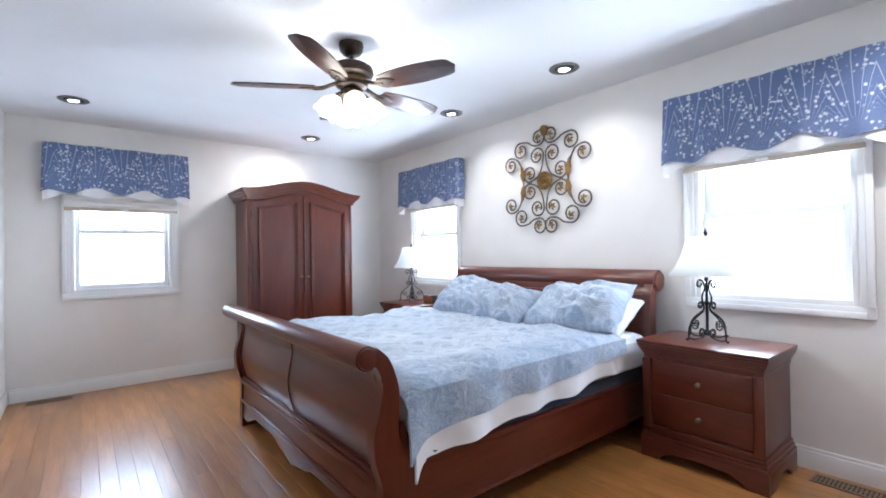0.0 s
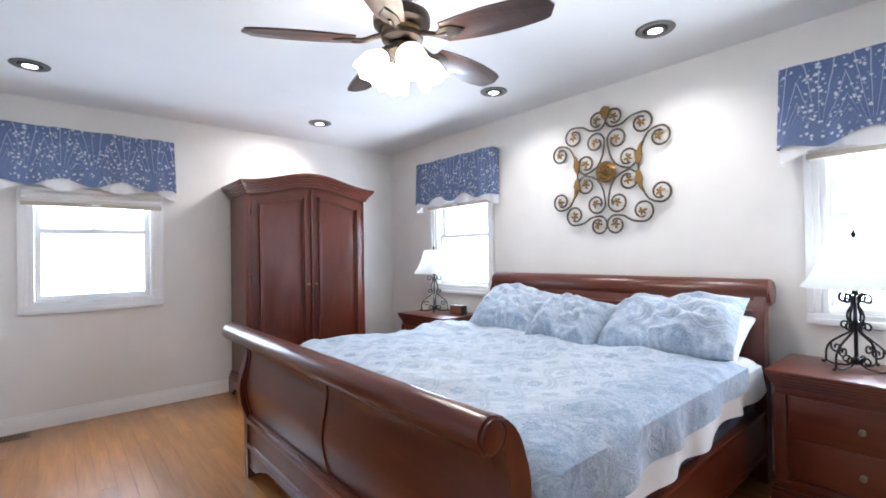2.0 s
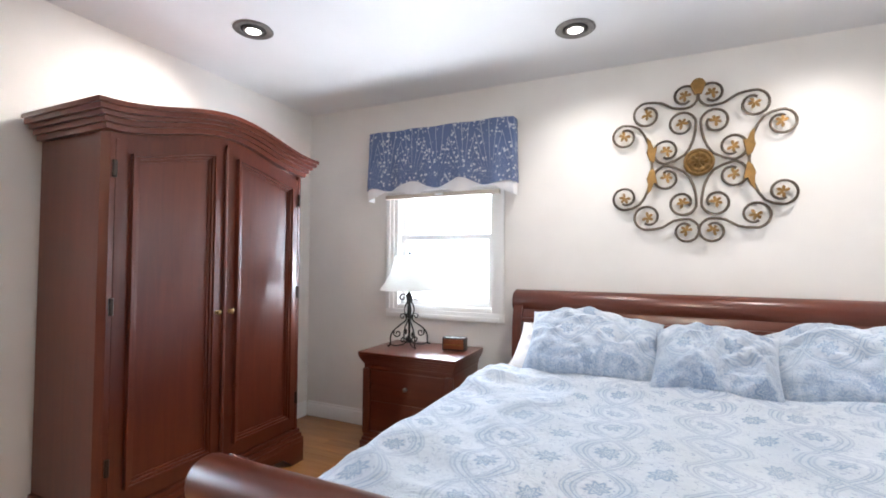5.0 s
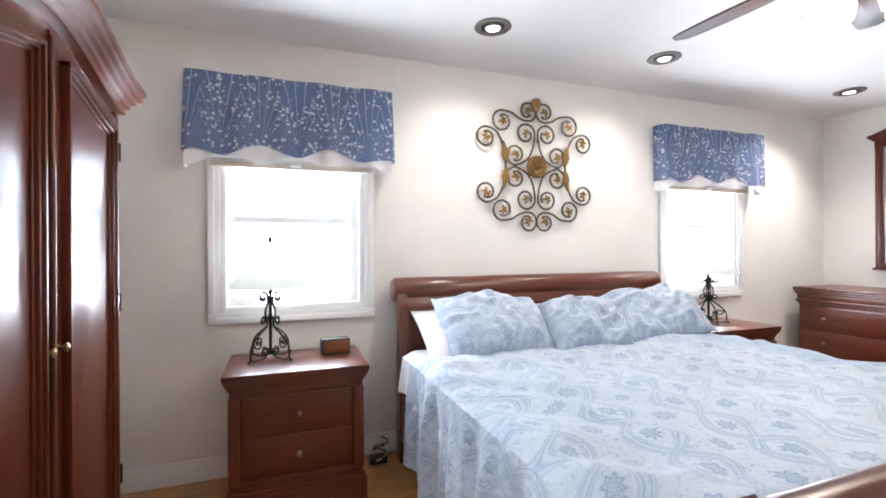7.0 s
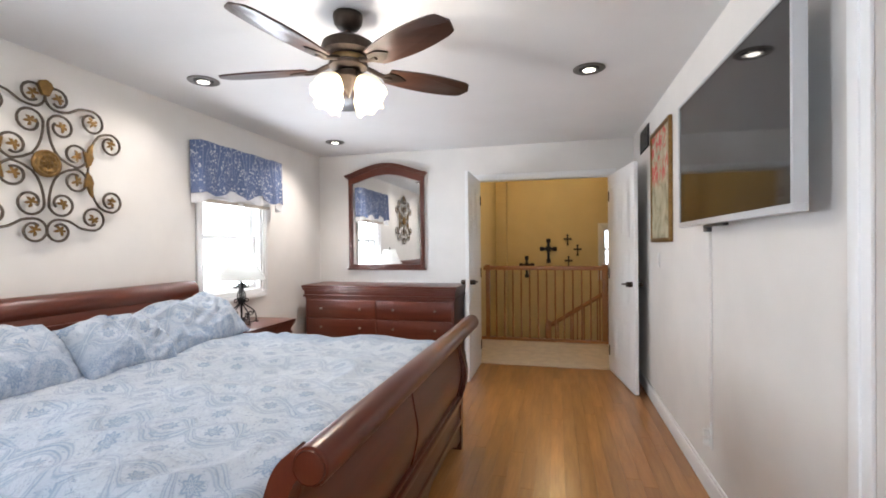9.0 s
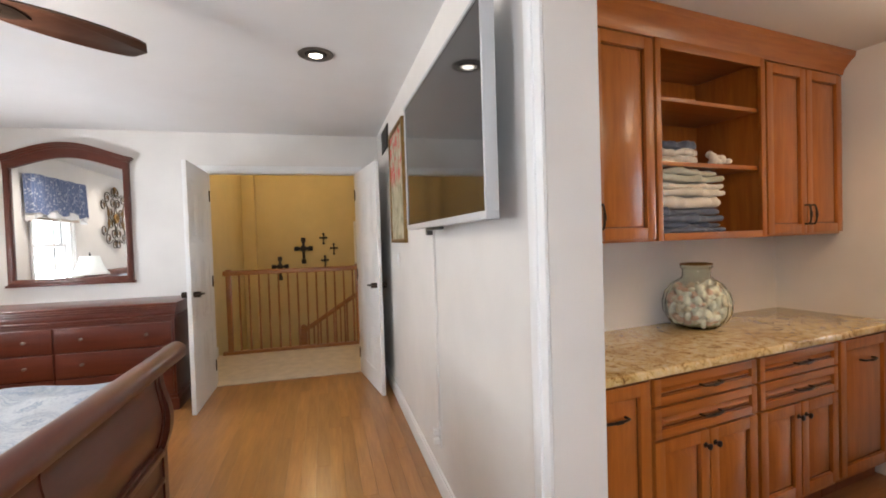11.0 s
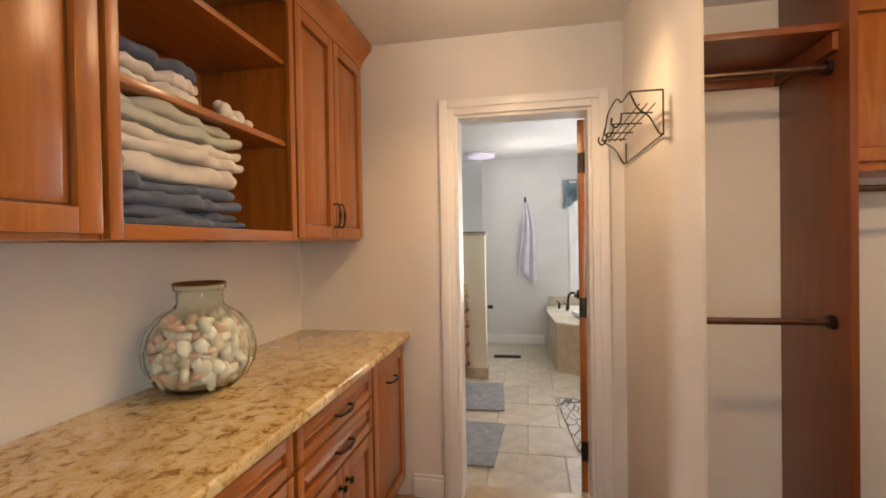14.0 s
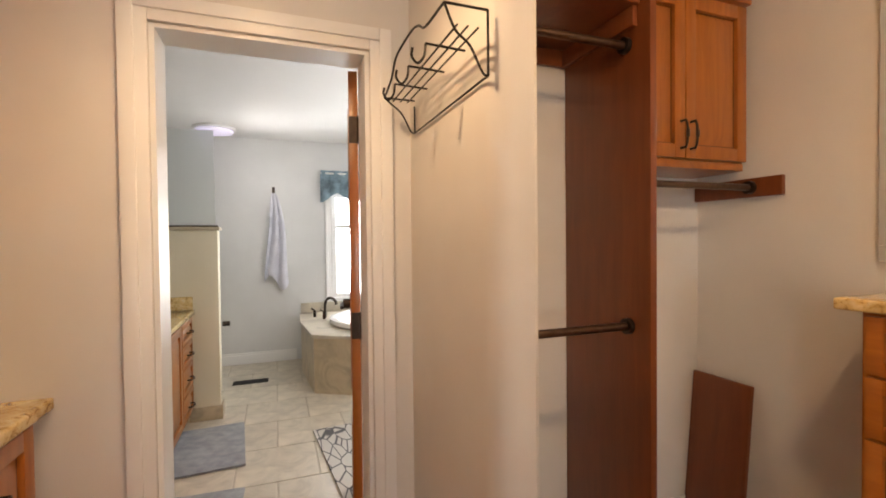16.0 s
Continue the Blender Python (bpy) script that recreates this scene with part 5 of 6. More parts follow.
part("light_kit", lathe(bmesh.new(), [(0.045, -0.27), (0.062, -0.28), (0.066, -0.31), (0.05, -0.33), (0.03, -0.345), (0.015, -0.36), (0.004, -0.40)], 24), M["bronze"], fan)
for k in range(5):
    a = radians(78 + 72 * k)
    bm = bmesh.new()
    n = 18
    outline = []
    for i in range(n + 1):
        t = i / n
        outline.append((0.20 + 0.47 * t, (0.05 + 0.03 * math.sin(math.pi * min(1, t * 0.85 + 0.08))) * (1 if t < 0.9 else math.sqrt(max(0.0, 1 - ((t - 0.9) / 0.1) ** 2)) * 0.999 + 0.001)))
    poly = outline + [(x, -y) for x, y in reversed(outline)]
    prism(bm, poly, "z", -0.004, 0.004, 0.001)
    rot = Matrix.Rotation(a, 4, "Z") @ Matrix.Translation((0, 0, -0.262)) @ Matrix.Rotation(radians(-12), 4, "X")
    bmesh.ops.transform(bm, matrix=rot, verts=bm.verts)
    bl = part("blade", bm, M["blade"], fan, "dark wooden blade")
    ir = bmesh.new()
    tube(ir, smooth_line([(0.07, 0, 0.03), (0.12, 0.0, 0.015), (0.17, 0.0, -0.003), (0.22, 0, -0.006)], 4), 0.012, 8)
    prism(ir, [(0.17, -0.012), (0.20, -0.04), (0.25, -0.035), (0.30, 0.0), (0.25, 0.035), (0.20, 0.04), (0.17, 0.012)], "z", -0.010, -0.0045, 0.002)
    bmesh.ops.transform(ir, matrix=rot, verts=ir.verts)
    part("blade_iron", ir, M["bronze"], bl)
for k in range(4):
    a = radians(71 + 90 * k)
    bm = bmesh.new()
    prof = [(0.028, 0.0), (0.042, -0.02), (0.062, -0.05), (0.068, -0.085), (0.062, -0.10), (0.072, -0.12)]
    lathe(bm, prof + [(r - 0.003, z + 0.001) for r, z in reversed(prof)], 24)
    for v in bm.verts:
        ang = math.atan2(v.co.y, v.co.x)
        if v.co.z < -0.09:
            v.co.z += 0.008 * math.sin(6 * ang)
    m4 = Matrix.Rotation(a, 4, "Z") @ Matrix.Translation((0.085, 0, -0.325)) @ Matrix.Rotation(radians(-35), 4, "Y")
    bmesh.ops.transform(bm, matrix=m4, verts=bm.verts)
    so = part("glass_shade", bm, M["shade_glow"], fan, "lit frosted tulip glass shade")
    so.visible_shadow = False
    arm = tube(bmesh.new(), smooth_line([(0.04, 0, -0.30), (0.065, 0, -0.30), (0.085, 0, -0.315), (0.095, 0, -0.335)], 4), 0.016, 10)
    bmesh.ops.transform(arm, matrix=Matrix.Rotation(a, 4, "Z"), verts=arm.verts)
    part("shade_holder", arm, M["bronze"], fan)


def register(m, label, mat):
    root = thing("floor_register", m, label, "floor vent", "floor registers")
    part("frame", box(box(box(boxed(-0.15, 0.15, -0.055, -0.042, 0.0, 0.006, 0.001), -0.15, 0.15, 0.042, 0.055, 0, 0.006, 0.001), -0.15, -0.138, -0.042, 0.042, 0, 0.006, 0.001), 0.138, 0.15, -0.042, 0.042, 0, 0.006, 0.001), mat, root)
    part("recess", boxed(-0.138, 0.138, -0.042, 0.042, 0.0005, 0.0015), M["dark"], root)
    for i in range(16):
        part("slat", boxed(-0.132 + 0.0172 * i, -0.124 + 0.0172 * i, -0.042, 0.042, 0.0015, 0.005), mat, root)
    part("bar", boxed(-0.138, 0.138, -0.004, 0.004, 0.0015, 0.0052), mat, root)
    return root


rg = register(pose(0.92, 7.09, 0), "tan metal floor register by the wall", M["vent"])
copy_thing(rg, pose(4.14, 2.48, 0, 0, 0, 90))

cb = thing("power_cords", pose(4.12, 5.54, 0), "tangle of black and white power cords on the floor", "cords")
random.seed(4)
for k, mt_ in enumerate(("plastic", "white_plastic", "plastic")):
    pts = [(0.05 * math.cos(1.9 * i + k) + random.uniform(-0.02, 0.02), 0.055 * math.sin(1.7 * i + k) + random.uniform(-0.02, 0.02), 0.012 + 0.016 * i + 0.02 * abs(math.sin(i * 2.1 + k))) for i in range(8 if k == 0 else 6)]
    part("cord", tube(bmesh.new(), smooth_line(pts, 5), 0.004, 6), M[mt_], cb)
part("power_strip", boxed(-0.03, 0.03, -0.04, 0.06, 0.002, 0.035, 0.004), M["plastic"], cb)

# ---- dressing area ----
ZONE[0] = ROT
baseboard(CX + 0.001, CX + 0.016, 4.37, 4.53)
baseboard(NB + 0.001, NB + 0.016, 6.09, CN - 0.02)
baseboard(NB + 0.02, 0.49, CN - 0.016, CN - 0.001)
baseboard(-5.339, -5.32, 2.72, 5.15)
casing("trim", "x", CX, 4.61, 5.27, 0.0, 1.94, 0.075, 0.022)
jb = bmesh.new()
box(jb, CX - 0.139, CX - 0.001, 4.611, 4.626, 0, 1.939), box(jb, CX - 0.139, CX - 0.001, 5.254, 5.269, 0, 1.939), box(jb, CX - 0.139, CX - 0.001, 4.626, 5.254, 1.925, 1.939)
structure("trim", jb, M["trim"], "white door jamb")
panel_door("door_3", pose(CX - 0.15, 5.236, 0, 0, 0, 170), 0.62, 1.92, M["maple_z"], "honey maple door standing open into the bathroom", -1)
register(pose(-4.64, 4.72, 0.002, 0, 0, 90), "dark metal floor register on the tiles", M["dark"])


def raised_front(x0, x1, z0, z1, y, t=0.022, rail=0.055, mat="maple_z"):
    """A raised-panel cabinet front facing +y, its back on y."""
    bm = bmesh.new()
    for a in ((x0, x0 + rail, z0, z1), (x1 - rail, x1, z0, z1), (x0 + rail, x1 - rail, z1 - rail, z1), (x0 + rail, x1 - rail, z0, z0 + rail)):
        box(bm, a[0], a[1], y, y + t, a[2], a[3], 0.003)
    i0, i1, j0, j1 = x0 + rail, x1 - rail, z0 + rail, z1 - rail
    before = set(bm.faces)
    box(bm, i0, i1, y, y + t * 0.2, j0, j1)
    for f in set(bm.faces) - before:
        f.material_index = 1
    g = 0.007
    k = min(0.03, (i1 - i0) * 0.28, (j1 - j0) * 0.28)
    lo = [bm.verts.new(p) for p in ((i0 + g, y + t * 0.21, j0 + g), (i1 - g, y + t * 0.21, j0 + g), (i1 - g, y + t * 0.21, j1 - g), (i0 + g, y + t * 0.21, j1 - g))]
    hi = [bm.verts.new(p) for p in ((i0 + g + k, y + t * 0.9, j0 + g + k), (i1 - g - k, y + t * 0.9, j0 + g + k), (i1 - g - k, y + t * 0.9, j1 - g - k), (i0 + g + k, y + t * 0.9, j1 - g - k))]
    bm.faces.new(hi)
    for q in range(4):
        bm.faces.new((lo[q], lo[(q + 1) % 4], hi[(q + 1) % 4], hi[q]))
    return bm


def bow_pull(c, length, vertical):
    d = 0.028
    L = length / 2
    pts = [(-L, 0), (-L, d * 0.8), (-L * 0.7, d), (0, d * 1.15), (L * 0.7, d), (L, d * 0.8), (L, 0)]
    P = [(c[0], c[1] + q, c[2] + p) if vertical else (c[0] + p, c[1] + q, c[2]) for p, q in pts]
    bm = tube(bmesh.new(), P, 0.0048, 8)
    mid = [(c[0], c[1] + d * 1.12, c[2] - 0.014), (c[0], c[1] + d * 1.12, c[2] + 0.014)] if vertical else [(c[0] - 0.014, c[1] + d * 1.12, c[2]), (c[0] + 0.014, c[1] + d * 1.12, c[2])]
    return tube(bm, mid, 0.0068, 8)


YB = 4.325     # base cabinet face
YU = 4.115      # upper cabinet face


def base_unit(x0, x1, fronts, label):
    """fronts: (x0, x1, z0, z1, pull) with pull 'h', 'l' or 'r' (round knob at that side)."""
    root = thing("base_cabinet", pose(0, 0, 0), label, "cabinet", "built-in base cabinets")
    part("body", boxed(x0 + 0.001, x1 - 0.001, CY0 + 0.003, YB, 0.10, 0.815, 0.001), M["maple_z"], root)
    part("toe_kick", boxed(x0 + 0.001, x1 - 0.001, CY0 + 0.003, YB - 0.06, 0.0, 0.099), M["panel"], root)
    for a, b, z0, z1, pull in fronts:
        big = z1 - z0 > 0.3
        fr = part("door" if big else "drawer_front", raised_front(a, b, z0, z1, YB + 0.001, 0.02, 0.05 if big else 0.034), M["maple_z" if big else "maple_x"], root)
        if pull == "h":
            part("handle", bow_pull(((a + b) / 2, YB + 0.02, (z0 + z1) / 2 if not big else z1 - 0.11), 0.11, False), M["bronze"], fr, "dark bronze bow handle")
        else:
            bm = knob((0, 0, 0))
            bmesh.ops.transform(bm, matrix=pose(b - 0.025 if pull == "r" else a + 0.025, YB + 0.02, z1 - 0.06, 0, 0, 180), verts=bm.verts)
            part("knob", bm, M["bronze"], fr, "round dark bronze knob")
    return root


base_unit(0.021, 0.405, [(0.031, 0.395, 0.13, 0.803, "h")], "maple base cabinet with one tall tilt-out front")
base_unit(-0.60, 0.019, [(-0.59, 0.009, 0.70, 0.803, "h"), (-0.59, 0.009, 0.572, 0.69, "h"), (-0.59, -0.294, 0.13, 0.562, "r"), (-0.287, 0.009, 0.13, 0.562, "l")], "maple base cabinet with two drawers over two doors")
base_unit(-1.21, -0.602, [(-1.20, -0.612, 0.70, 0.803, "h"), (-1.20, -0.612, 0.572, 0.69, "h"), (-1.20, -0.909, 0.13, 0.562, "r"), (-0.902, -0.612, 0.13, 0.562, "l")], "second maple base cabinet with two drawers over two doors")
base_unit(-1.71, -1.212, [(-1.665, -1.222, 0.13, 0.803, "h")], "maple base cabinet with one tall tilt-out front beside the doorway wall")
ct = boxed(CX + 0.002, 0.41, CY0 + 0.002, 4.365, 0.816, 0.852, 0.009, 3)
tagged(link("worktop", ct, M["granite"]), "gold-flecked granite worktop along the cabinets", "worktop")

UZ0, UZ1 = 1.32, 2.215


def upper_unit(x0, x1, doors, label, inner=0):
    root = thing("wall_cabinet", pose(0, 0, 0), label, "cabinet", "built-in wall cabinets")
    if doors:
        part("body", boxed(x0 + 0.001, x1 - 0.001, CY0 + 0.003, YU, UZ0, UZ1, 0.001), M["maple_z"], root)
        for a, b, side in doors:
            fr = part("door", raised_front(a, b, UZ0 + 0.012, UZ1 - 0.012, YU + 0.001, 0.02, 0.05), M["maple_z"], root)
            part("handle", bow_pull((b - 0.022 if side == "r" else a + 0.022, YU + 0.02, UZ0 + 0.11), 0.10, True), M["bronze"], fr, "dark bronze bow handle")
    else:
        w = 0.022
        for x in (x0 + 0.001, x1 - w - 0.001):
            part("side_panel", boxed(x, x + w, CY0 + 0.003, YU, UZ0, UZ1, 0.001), M["maple_z"], root)
            part("face_stile", boxed(x0 + 0.002 if x < (x0 + x1) / 2 else x1 - 0.034, x0 + 0.034 if x < (x0 + x1) / 2 else x1 - 0.002, YU + 0.001, YU + 0.021, UZ0, UZ1, 0.003), M["maple_z"], root)
        part("back_panel", boxed(x0 + w, x1 - w, CY0 + 0.003, CY0 + 0.013, UZ0, UZ1), M["maple_z"], root)
        for z in (UZ0 + 0.01, UZ1 - 0.022):
            part("deck", boxed(x0 + w + 0.001, x1 - w - 0.001, CY0 + 0.014, YU, z, z + 0.02, 0.001), M["maple_x"], root)
        part("face_rail", boxed(x0 + 0.035, x1 - 0.035, YU + 0.001, YU + 0.021, UZ0, UZ0 + 0.034, 0.003), M["maple_x"], root)
        part("face_rail", boxed(x0 + 0.035, x1 - 0.035, YU + 0.001, YU + 0.021, UZ1 - 0.045, UZ1, 0.003), M["maple_x"], root)
        for z in (1.66, 1.95):
            part("shelf", boxed(x0 + w + 0.001, x1 - w - 0.001, CY0 + 0.014, YU - 0.004, z, z + 0.02, 0.003), M["maple_x"], root)
    return root


upper_unit(-0.265, 0.405, [(-0.255, 0.085, "r"), (0.091, 0.395, "l")], "maple wall cabinet with two raised-panel doors")
upper_unit(-1.025, -0.267, [], "open maple wall cabinet with shelves of folded towels")
upper_unit(-1.71, -1.027, [(-1.70, -1.371, "r"), (-1.365, -1.037, "l")], "second maple wall cabinet with two raised-panel doors")
crown = bmesh.new()
prism(crown, [(CY0 + 0.003, UZ1 + 0.001), (YU + 0.012, UZ1 + 0.001), (YU + 0.018, UZ1 + 0.03), (YU + 0.04, UZ1 + 0.06), (YU + 0.07, UZ1 + 0.085), (YU + 0.075, UZ1 + 0.112), (CY0 + 0.003, UZ1 + 0.112)], "x", -1.735, 0.405, 0.002)
tagged(link("cabinet_crown", crown, M["maple_x"]), "maple crown moulding over the wall cabinets", "moulding")


def folded(name, cx, cy, z, w, d, h, mat, label, seed, layers=1, cat="towel"):
    """A towel folded over: two or three plump layers joined at the front edge."""
    bm = bmesh.new()
    t = h / layers
    for i in range(layers):
        prof = []
        n = 10
        for k in range(n + 1):
            a = math.pi * k / n - math.pi / 2
            prof.append((d / 2 - t / 2 + t / 2 * math.cos(a), t / 2 + t / 2 * math.sin(a) * 0.98))
        prof += [(-d / 2, t * 0.97), (-d / 2, 0.03 * t)]
        nx = 24
        rows = []
        for j in range(nx + 1):
            u = 2 * j / nx - 1
            row = []
            for (py, pz) in prof:
                nz = noise.noise(Vector((u * 2 + seed, py * 9, i * 3.3)))
                e = 1 - 0.16 * abs(u) ** 8
                n2 = noise.noise(Vector((u * 6 + seed, py * 22, seed)))
                row.append(bm.verts.new((cx + u * w / 2 * (1 - 0.03 * i) + 0.010 * nz, cy + py * (1 + 0.10 * nz) + 0.028 * nz + 0.012 * n2 - 0.012 * i, z + i * t + t / 2 + (pz - t / 2) * e + (0.012 * nz + 0.006 * n2) * (0.3 + 0.7 * pz / t))))
            rows.append(row)
        m = len(prof)
        for r, q in zip(rows, rows[1:]):
            for k in range(m):
                bm.faces.new((r[k], r[(k + 1) % m], q[(k + 1) % m], q[k]))
        bm.faces.new(rows[0]), bm.faces.new(rows[-1][::-1])
    return tagged(link(name, bm, mat), label, cat, "folded towels on the shelves")


tz = UZ0 + 0.031
for i, (h, mt_, lab, dx) in enumerate(((0.05, "towel_blue", "folded slate blue towel at the bottom of the stack", 0.0), (0.065, "towel_blue", "thick folded slate blue towel in the stack", 0.01), (0.055, "towel_white", "folded cream towel in the stack", 0.0), (0.065, "towel_white", "plump folded cream towel in the stack", -0.01), (0.06, "towel_sage", "folded sage green towel on top of the stack", 0.0))):
    folded("folded_towel", -0.53 + dx, 3.965, tz, 0.43 - 0.02 * (i % 3), 0.285 + 0.012 * (i % 2), h, M[mt_], lab, i * 2.7, 2 if i != 2 else 1)
    tz += h + 0.002
tz = 1.681
for h, mt_, lab in ((0.034, "towel_white", "folded cream hand towel on the shelf"), (0.03, "towel_white", "second folded cream hand towel on the shelf"), (0.036, "towel_blue", "folded blue hand towel on top")):
    folded("hand_towel", -0.47, 3.97, tz, 0.26, 0.22, h, M[mt_], lab, tz * 9)
    tz += h + 0.002
cl = thing("coral_piece", pose(-0.80, 4.03, 1.68), "lumpy white coral ornament on the shelf", "ornament")
random.seed(11)
cbm = bmesh.new()
for i in range(13):
    bmesh.ops.create_icosphere(cbm, subdivisions=2, radius=0.02, matrix=pose(random.uniform(-0.07, 0.07), random.uniform(-0.035, 0.035), 0.016 + random.uniform(0, 0.018) * (1 + (i % 3)), 0, 0, 0) @ Matrix.Diagonal((1.2, 0.9, random.uniform(0.7, 1.5), 1)))
part("coral", cbm, M["shell_c"], cl)

jar = thing("glass_jar", pose(-0.77, 3.93, 0.853) @ Matrix.Diagonal((1.17, 1.17, 1.12, 1)), "large ribbed green glass jar filled with seashells", "jar")
JP = [(0.05, 0.0), (0.07, 0.0), (0.085, 0.004), (0.115, 0.03), (0.137, 0.075), (0.142, 0.12), (0.13, 0.17), (0.10, 0.21), (0.066, 0.232), (0.058, 0.245), (0.058, 0.275), (0.066, 0.283), (0.066, 0.294)]
jb = lathe(bmesh.new(), JP + [(r - 0.005, max(z, 0.008)) for r, z in reversed(JP)], 64)
for v in jb.verts:
    r = math.hypot(v.co.x, v.co.y)
    if r > 0.07 and v.co.z < 0.235:
        k = 1 + 0.02 * math.cos(16 * math.atan2(v.co.y, v.co.x))
        v.co.x *= k
        v.co.y *= k
jg = part("glass_body", jb, M["jarglass"], jar, "ribbed green glass")
jg.visible_shadow = False
part("rim_ring", lathe(bmesh.new(), [(0.0665, 0.2945), (0.0675, 0.298), (0.062, 0.302), (0.056, 0.298), (0.056, 0.2945)], 32), M["gold"], jar, "dark rim ring")
SH = []
for i in range(6):
    bm = bmesh.new()
    bmesh.ops.create_icosphere(bm, subdivisions=2, radius=0.024)
    for v in bm.verts:
        u = v.co.normalized()
        a = math.atan2(u.y, u.x)
        v.co = Vector((u.x * (1.0 + 0.12 * math.cos(a * 1.0)), u.y * (0.8 + 0.25 * u.x), u.z * (0.45 + 0.1 * i % 0.3) + 0.12 * u.x * u.x)) * 0.024 * (1 + 0.05 * math.sin(a * 12))
    me = bpy.data.meshes.new("shell")
    bm.to_mesh(me)
    bm.free()
    me.shade_smooth()
    me.materials.append(M[("shell_a", "shell_c", "shell_b", "shell_c", "shell_a", "shell_c")[i]])
    SH.append(me)
random.seed(3)
for i in range(260):
    z = 0.032 + 0.160 * (i / 260)
    R = 0.088 if z < 0.05 else 0.113 if z < 0.15 else 0.088
    r = R * (random.uniform(0.75, 1.0) if i % 4 else random.uniform(0, 0.7))
    a = i * 2.399
    o = new("shell", SH[random.randrange(6)])
    o.parent = jar
    o.matrix_basis = pose(r * math.cos(a), r * math.sin(a), z, random.uniform(0, 360), random.uniform(0, 360), random.uniform(0, 360)) @ Matrix.Diagonal((*[random.uniform(0.75, 1.2)] * 3, 1))

# wire rack on the angled wall end
RK = thing("wall_rack", pose(-1.66, 5.414, 1.738), "black wire wall rack with curled hooks", "wall rack")
rl, rd = 0.57, 0.11     # length along the wall, depth out of it (-y)
bk = tube(bmesh.new(), [(0, -0.006, -0.09), (rl, -0.006, -0.09)], 0.0032, 6)
tube(bk, [(0, -0.006, -0.09), (0, -0.006, 0.0)], 0.0032, 6), tube(bk, [(rl, -0.006, -0.09), (rl, -0.006, 0.055)], 0.0032, 6)
part("back_bar", bk, M["black"], RK)
ftop = [(0, -rd, 0.02), (0.10, -rd, 0.05), (0.15, -rd, 0.09), (0.21, -rd, 0.10), (0.33, -rd, 0.10), (0.39, -rd, 0.085), (0.44, -rd, 0.06), (rl, -rd, 0.055)]
part("front_bar", tube(bmesh.new(), smooth_line(ftop, 4), 0.0032, 6), M["black"], RK)
for x in (0, rl):
    br = tube(bmesh.new(), smooth_line([(x, -0.006, -0.09), (x, -0.02, -0.085), (x, -0.05, -0.03), (x, -0.085, 0.0), (x, -rd, 0.02 + 0.035 * (x > 0))], 4), 0.0032, 6)
    tube(br, [(x, -0.006, 0.02 + 0.035 * (x > 0)), (x, -rd, 0.02 + 0.035 * (x > 0))], 0.0032, 6)
    part("end_bracket", br, M["black"], RK)
for y in (-0.03, -0.055, -0.08):
    part("shelf_wire", tube(bmesh.new(), [(0, y, 0.012), (rl, y, 0.012)], 0.0026, 6), M["black"], RK)
for x in (0.14, 0.29, 0.44):
    part("cross_wire", tube(bmesh.new(), [(x, -0.006, 0.016), (x, -rd, 0.02)], 0.0032, 6), M["black"], RK)
    hk = [(x, -rd, 0.02), (x, -rd - 0.004, -0.01), (x, -rd - 0.02, -0.03), (x, -rd - 0.035, -0.015), (x, -rd - 0.033, 0.005)]
    part("hook", tube(bmesh.new(), smooth_line(hk, 4), 0.0035, 6), M["black"], RK)

# closet niche
cp = thing("closet_organizer", pose(0, 0, 0), "mahogany closet divider with a high shelf and two hanging rods", "closet organizer")
PY = 6.045      # near face of the divider
part("divider_panel", boxed(NB + 0.003, -1.26, PY, PY + 0.025, 0.0, HC - 0.004, 0.002), M["panel"], cp)
part("top_shelf", boxed(NB + 0.003, -1.30, 5.535, PY - 0.002, 2.02, 2.045, 0.002), M["panel"], cp)
part("shelf_cleat", boxed(NB + 0.003, -1.31, PY - 0.022, PY - 0.002, 1.955, 2.018, 0.002), M["panel"], cp)
part("shelf_cleat", boxed(NB + 0.003, NB + 0.021, 5.535, PY - 0.024, 1.955, 2.018, 0.002), M["panel"], cp)
for x, z in ((-1.36, 1.91), (-1.35, 0.992)):
    part("hanging_rod", rod((x, 5.532, z), (x, PY - 0.001, z), 0.0135, 16), M["rodmetal"], cp, "dark bronze hanging rod")
    part("rod_flange", rod((x, PY - 0.018, z), (x, PY - 0.001, z), 0.026, 18), M["bronze"], cp)
c2 = thing("wall_cabinet", pose(0, 0, 0), "maple wall cabinet with two raised-panel doors over a hanging rod", "cabinet")
part("body", boxed(NB + 0.003, -1.467, PY + 0.028, 6.728, 1.575, 2.20, 0.002), M["maple_z"], c2)
for y0, y1, hy in ((6.078, 6.399, 6.377), (6.403, 6.724, 6.425)):
    bm = raised_front(0, y1 - y0, 1.58, 2.19, 0, 0.02, 0.05)
    bmesh.ops.transform(bm, matrix=pose(-1.466, y1, 0, 0, 0, -90), verts=bm.verts)
    dd = part("door", bm, M["maple_z"], c2)
    hb = bow_pull((0, 0, 0), 0.10, True)
    bmesh.ops.transform(hb, matrix=pose(-1.446, hy, 1.665, 0, 0, -90), verts=hb.verts)
    part("handle", hb, M["bronze"], dd, "dark bronze bow handle")
part("crown", box(boxed(NB + 0.003, -1.437, PY + 0.028, 6.742, 2.201, 2.25, 0.006), NB + 0.003, -1.415, PY + 0.028, 6.752, 2.25, 2.30, 0.008), M["maple_x"], c2)
part("bottom_trim", boxed(NB + 0.003, -1.46, PY + 0.028, 6.724, 1.545, 1.574, 0.004), M["maple_x"], c2)
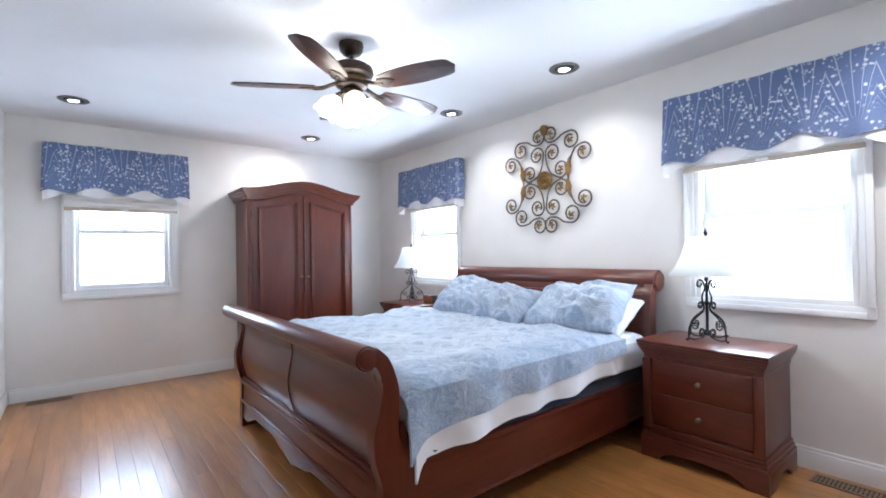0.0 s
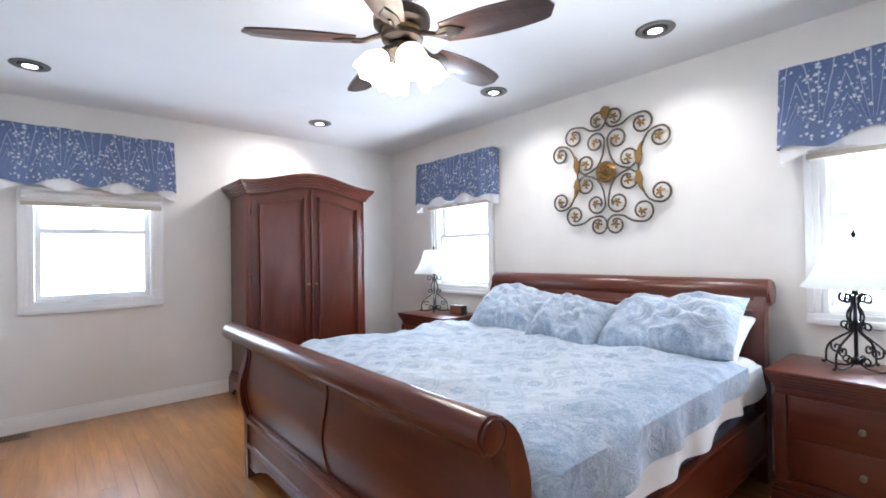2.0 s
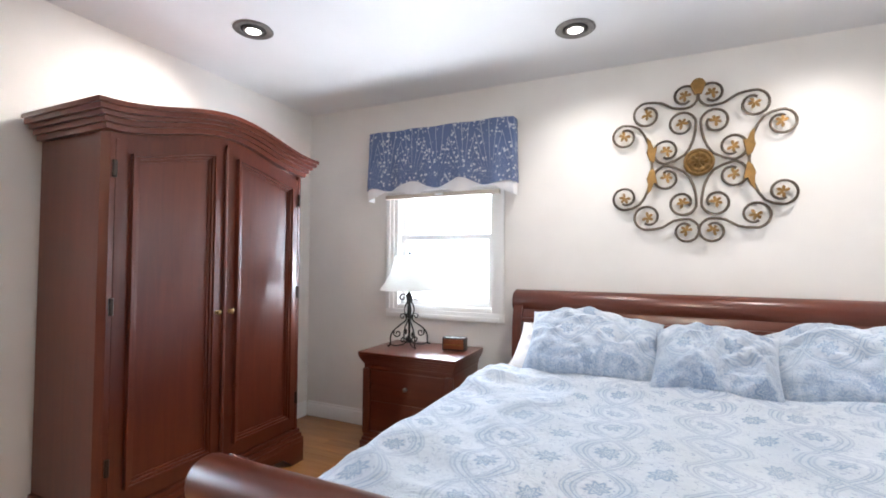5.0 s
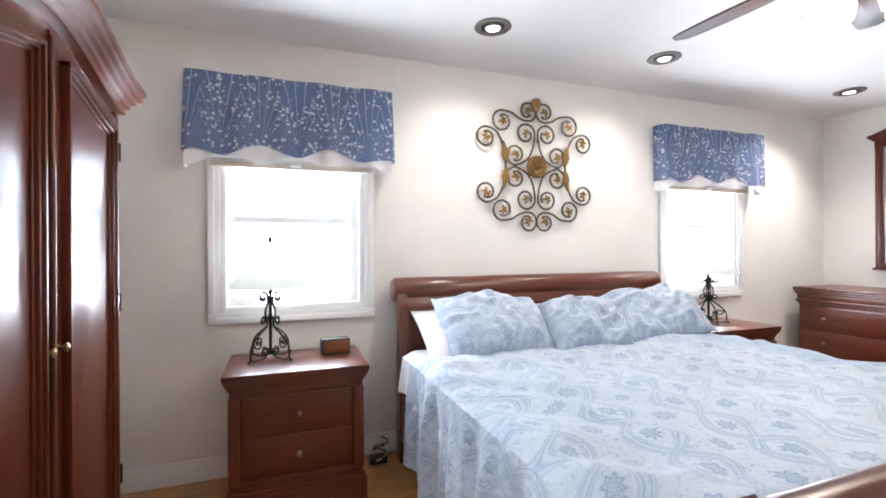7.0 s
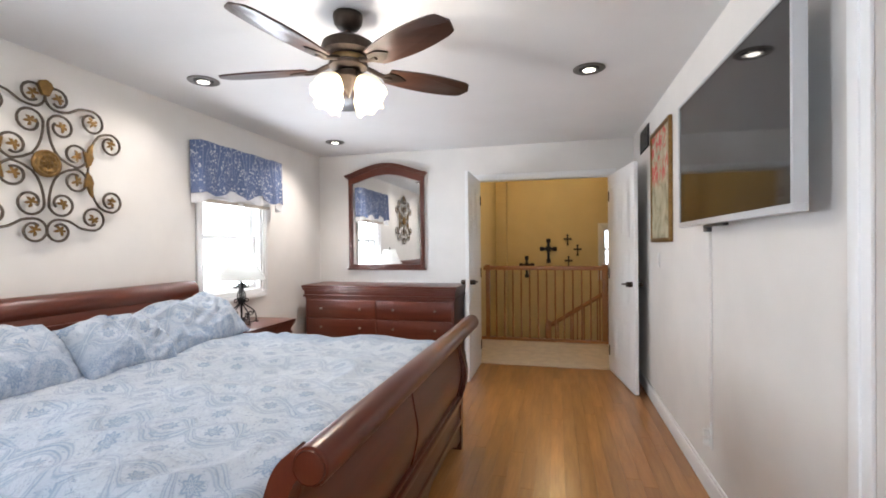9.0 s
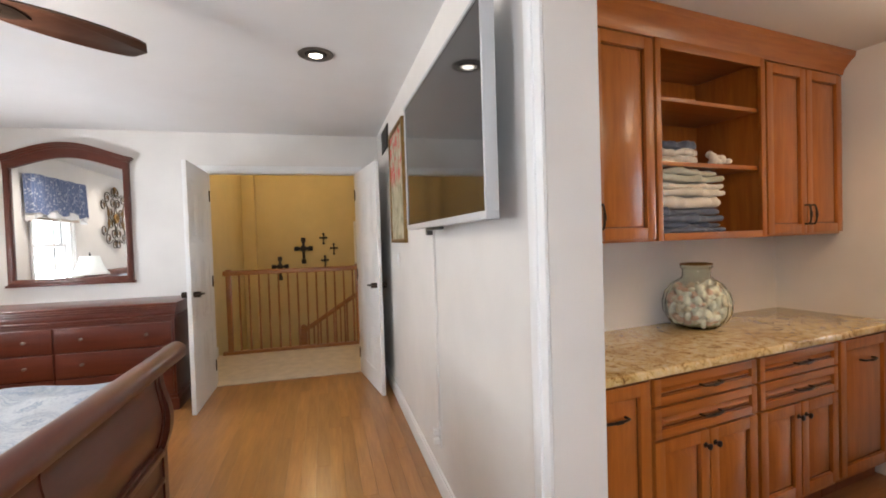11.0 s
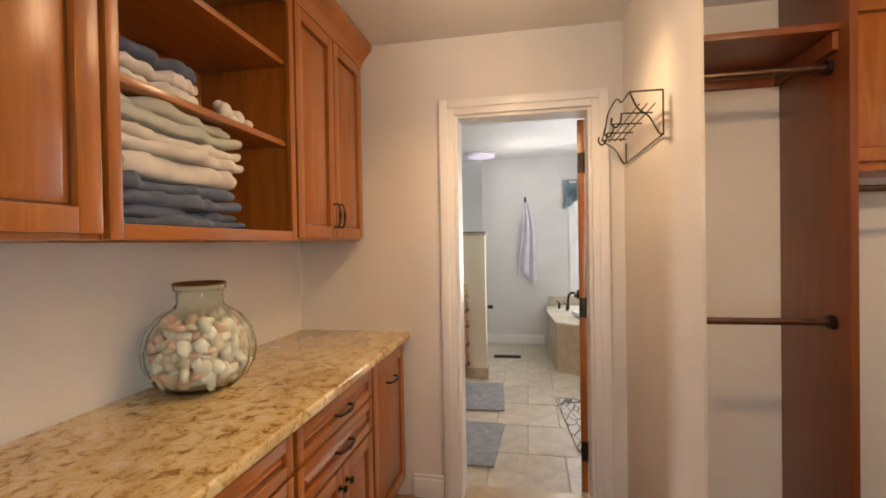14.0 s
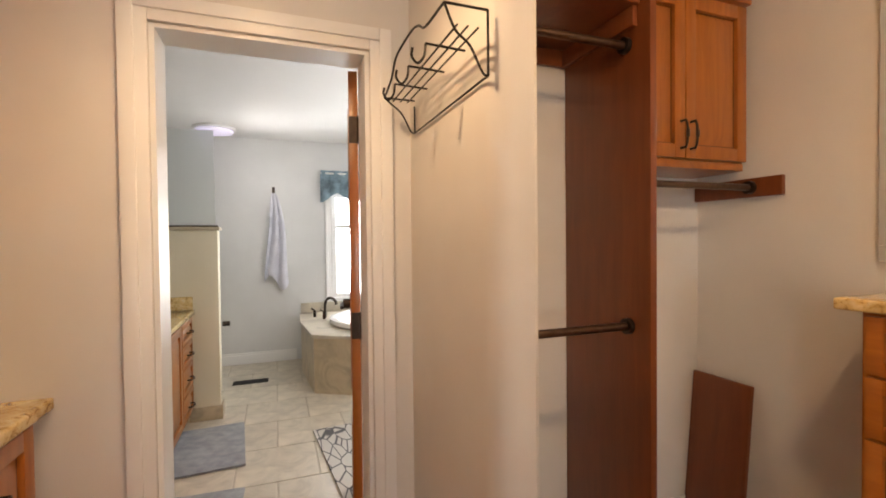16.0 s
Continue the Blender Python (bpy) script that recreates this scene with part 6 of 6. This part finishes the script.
cr = thing("closet_rod", pose(0, 0, 0), "dark hanging rod held by a mahogany cleat", "closet rod")
part("cleat", boxed(NB + 0.003, -1.32, CN - 0.022, CN - 0.002, 1.44, 1.515, 0.003), M["panel"], cr)
part("hanging_rod", rod((-1.44, PY + 0.026, 1.478), (-1.44, CN - 0.022, 1.478), 0.0135, 16), M["rodmetal"], cr)
part("rod_flange", rod((-1.44, CN - 0.04, 1.478), (-1.44, CN - 0.0225, 1.478), 0.026, 18), M["bronze"], cr)
lp = boxed(-0.133, 0.133, -0.009, 0.009, 0, 0.68, 0.002)
lpo = tagged(link("loose_board", lp, M["panel"]), "loose mahogany shelf board leaning in the corner", "board")
lpo.matrix_basis = ROT @ pose(-1.56, CN - 0.088, 0.0025, -5.5, 0, 0)
hk = thing("wall_hook", pose(NB + 0.002, 6.25, 1.36), "small white wall hook", "hook")
part("hook", tube(bmesh.new(), smooth_line([(0, 0, 0.04), (0.02, 0, 0.0), (0.04, 0, -0.03), (0.06, 0, 0.0)], 4), 0.006, 8), M["white_plastic"], hk)

vc = thing("tall_drawer_cabinet", pose(0, 0, 0), "maple drawer cabinet with a granite top", "cabinet")
part("body", boxed(-0.93, -0.08, 6.46, CN - 0.018, 0.0, 1.075, 0.002), M["maple_z"], vc)
part("granite_top", boxed(-0.98, -0.06, 6.42, CN - 0.002, 1.076, 1.11, 0.008, 3), M["granite"], vc, "gold-flecked granite top")
for z0, z1 in ((0.91, 1.065), (0.74, 0.90), (0.08, 0.73)):
    bm = raised_front(0, 0.40, z0, z1, 0, 0.02, 0.04)
    bm2 = raised_front(0.415, 0.82, z0, z1, 0, 0.02, 0.04)
    for b_ in (bm, bm2):
        bmesh.ops.transform(b_, matrix=pose(-0.095, 6.459, 0, 0, 0, 180), verts=b_.verts)
        part("drawer_front", b_, M["maple_x"], vc)
m2 = thing("framed_mirror", pose(0, 0, 0), "wall mirror in a thin silver frame", "mirror")
part("mirror_glass", boxed(-0.99, -0.04, CN - 0.014, CN - 0.006, 1.25, 2.12), M["mirror"], m2)
fm = bmesh.new()
for a in ((-1.03, 0.0, 1.20, 1.25), (-1.03, 0.0, 2.12, 2.16), (-1.03, -0.99, 1.25, 2.12), (-0.04, 0.0, 1.25, 2.12)):
    box(fm, a[0], a[1], CN - 0.026, CN - 0.002, a[2], a[3], 0.005)
part("frame", fm, M["silver"], m2)

tl = thing("track_light", pose(-1.09, 4.87, HC), "ceiling spot fixture with a lit white glass shade", "ceiling light")
part("bar", boxed(-0.02, 0.02, -0.05, 0.17, -0.03, -0.001, 0.004), M["chrome"], tl)
bm = lathe(bmesh.new(), [(0.018, 0), (0.028, -0.02), (0.042, -0.06), (0.048, -0.095), (0.032, -0.112), (0.002, -0.12)], 24)
bmesh.ops.transform(bm, matrix=pose(0, 0.0, -0.045, -38, 0, 0), verts=bm.verts)
so = part("glass_shade", bm, M["bulb"], tl, "lit white glass shade")
so.visible_shadow = False
part("stem", rod((0, 0.0, -0.03), (0, -0.005, -0.055), 0.008), M["chrome"], tl)
part("knuckle", rod((0, 0.10, -0.03), (0, 0.10, -0.06), 0.014), M["chrome"], tl)

# ---- bathroom ----
pw = thing("half_wall", pose(0, 0, 0), "cream half wall with a wood cap and stone foot", "half wall")
part("wall_body", boxed(-3.92, -3.80, 2.72, 4.56, 0.0, 1.37, 0.004), M["cream"], pw)
part("cap", boxed(-3.935, -3.785, 2.72, 4.575, 1.371, 1.395, 0.004), M["tubtile"], pw)
part("foot", boxed(-3.80, -3.785, 4.36, 4.57, 0.001, 0.10, 0.002), M["tubtile"], pw)
part("foot", boxed(-3.935, -3.785, 4.5605, 4.575, 0.001, 0.10, 0.002), M["tubtile"], pw)
gp = thing("shower_glass", pose(0, 0, 0), "textured glass panel standing on the half wall", "glass panel")
go = part("pane", boxed(-3.865, -3.857, 2.75, 4.54, 1.40, 2.10), M["frost"], gp)
part("frame", boxed(-3.875, -3.847, 2.75, 4.56, 1.396, 1.408), M["bronze"], gp)
vy = thing("bath_vanity", pose(0, 0, 0), "maple bathroom vanity with a granite top", "vanity")
part("body", boxed(-3.78, -2.35, 3.80, 4.375, 0.08, 0.77, 0.003), M["maple_z"], vy)
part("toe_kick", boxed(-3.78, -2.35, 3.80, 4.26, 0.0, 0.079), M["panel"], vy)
part("granite_top", boxed(-3.798, -2.33, 3.78, 4.405, 0.771, 0.805, 0.006), M["granite"], vy, "gold-flecked granite top")
part("backsplash", boxed(-3.798, -3.778, 3.78, 4.395, 0.806, 0.90, 0.003), M["granite"], vy)
for i, (z0, z1) in enumerate(((0.62, 0.755), (0.47, 0.61), (0.29, 0.46), (0.11, 0.28))):
    f_ = part("drawer_front", raised_front(-3.76, -3.40, z0, z1, 4.376, 0.018, 0.03), M["maple_x"], vy)
    part("handle", bow_pull((-3.58, 4.394, (z0 + z1) / 2), 0.09, False), M["bronze"], f_, "dark bronze bow handle")
for a, b in ((-3.38, -2.88), (-2.86, -2.37)):
    part("door", raised_front(a, b, 0.11, 0.755, 4.376, 0.018, 0.05), M["maple_z"], vy)
tt = thing("corner_tub", pose(0, 0, 0), "white corner bathtub in a tan tiled surround", "bathtub")
TP = [(-5.335, 5.20), (-4.85, 5.18), (-4.10, 5.24), (-3.55, 6.2), (-3.55, 7.19), (-5.335, 7.19)]
part("tiled_surround", prism(bmesh.new(), TP, "z", 0.0, 0.47), M["tubtile"], tt, "tan stone tiles")
part("deck", prism(bmesh.new(), [(x - 0.01 if x < -5 else x + 0.02, y - 0.015) for x, y in TP[1:5]] + [(-3.53, 7.19), (-5.335, 7.19), (-5.335, 5.185)], "z", 0.471, 0.50, 0.004), M["tile"], tt)
part("basin_rim", lathe(bmesh.new(), [(0.60, 0.0), (0.62, 0.02), (0.62, 0.055), (0.59, 0.065), (0.53, 0.06), (0.50, 0.03), (0.44, 0.012), (0.001, 0.01)], 40, (-4.50, 6.1, 0.501), (1.0, 1.1)), M["porcelain"], tt, "white tub basin")
part("splash_tiles", boxed(-5.338, -5.315, 5.20, 7.18, 0.502, 0.61, 0.002), M["tile"], tt)
fc = thing("tub_faucet", pose(-4.95, 5.42, 0.501), "dark bronze arched tub faucet with two levers", "faucet")
part("spout", tube(bmesh.new(), smooth_line([(0, 0, 0), (0, 0, 0.12), (0.02, 0.015, 0.18), (0.07, 0.05, 0.205), (0.12, 0.09, 0.18), (0.13, 0.10, 0.14)], 6), 0.014, 10), M["bronze"], fc)
for dx, dy in ((-0.05, -0.10), (0.10, -0.02)):
    part("lever", tube(tube(bmesh.new(), [(dx, dy, 0), (dx, dy, 0.07)], 0.014, 10), [(dx, dy, 0.07), (dx - 0.05, dy - 0.03, 0.085)], 0.007, 8), M["bronze"], fc)


def rug(m, w, d, mat, label):
    bm = sheet(bmesh.new(), lambda u, v: ((u - 0.5) * w, (v - 0.5) * d, 0.016 + 0.003 * noise.noise(Vector((u * 9, v * 9, w)))), 24, 18, 0.012)
    ob = link("bath_mat", bm, mat)
    ob.matrix_basis = ROT @ m
    return tagged(ob, label, "rug", "bathroom rugs")


rug(pose(-3.28, 4.54, 0, 0, 0, 4), 0.66, 0.42, M["rug"], "grey plush bath mat beside the vanity")
rug(pose(-2.40, 4.56, 0, 0, 0, -3), 0.62, 0.42, M["rug"], "second grey plush bath mat near the door")
rug(pose(-2.85, 5.52, 0, 0, 0, 5), 0.95, 0.62, M["branch_rug"], "cream rug with dark branching lines")
rb = thing("hanging_towel", pose(-5.335, 4.94, 0), "pale lilac towel hanging from a dark hook", "towel")
def twl(u, v):
    q = 2 * u - 1
    w = 0.02 + 0.10 * v ** 0.6
    return (0.03 + 0.03 * v + 0.022 * math.cos(q * 7 + 2 * v) * min(1, v * 3), q * w + 0.015 * math.sin(v * 5) + 0.03 * v, 1.80 - v * (0.95 + 0.08 * math.sin(q * 3)))
part("cloth", sheet(bmesh.new(), twl, 30, 30, 0.008), M["robe"], rb)
hks = thing("robe_hook", pose(-5.339, 4.94, 1.80), "dark metal robe hook on the bathroom wall", "hook")
part("plate", boxed(0, 0.008, -0.015, 0.015, -0.01, 0.07, 0.003), M["bronze"], hks)
part("prong", tube(bmesh.new(), smooth_line([(0.008, 0, 0.03), (0.03, 0, 0.015), (0.045, 0, 0.03), (0.045, 0, 0.05)], 4), 0.006, 8), M["bronze"], hks)
dk = thing("paper_holder", pose(-3.86, 4.576, 0.68), "dark metal roll holder on the half wall", "holder")
part("post", tube(bmesh.new(), [(0, 0, 0), (0, 0.05, 0)], 0.018, 12), M["bronze"], dk)
window("window_4", "x", -5.34, -1, 5.53, 6.6, 0.62, 1.85, 1.45)
casing("trim", "x", -5.34, 5.53, 6.6, 0.62, 1.85, 0.06, 0.02, True)
def bval(u, v):
    y = 5.42 + 1.28 * u
    return (-5.34 + 0.07 + 0.018 * math.sin(u * 60) * (0.4 + v), y, 2.06 - v * (0.30 + 0.05 * math.cos(u * 22)))
bv = thing("bath_valance", pose(0, 0, 0), "gathered teal print valance over the bathroom window", "valance")
part("valance_cloth", sheet(bmesh.new(), bval, 120, 10, 0.004), M["bath_valance"], bv)
part("curtain_rod", rod((-5.27, 5.42, 2.03), (-5.27, 6.72, 2.03), 0.01), M["trim"], bv)
dl = thing("ceiling_disc", pose(-5.0, 4.42, 2.38), "round ceiling light with a cool violet glow", "ceiling light")
part("base", lathe(bmesh.new(), [(0.19, -0.001), (0.19, -0.02), (0.17, -0.025), (0.001, -0.026)], 36), M["trim"], dl)
part("diffuser", lathe(bmesh.new(), [(0.165, -0.027), (0.16, -0.04), (0.10, -0.05), (0.001, -0.052)], 36), M["disc"], dl, "lit diffuser")

ZONE[0] = Matrix()

# ---- hall ----
rlg = thing("stair_railing", pose(0, 0, 0), "oak landing railing with turned square balusters", "railing")
part("handrail", prism(bmesh.new(), [(-0.03, 0.985), (0.03, 0.985), (0.034, 1.005), (0.026, 1.035), (0.0, 1.045), (-0.026, 1.035), (-0.034, 1.005)], "x", 0.0, 2.42, 0.003), M["oak"], rlg)
part("base_rail", boxed(0.0, 2.45, -0.035, 0.035, 0.007, 0.045, 0.004), M["oak"], rlg)
for x in (2.36, 0.80):
    nb = boxed(x - 0.03, x + 0.03, -0.03, 0.03, 0.046, 1.06, 0.006)
    lathe(nb, [(0.028, 1.06), (0.03, 1.07), (0.022, 1.08), (0.03, 1.10), (0.018, 1.125), (0.002, 1.13)], 14)
    part("newel_post", nb, M["oak"], rlg)
b0 = None
for i in range(16):
    x = 2.24 - 0.115 * i
    if abs(x - 0.80) < 0.05:
        continue
    if b0 is None:
        bm = boxed(-0.013, 0.013, -0.013, 0.013, 0.046, 0.30, 0.003)
        lathe(bm, [(0.013, 0.30), (0.016, 0.31), (0.010, 0.33), (0.013, 0.5), (0.011, 0.80), (0.015, 0.82), (0.011, 0.84), (0.011, 0.985)], 8)
        b0 = o = part("baluster", bm, M["oak"], rlg)
    else:
        o = new("baluster", b0.data)
        o.parent = rlg
    o.matrix_basis = pose(x, 0, 0)
lower = thing("lower_stair_rail", pose(0, 0, 0), "oak handrail running down the stairwell", "railing")
part("handrail", tube(bmesh.new(), [(0.72, -1.1, 0.55), (1.55, -1.1, 0.02)], 0.035, 10), M["oak"], lower)
lp2 = boxed(1.50, 1.60, -1.15, -1.05, -2.599, 0.04, 0.008)
lathe(lp2, [(0.05, 0.04), (0.055, 0.06), (0.04, 0.075), (0.05, 0.10), (0.002, 0.13)], 14, (1.55, -1.1, 0))
part("newel_post", lp2, M["oak"], lower)
for i in range(7):
    x = 0.80 + 0.1 * i
    part("baluster", boxed(x - 0.013, x + 0.013, -1.113, -1.087, -2.599, 0.5 - (x - 0.8) * 0.64, 0.003), M["oak"], lower)
hc = thing("hall_cabinet", pose(0, 0, 0), "tall oak cabinet end standing past the railing", "cabinet")
part("body", boxed(0.25, 0.76, -0.55, -0.12, -2.599, 1.02, 0.005), M["oak"], hc)
part("top", boxed(0.23, 0.78, -0.57, -0.11, 1.021, 1.05, 0.006), M["oak"], hc)
part("wall_column", boxed(2.32, 2.519, -2.29, -2.12, -2.599, 2.999, 0.01), M["hall"], tagged(new("hall_column"), "yellow wall pilaster in the hall", "pilaster"))


def cross(x, z, h, label):
    root = thing("wall_cross", pose(x, -2.288, z), label, "cross", "crosses on the hall wall")
    w, t = h * 0.62, h * 0.062
    bm = boxed(-t, t, -0.006, 0.012, -h * 0.6, h * 0.4, 0.003)
    box(bm, -w / 2, w / 2, -0.005, 0.011, -t, t, 0.003)
    for px, pz in ((0, h * 0.4), (0, -h * 0.6), (w / 2, 0), (-w / 2, 0)):
        box(bm, px - t * 1.7, px + t * 1.7, -0.004, 0.010, pz - t * 1.7, pz + t * 1.7, t * 0.8)
    box(bm, -t * 2, t * 2, -0.007, 0.016, -t * 2, t * 2, t)
    part("cross_body", bm, M["black"], root)
    return root


cross(1.56, 1.26, 0.38, "large dark iron cross on the yellow wall")
for x, z in ((1.215, 1.44), (1.04, 1.25), (1.20, 1.04)):
    cross(x, z, 0.17, "small dark iron cross on the yellow wall")
cross(1.96, 0.96, 0.34, "dark iron cross low on the yellow wall")
window("window_5", "y", -2.30, -1, -0.15, 0.62, 0.75, 1.66, 1.25)
casing("trim", "y", -2.30, -0.15, 0.62, 0.75, 1.66, 0.06, 0.02, True)
hl = thing("hall_light", pose(1.78, -1.5, 2.95), "small lit ceiling spot in the hall", "ceiling light")
part("housing", lathe(bmesh.new(), [(0.08, 0.049), (0.08, 0.02), (0.06, 0.0), (0.055, 0.0)], 24), M["trim"], hl)
part("bulb", lathe(bmesh.new(), [(0.05, -0.001), (0.045, -0.012), (0.002, -0.016)], 20), M["bulb"], hl)
area_lamp("window_light_hall", (0.235, -2.46, 1.2), (0.235, 0, 1.2), 0.8, 0.9, 12, DAY)

# ---- floor pieces ----


def planks(parent_name, x0, x1, y0, y1, along, width, length, mat, seed, z=0.0, end=None):
    parent = bpy.data.objects[parent_name]
    rnd = random.Random(seed)
    cache = {}
    a0, a1, b0_, b1 = (y0, y1, x0, x1) if along == "y" else (x0, x1, y0, y1)
    n = round((b1 - b0_) / width)
    w = (b1 - b0_) / n
    for i in range(n):
        if end:
            a1 = end(b0_ + w * i)
        s = a0 - rnd.uniform(0, length * 0.8)
        while s < a1 - 1e-3:
            L = rnd.choice((0.8, 1.0, 1.2)) * length
            p, q = max(s, a0), min(s + L, a1)
            s += L
            if q - p < 0.02:
                continue
            key = round(q - p, 3)
            if key not in cache:
                bm = bmesh.new()
                hw, hl_, b = w / 2 - 0.0003, (q - p) / 2 - 0.0003, 0.0006
                ring = lambda r, l, zz: [bm.verts.new((x, y, zz)) for x, y in (((-r, -l), (r, -l), (r, l), (-r, l)) if along == "y" else ((-l, -r), (l, -r), (l, r), (-l, r)))]
                r0_, r1_, r2_ = ring(hw, hl_, -0.011), ring(hw, hl_, -b), ring(hw - b, hl_ - b, 0)
                for A, B in ((r0_, r1_), (r1_, r2_)):
                    for k in range(4):
                        bm.faces.new((A[k], A[(k + 1) % 4], B[(k + 1) % 4], B[k]))
                bm.faces.new(r2_)
                me = bpy.data.meshes.new("plank")
                bm.to_mesh(me)
                bm.free()
                me.materials.append(mat)
                cache[key] = me
            o = new("plank", cache[key])
            o.parent = parent
            c = b0_ + w * (i + 0.5)
            o.matrix_basis = Matrix.Translation((c, (p + q) / 2, z) if along == "y" else ((p + q) / 2, c, z))


planks("floor", WX - 0.16, EX, SY, NY, "y", 0.082, 1.35, M["plank"], 1)
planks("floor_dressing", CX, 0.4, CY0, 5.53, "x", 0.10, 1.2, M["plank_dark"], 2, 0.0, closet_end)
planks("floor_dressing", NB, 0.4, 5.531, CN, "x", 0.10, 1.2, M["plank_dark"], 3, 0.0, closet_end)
tile_me = {}
for i in range(8):
    for j in range(10):
        x, y = -5.33 + 0.435 * i, 2.75 + 0.44 * j + 0.22 * (i % 2)
        if y + 0.43 > 7.2 or (y > 5.2 and x + 0.43 > CX - 0.15):
            continue
        w = 0.43
        if w not in tile_me:
            bm = boxed(0, w, 0, w, -0.007, 0.0005, 0.0015, 1)
            me = bpy.data.meshes.new("floor_tile")
            bm.to_mesh(me)
            bm.free()
            me.materials.append(M["tile"])
            tile_me[w] = me
        o = new("floor_tile", tile_me[w])
        o.parent = bpy.data.objects["floor_bath"]
        o.location = (x, y, 0)
ZONE[0] = ROT
structure("threshold", boxed(CX - 0.14, CX - 0.0, 4.627, 5.253, -0.008, 0.004, 0.002), M["tubtile"], "tan stone threshold")
ZONE[0] = Matrix()
structure("threshold", boxed(WX - 0.16, WX, 4.97, 6.55, -0.008, -0.0005), M["plank_dark"], "wooden threshold strip")
structure("threshold", boxed(0.86, 2.28, SY - 0.12, SY - 0.001, 0.0, 0.008, 0.002), M["carpet"], "carpet edge at the doorway")
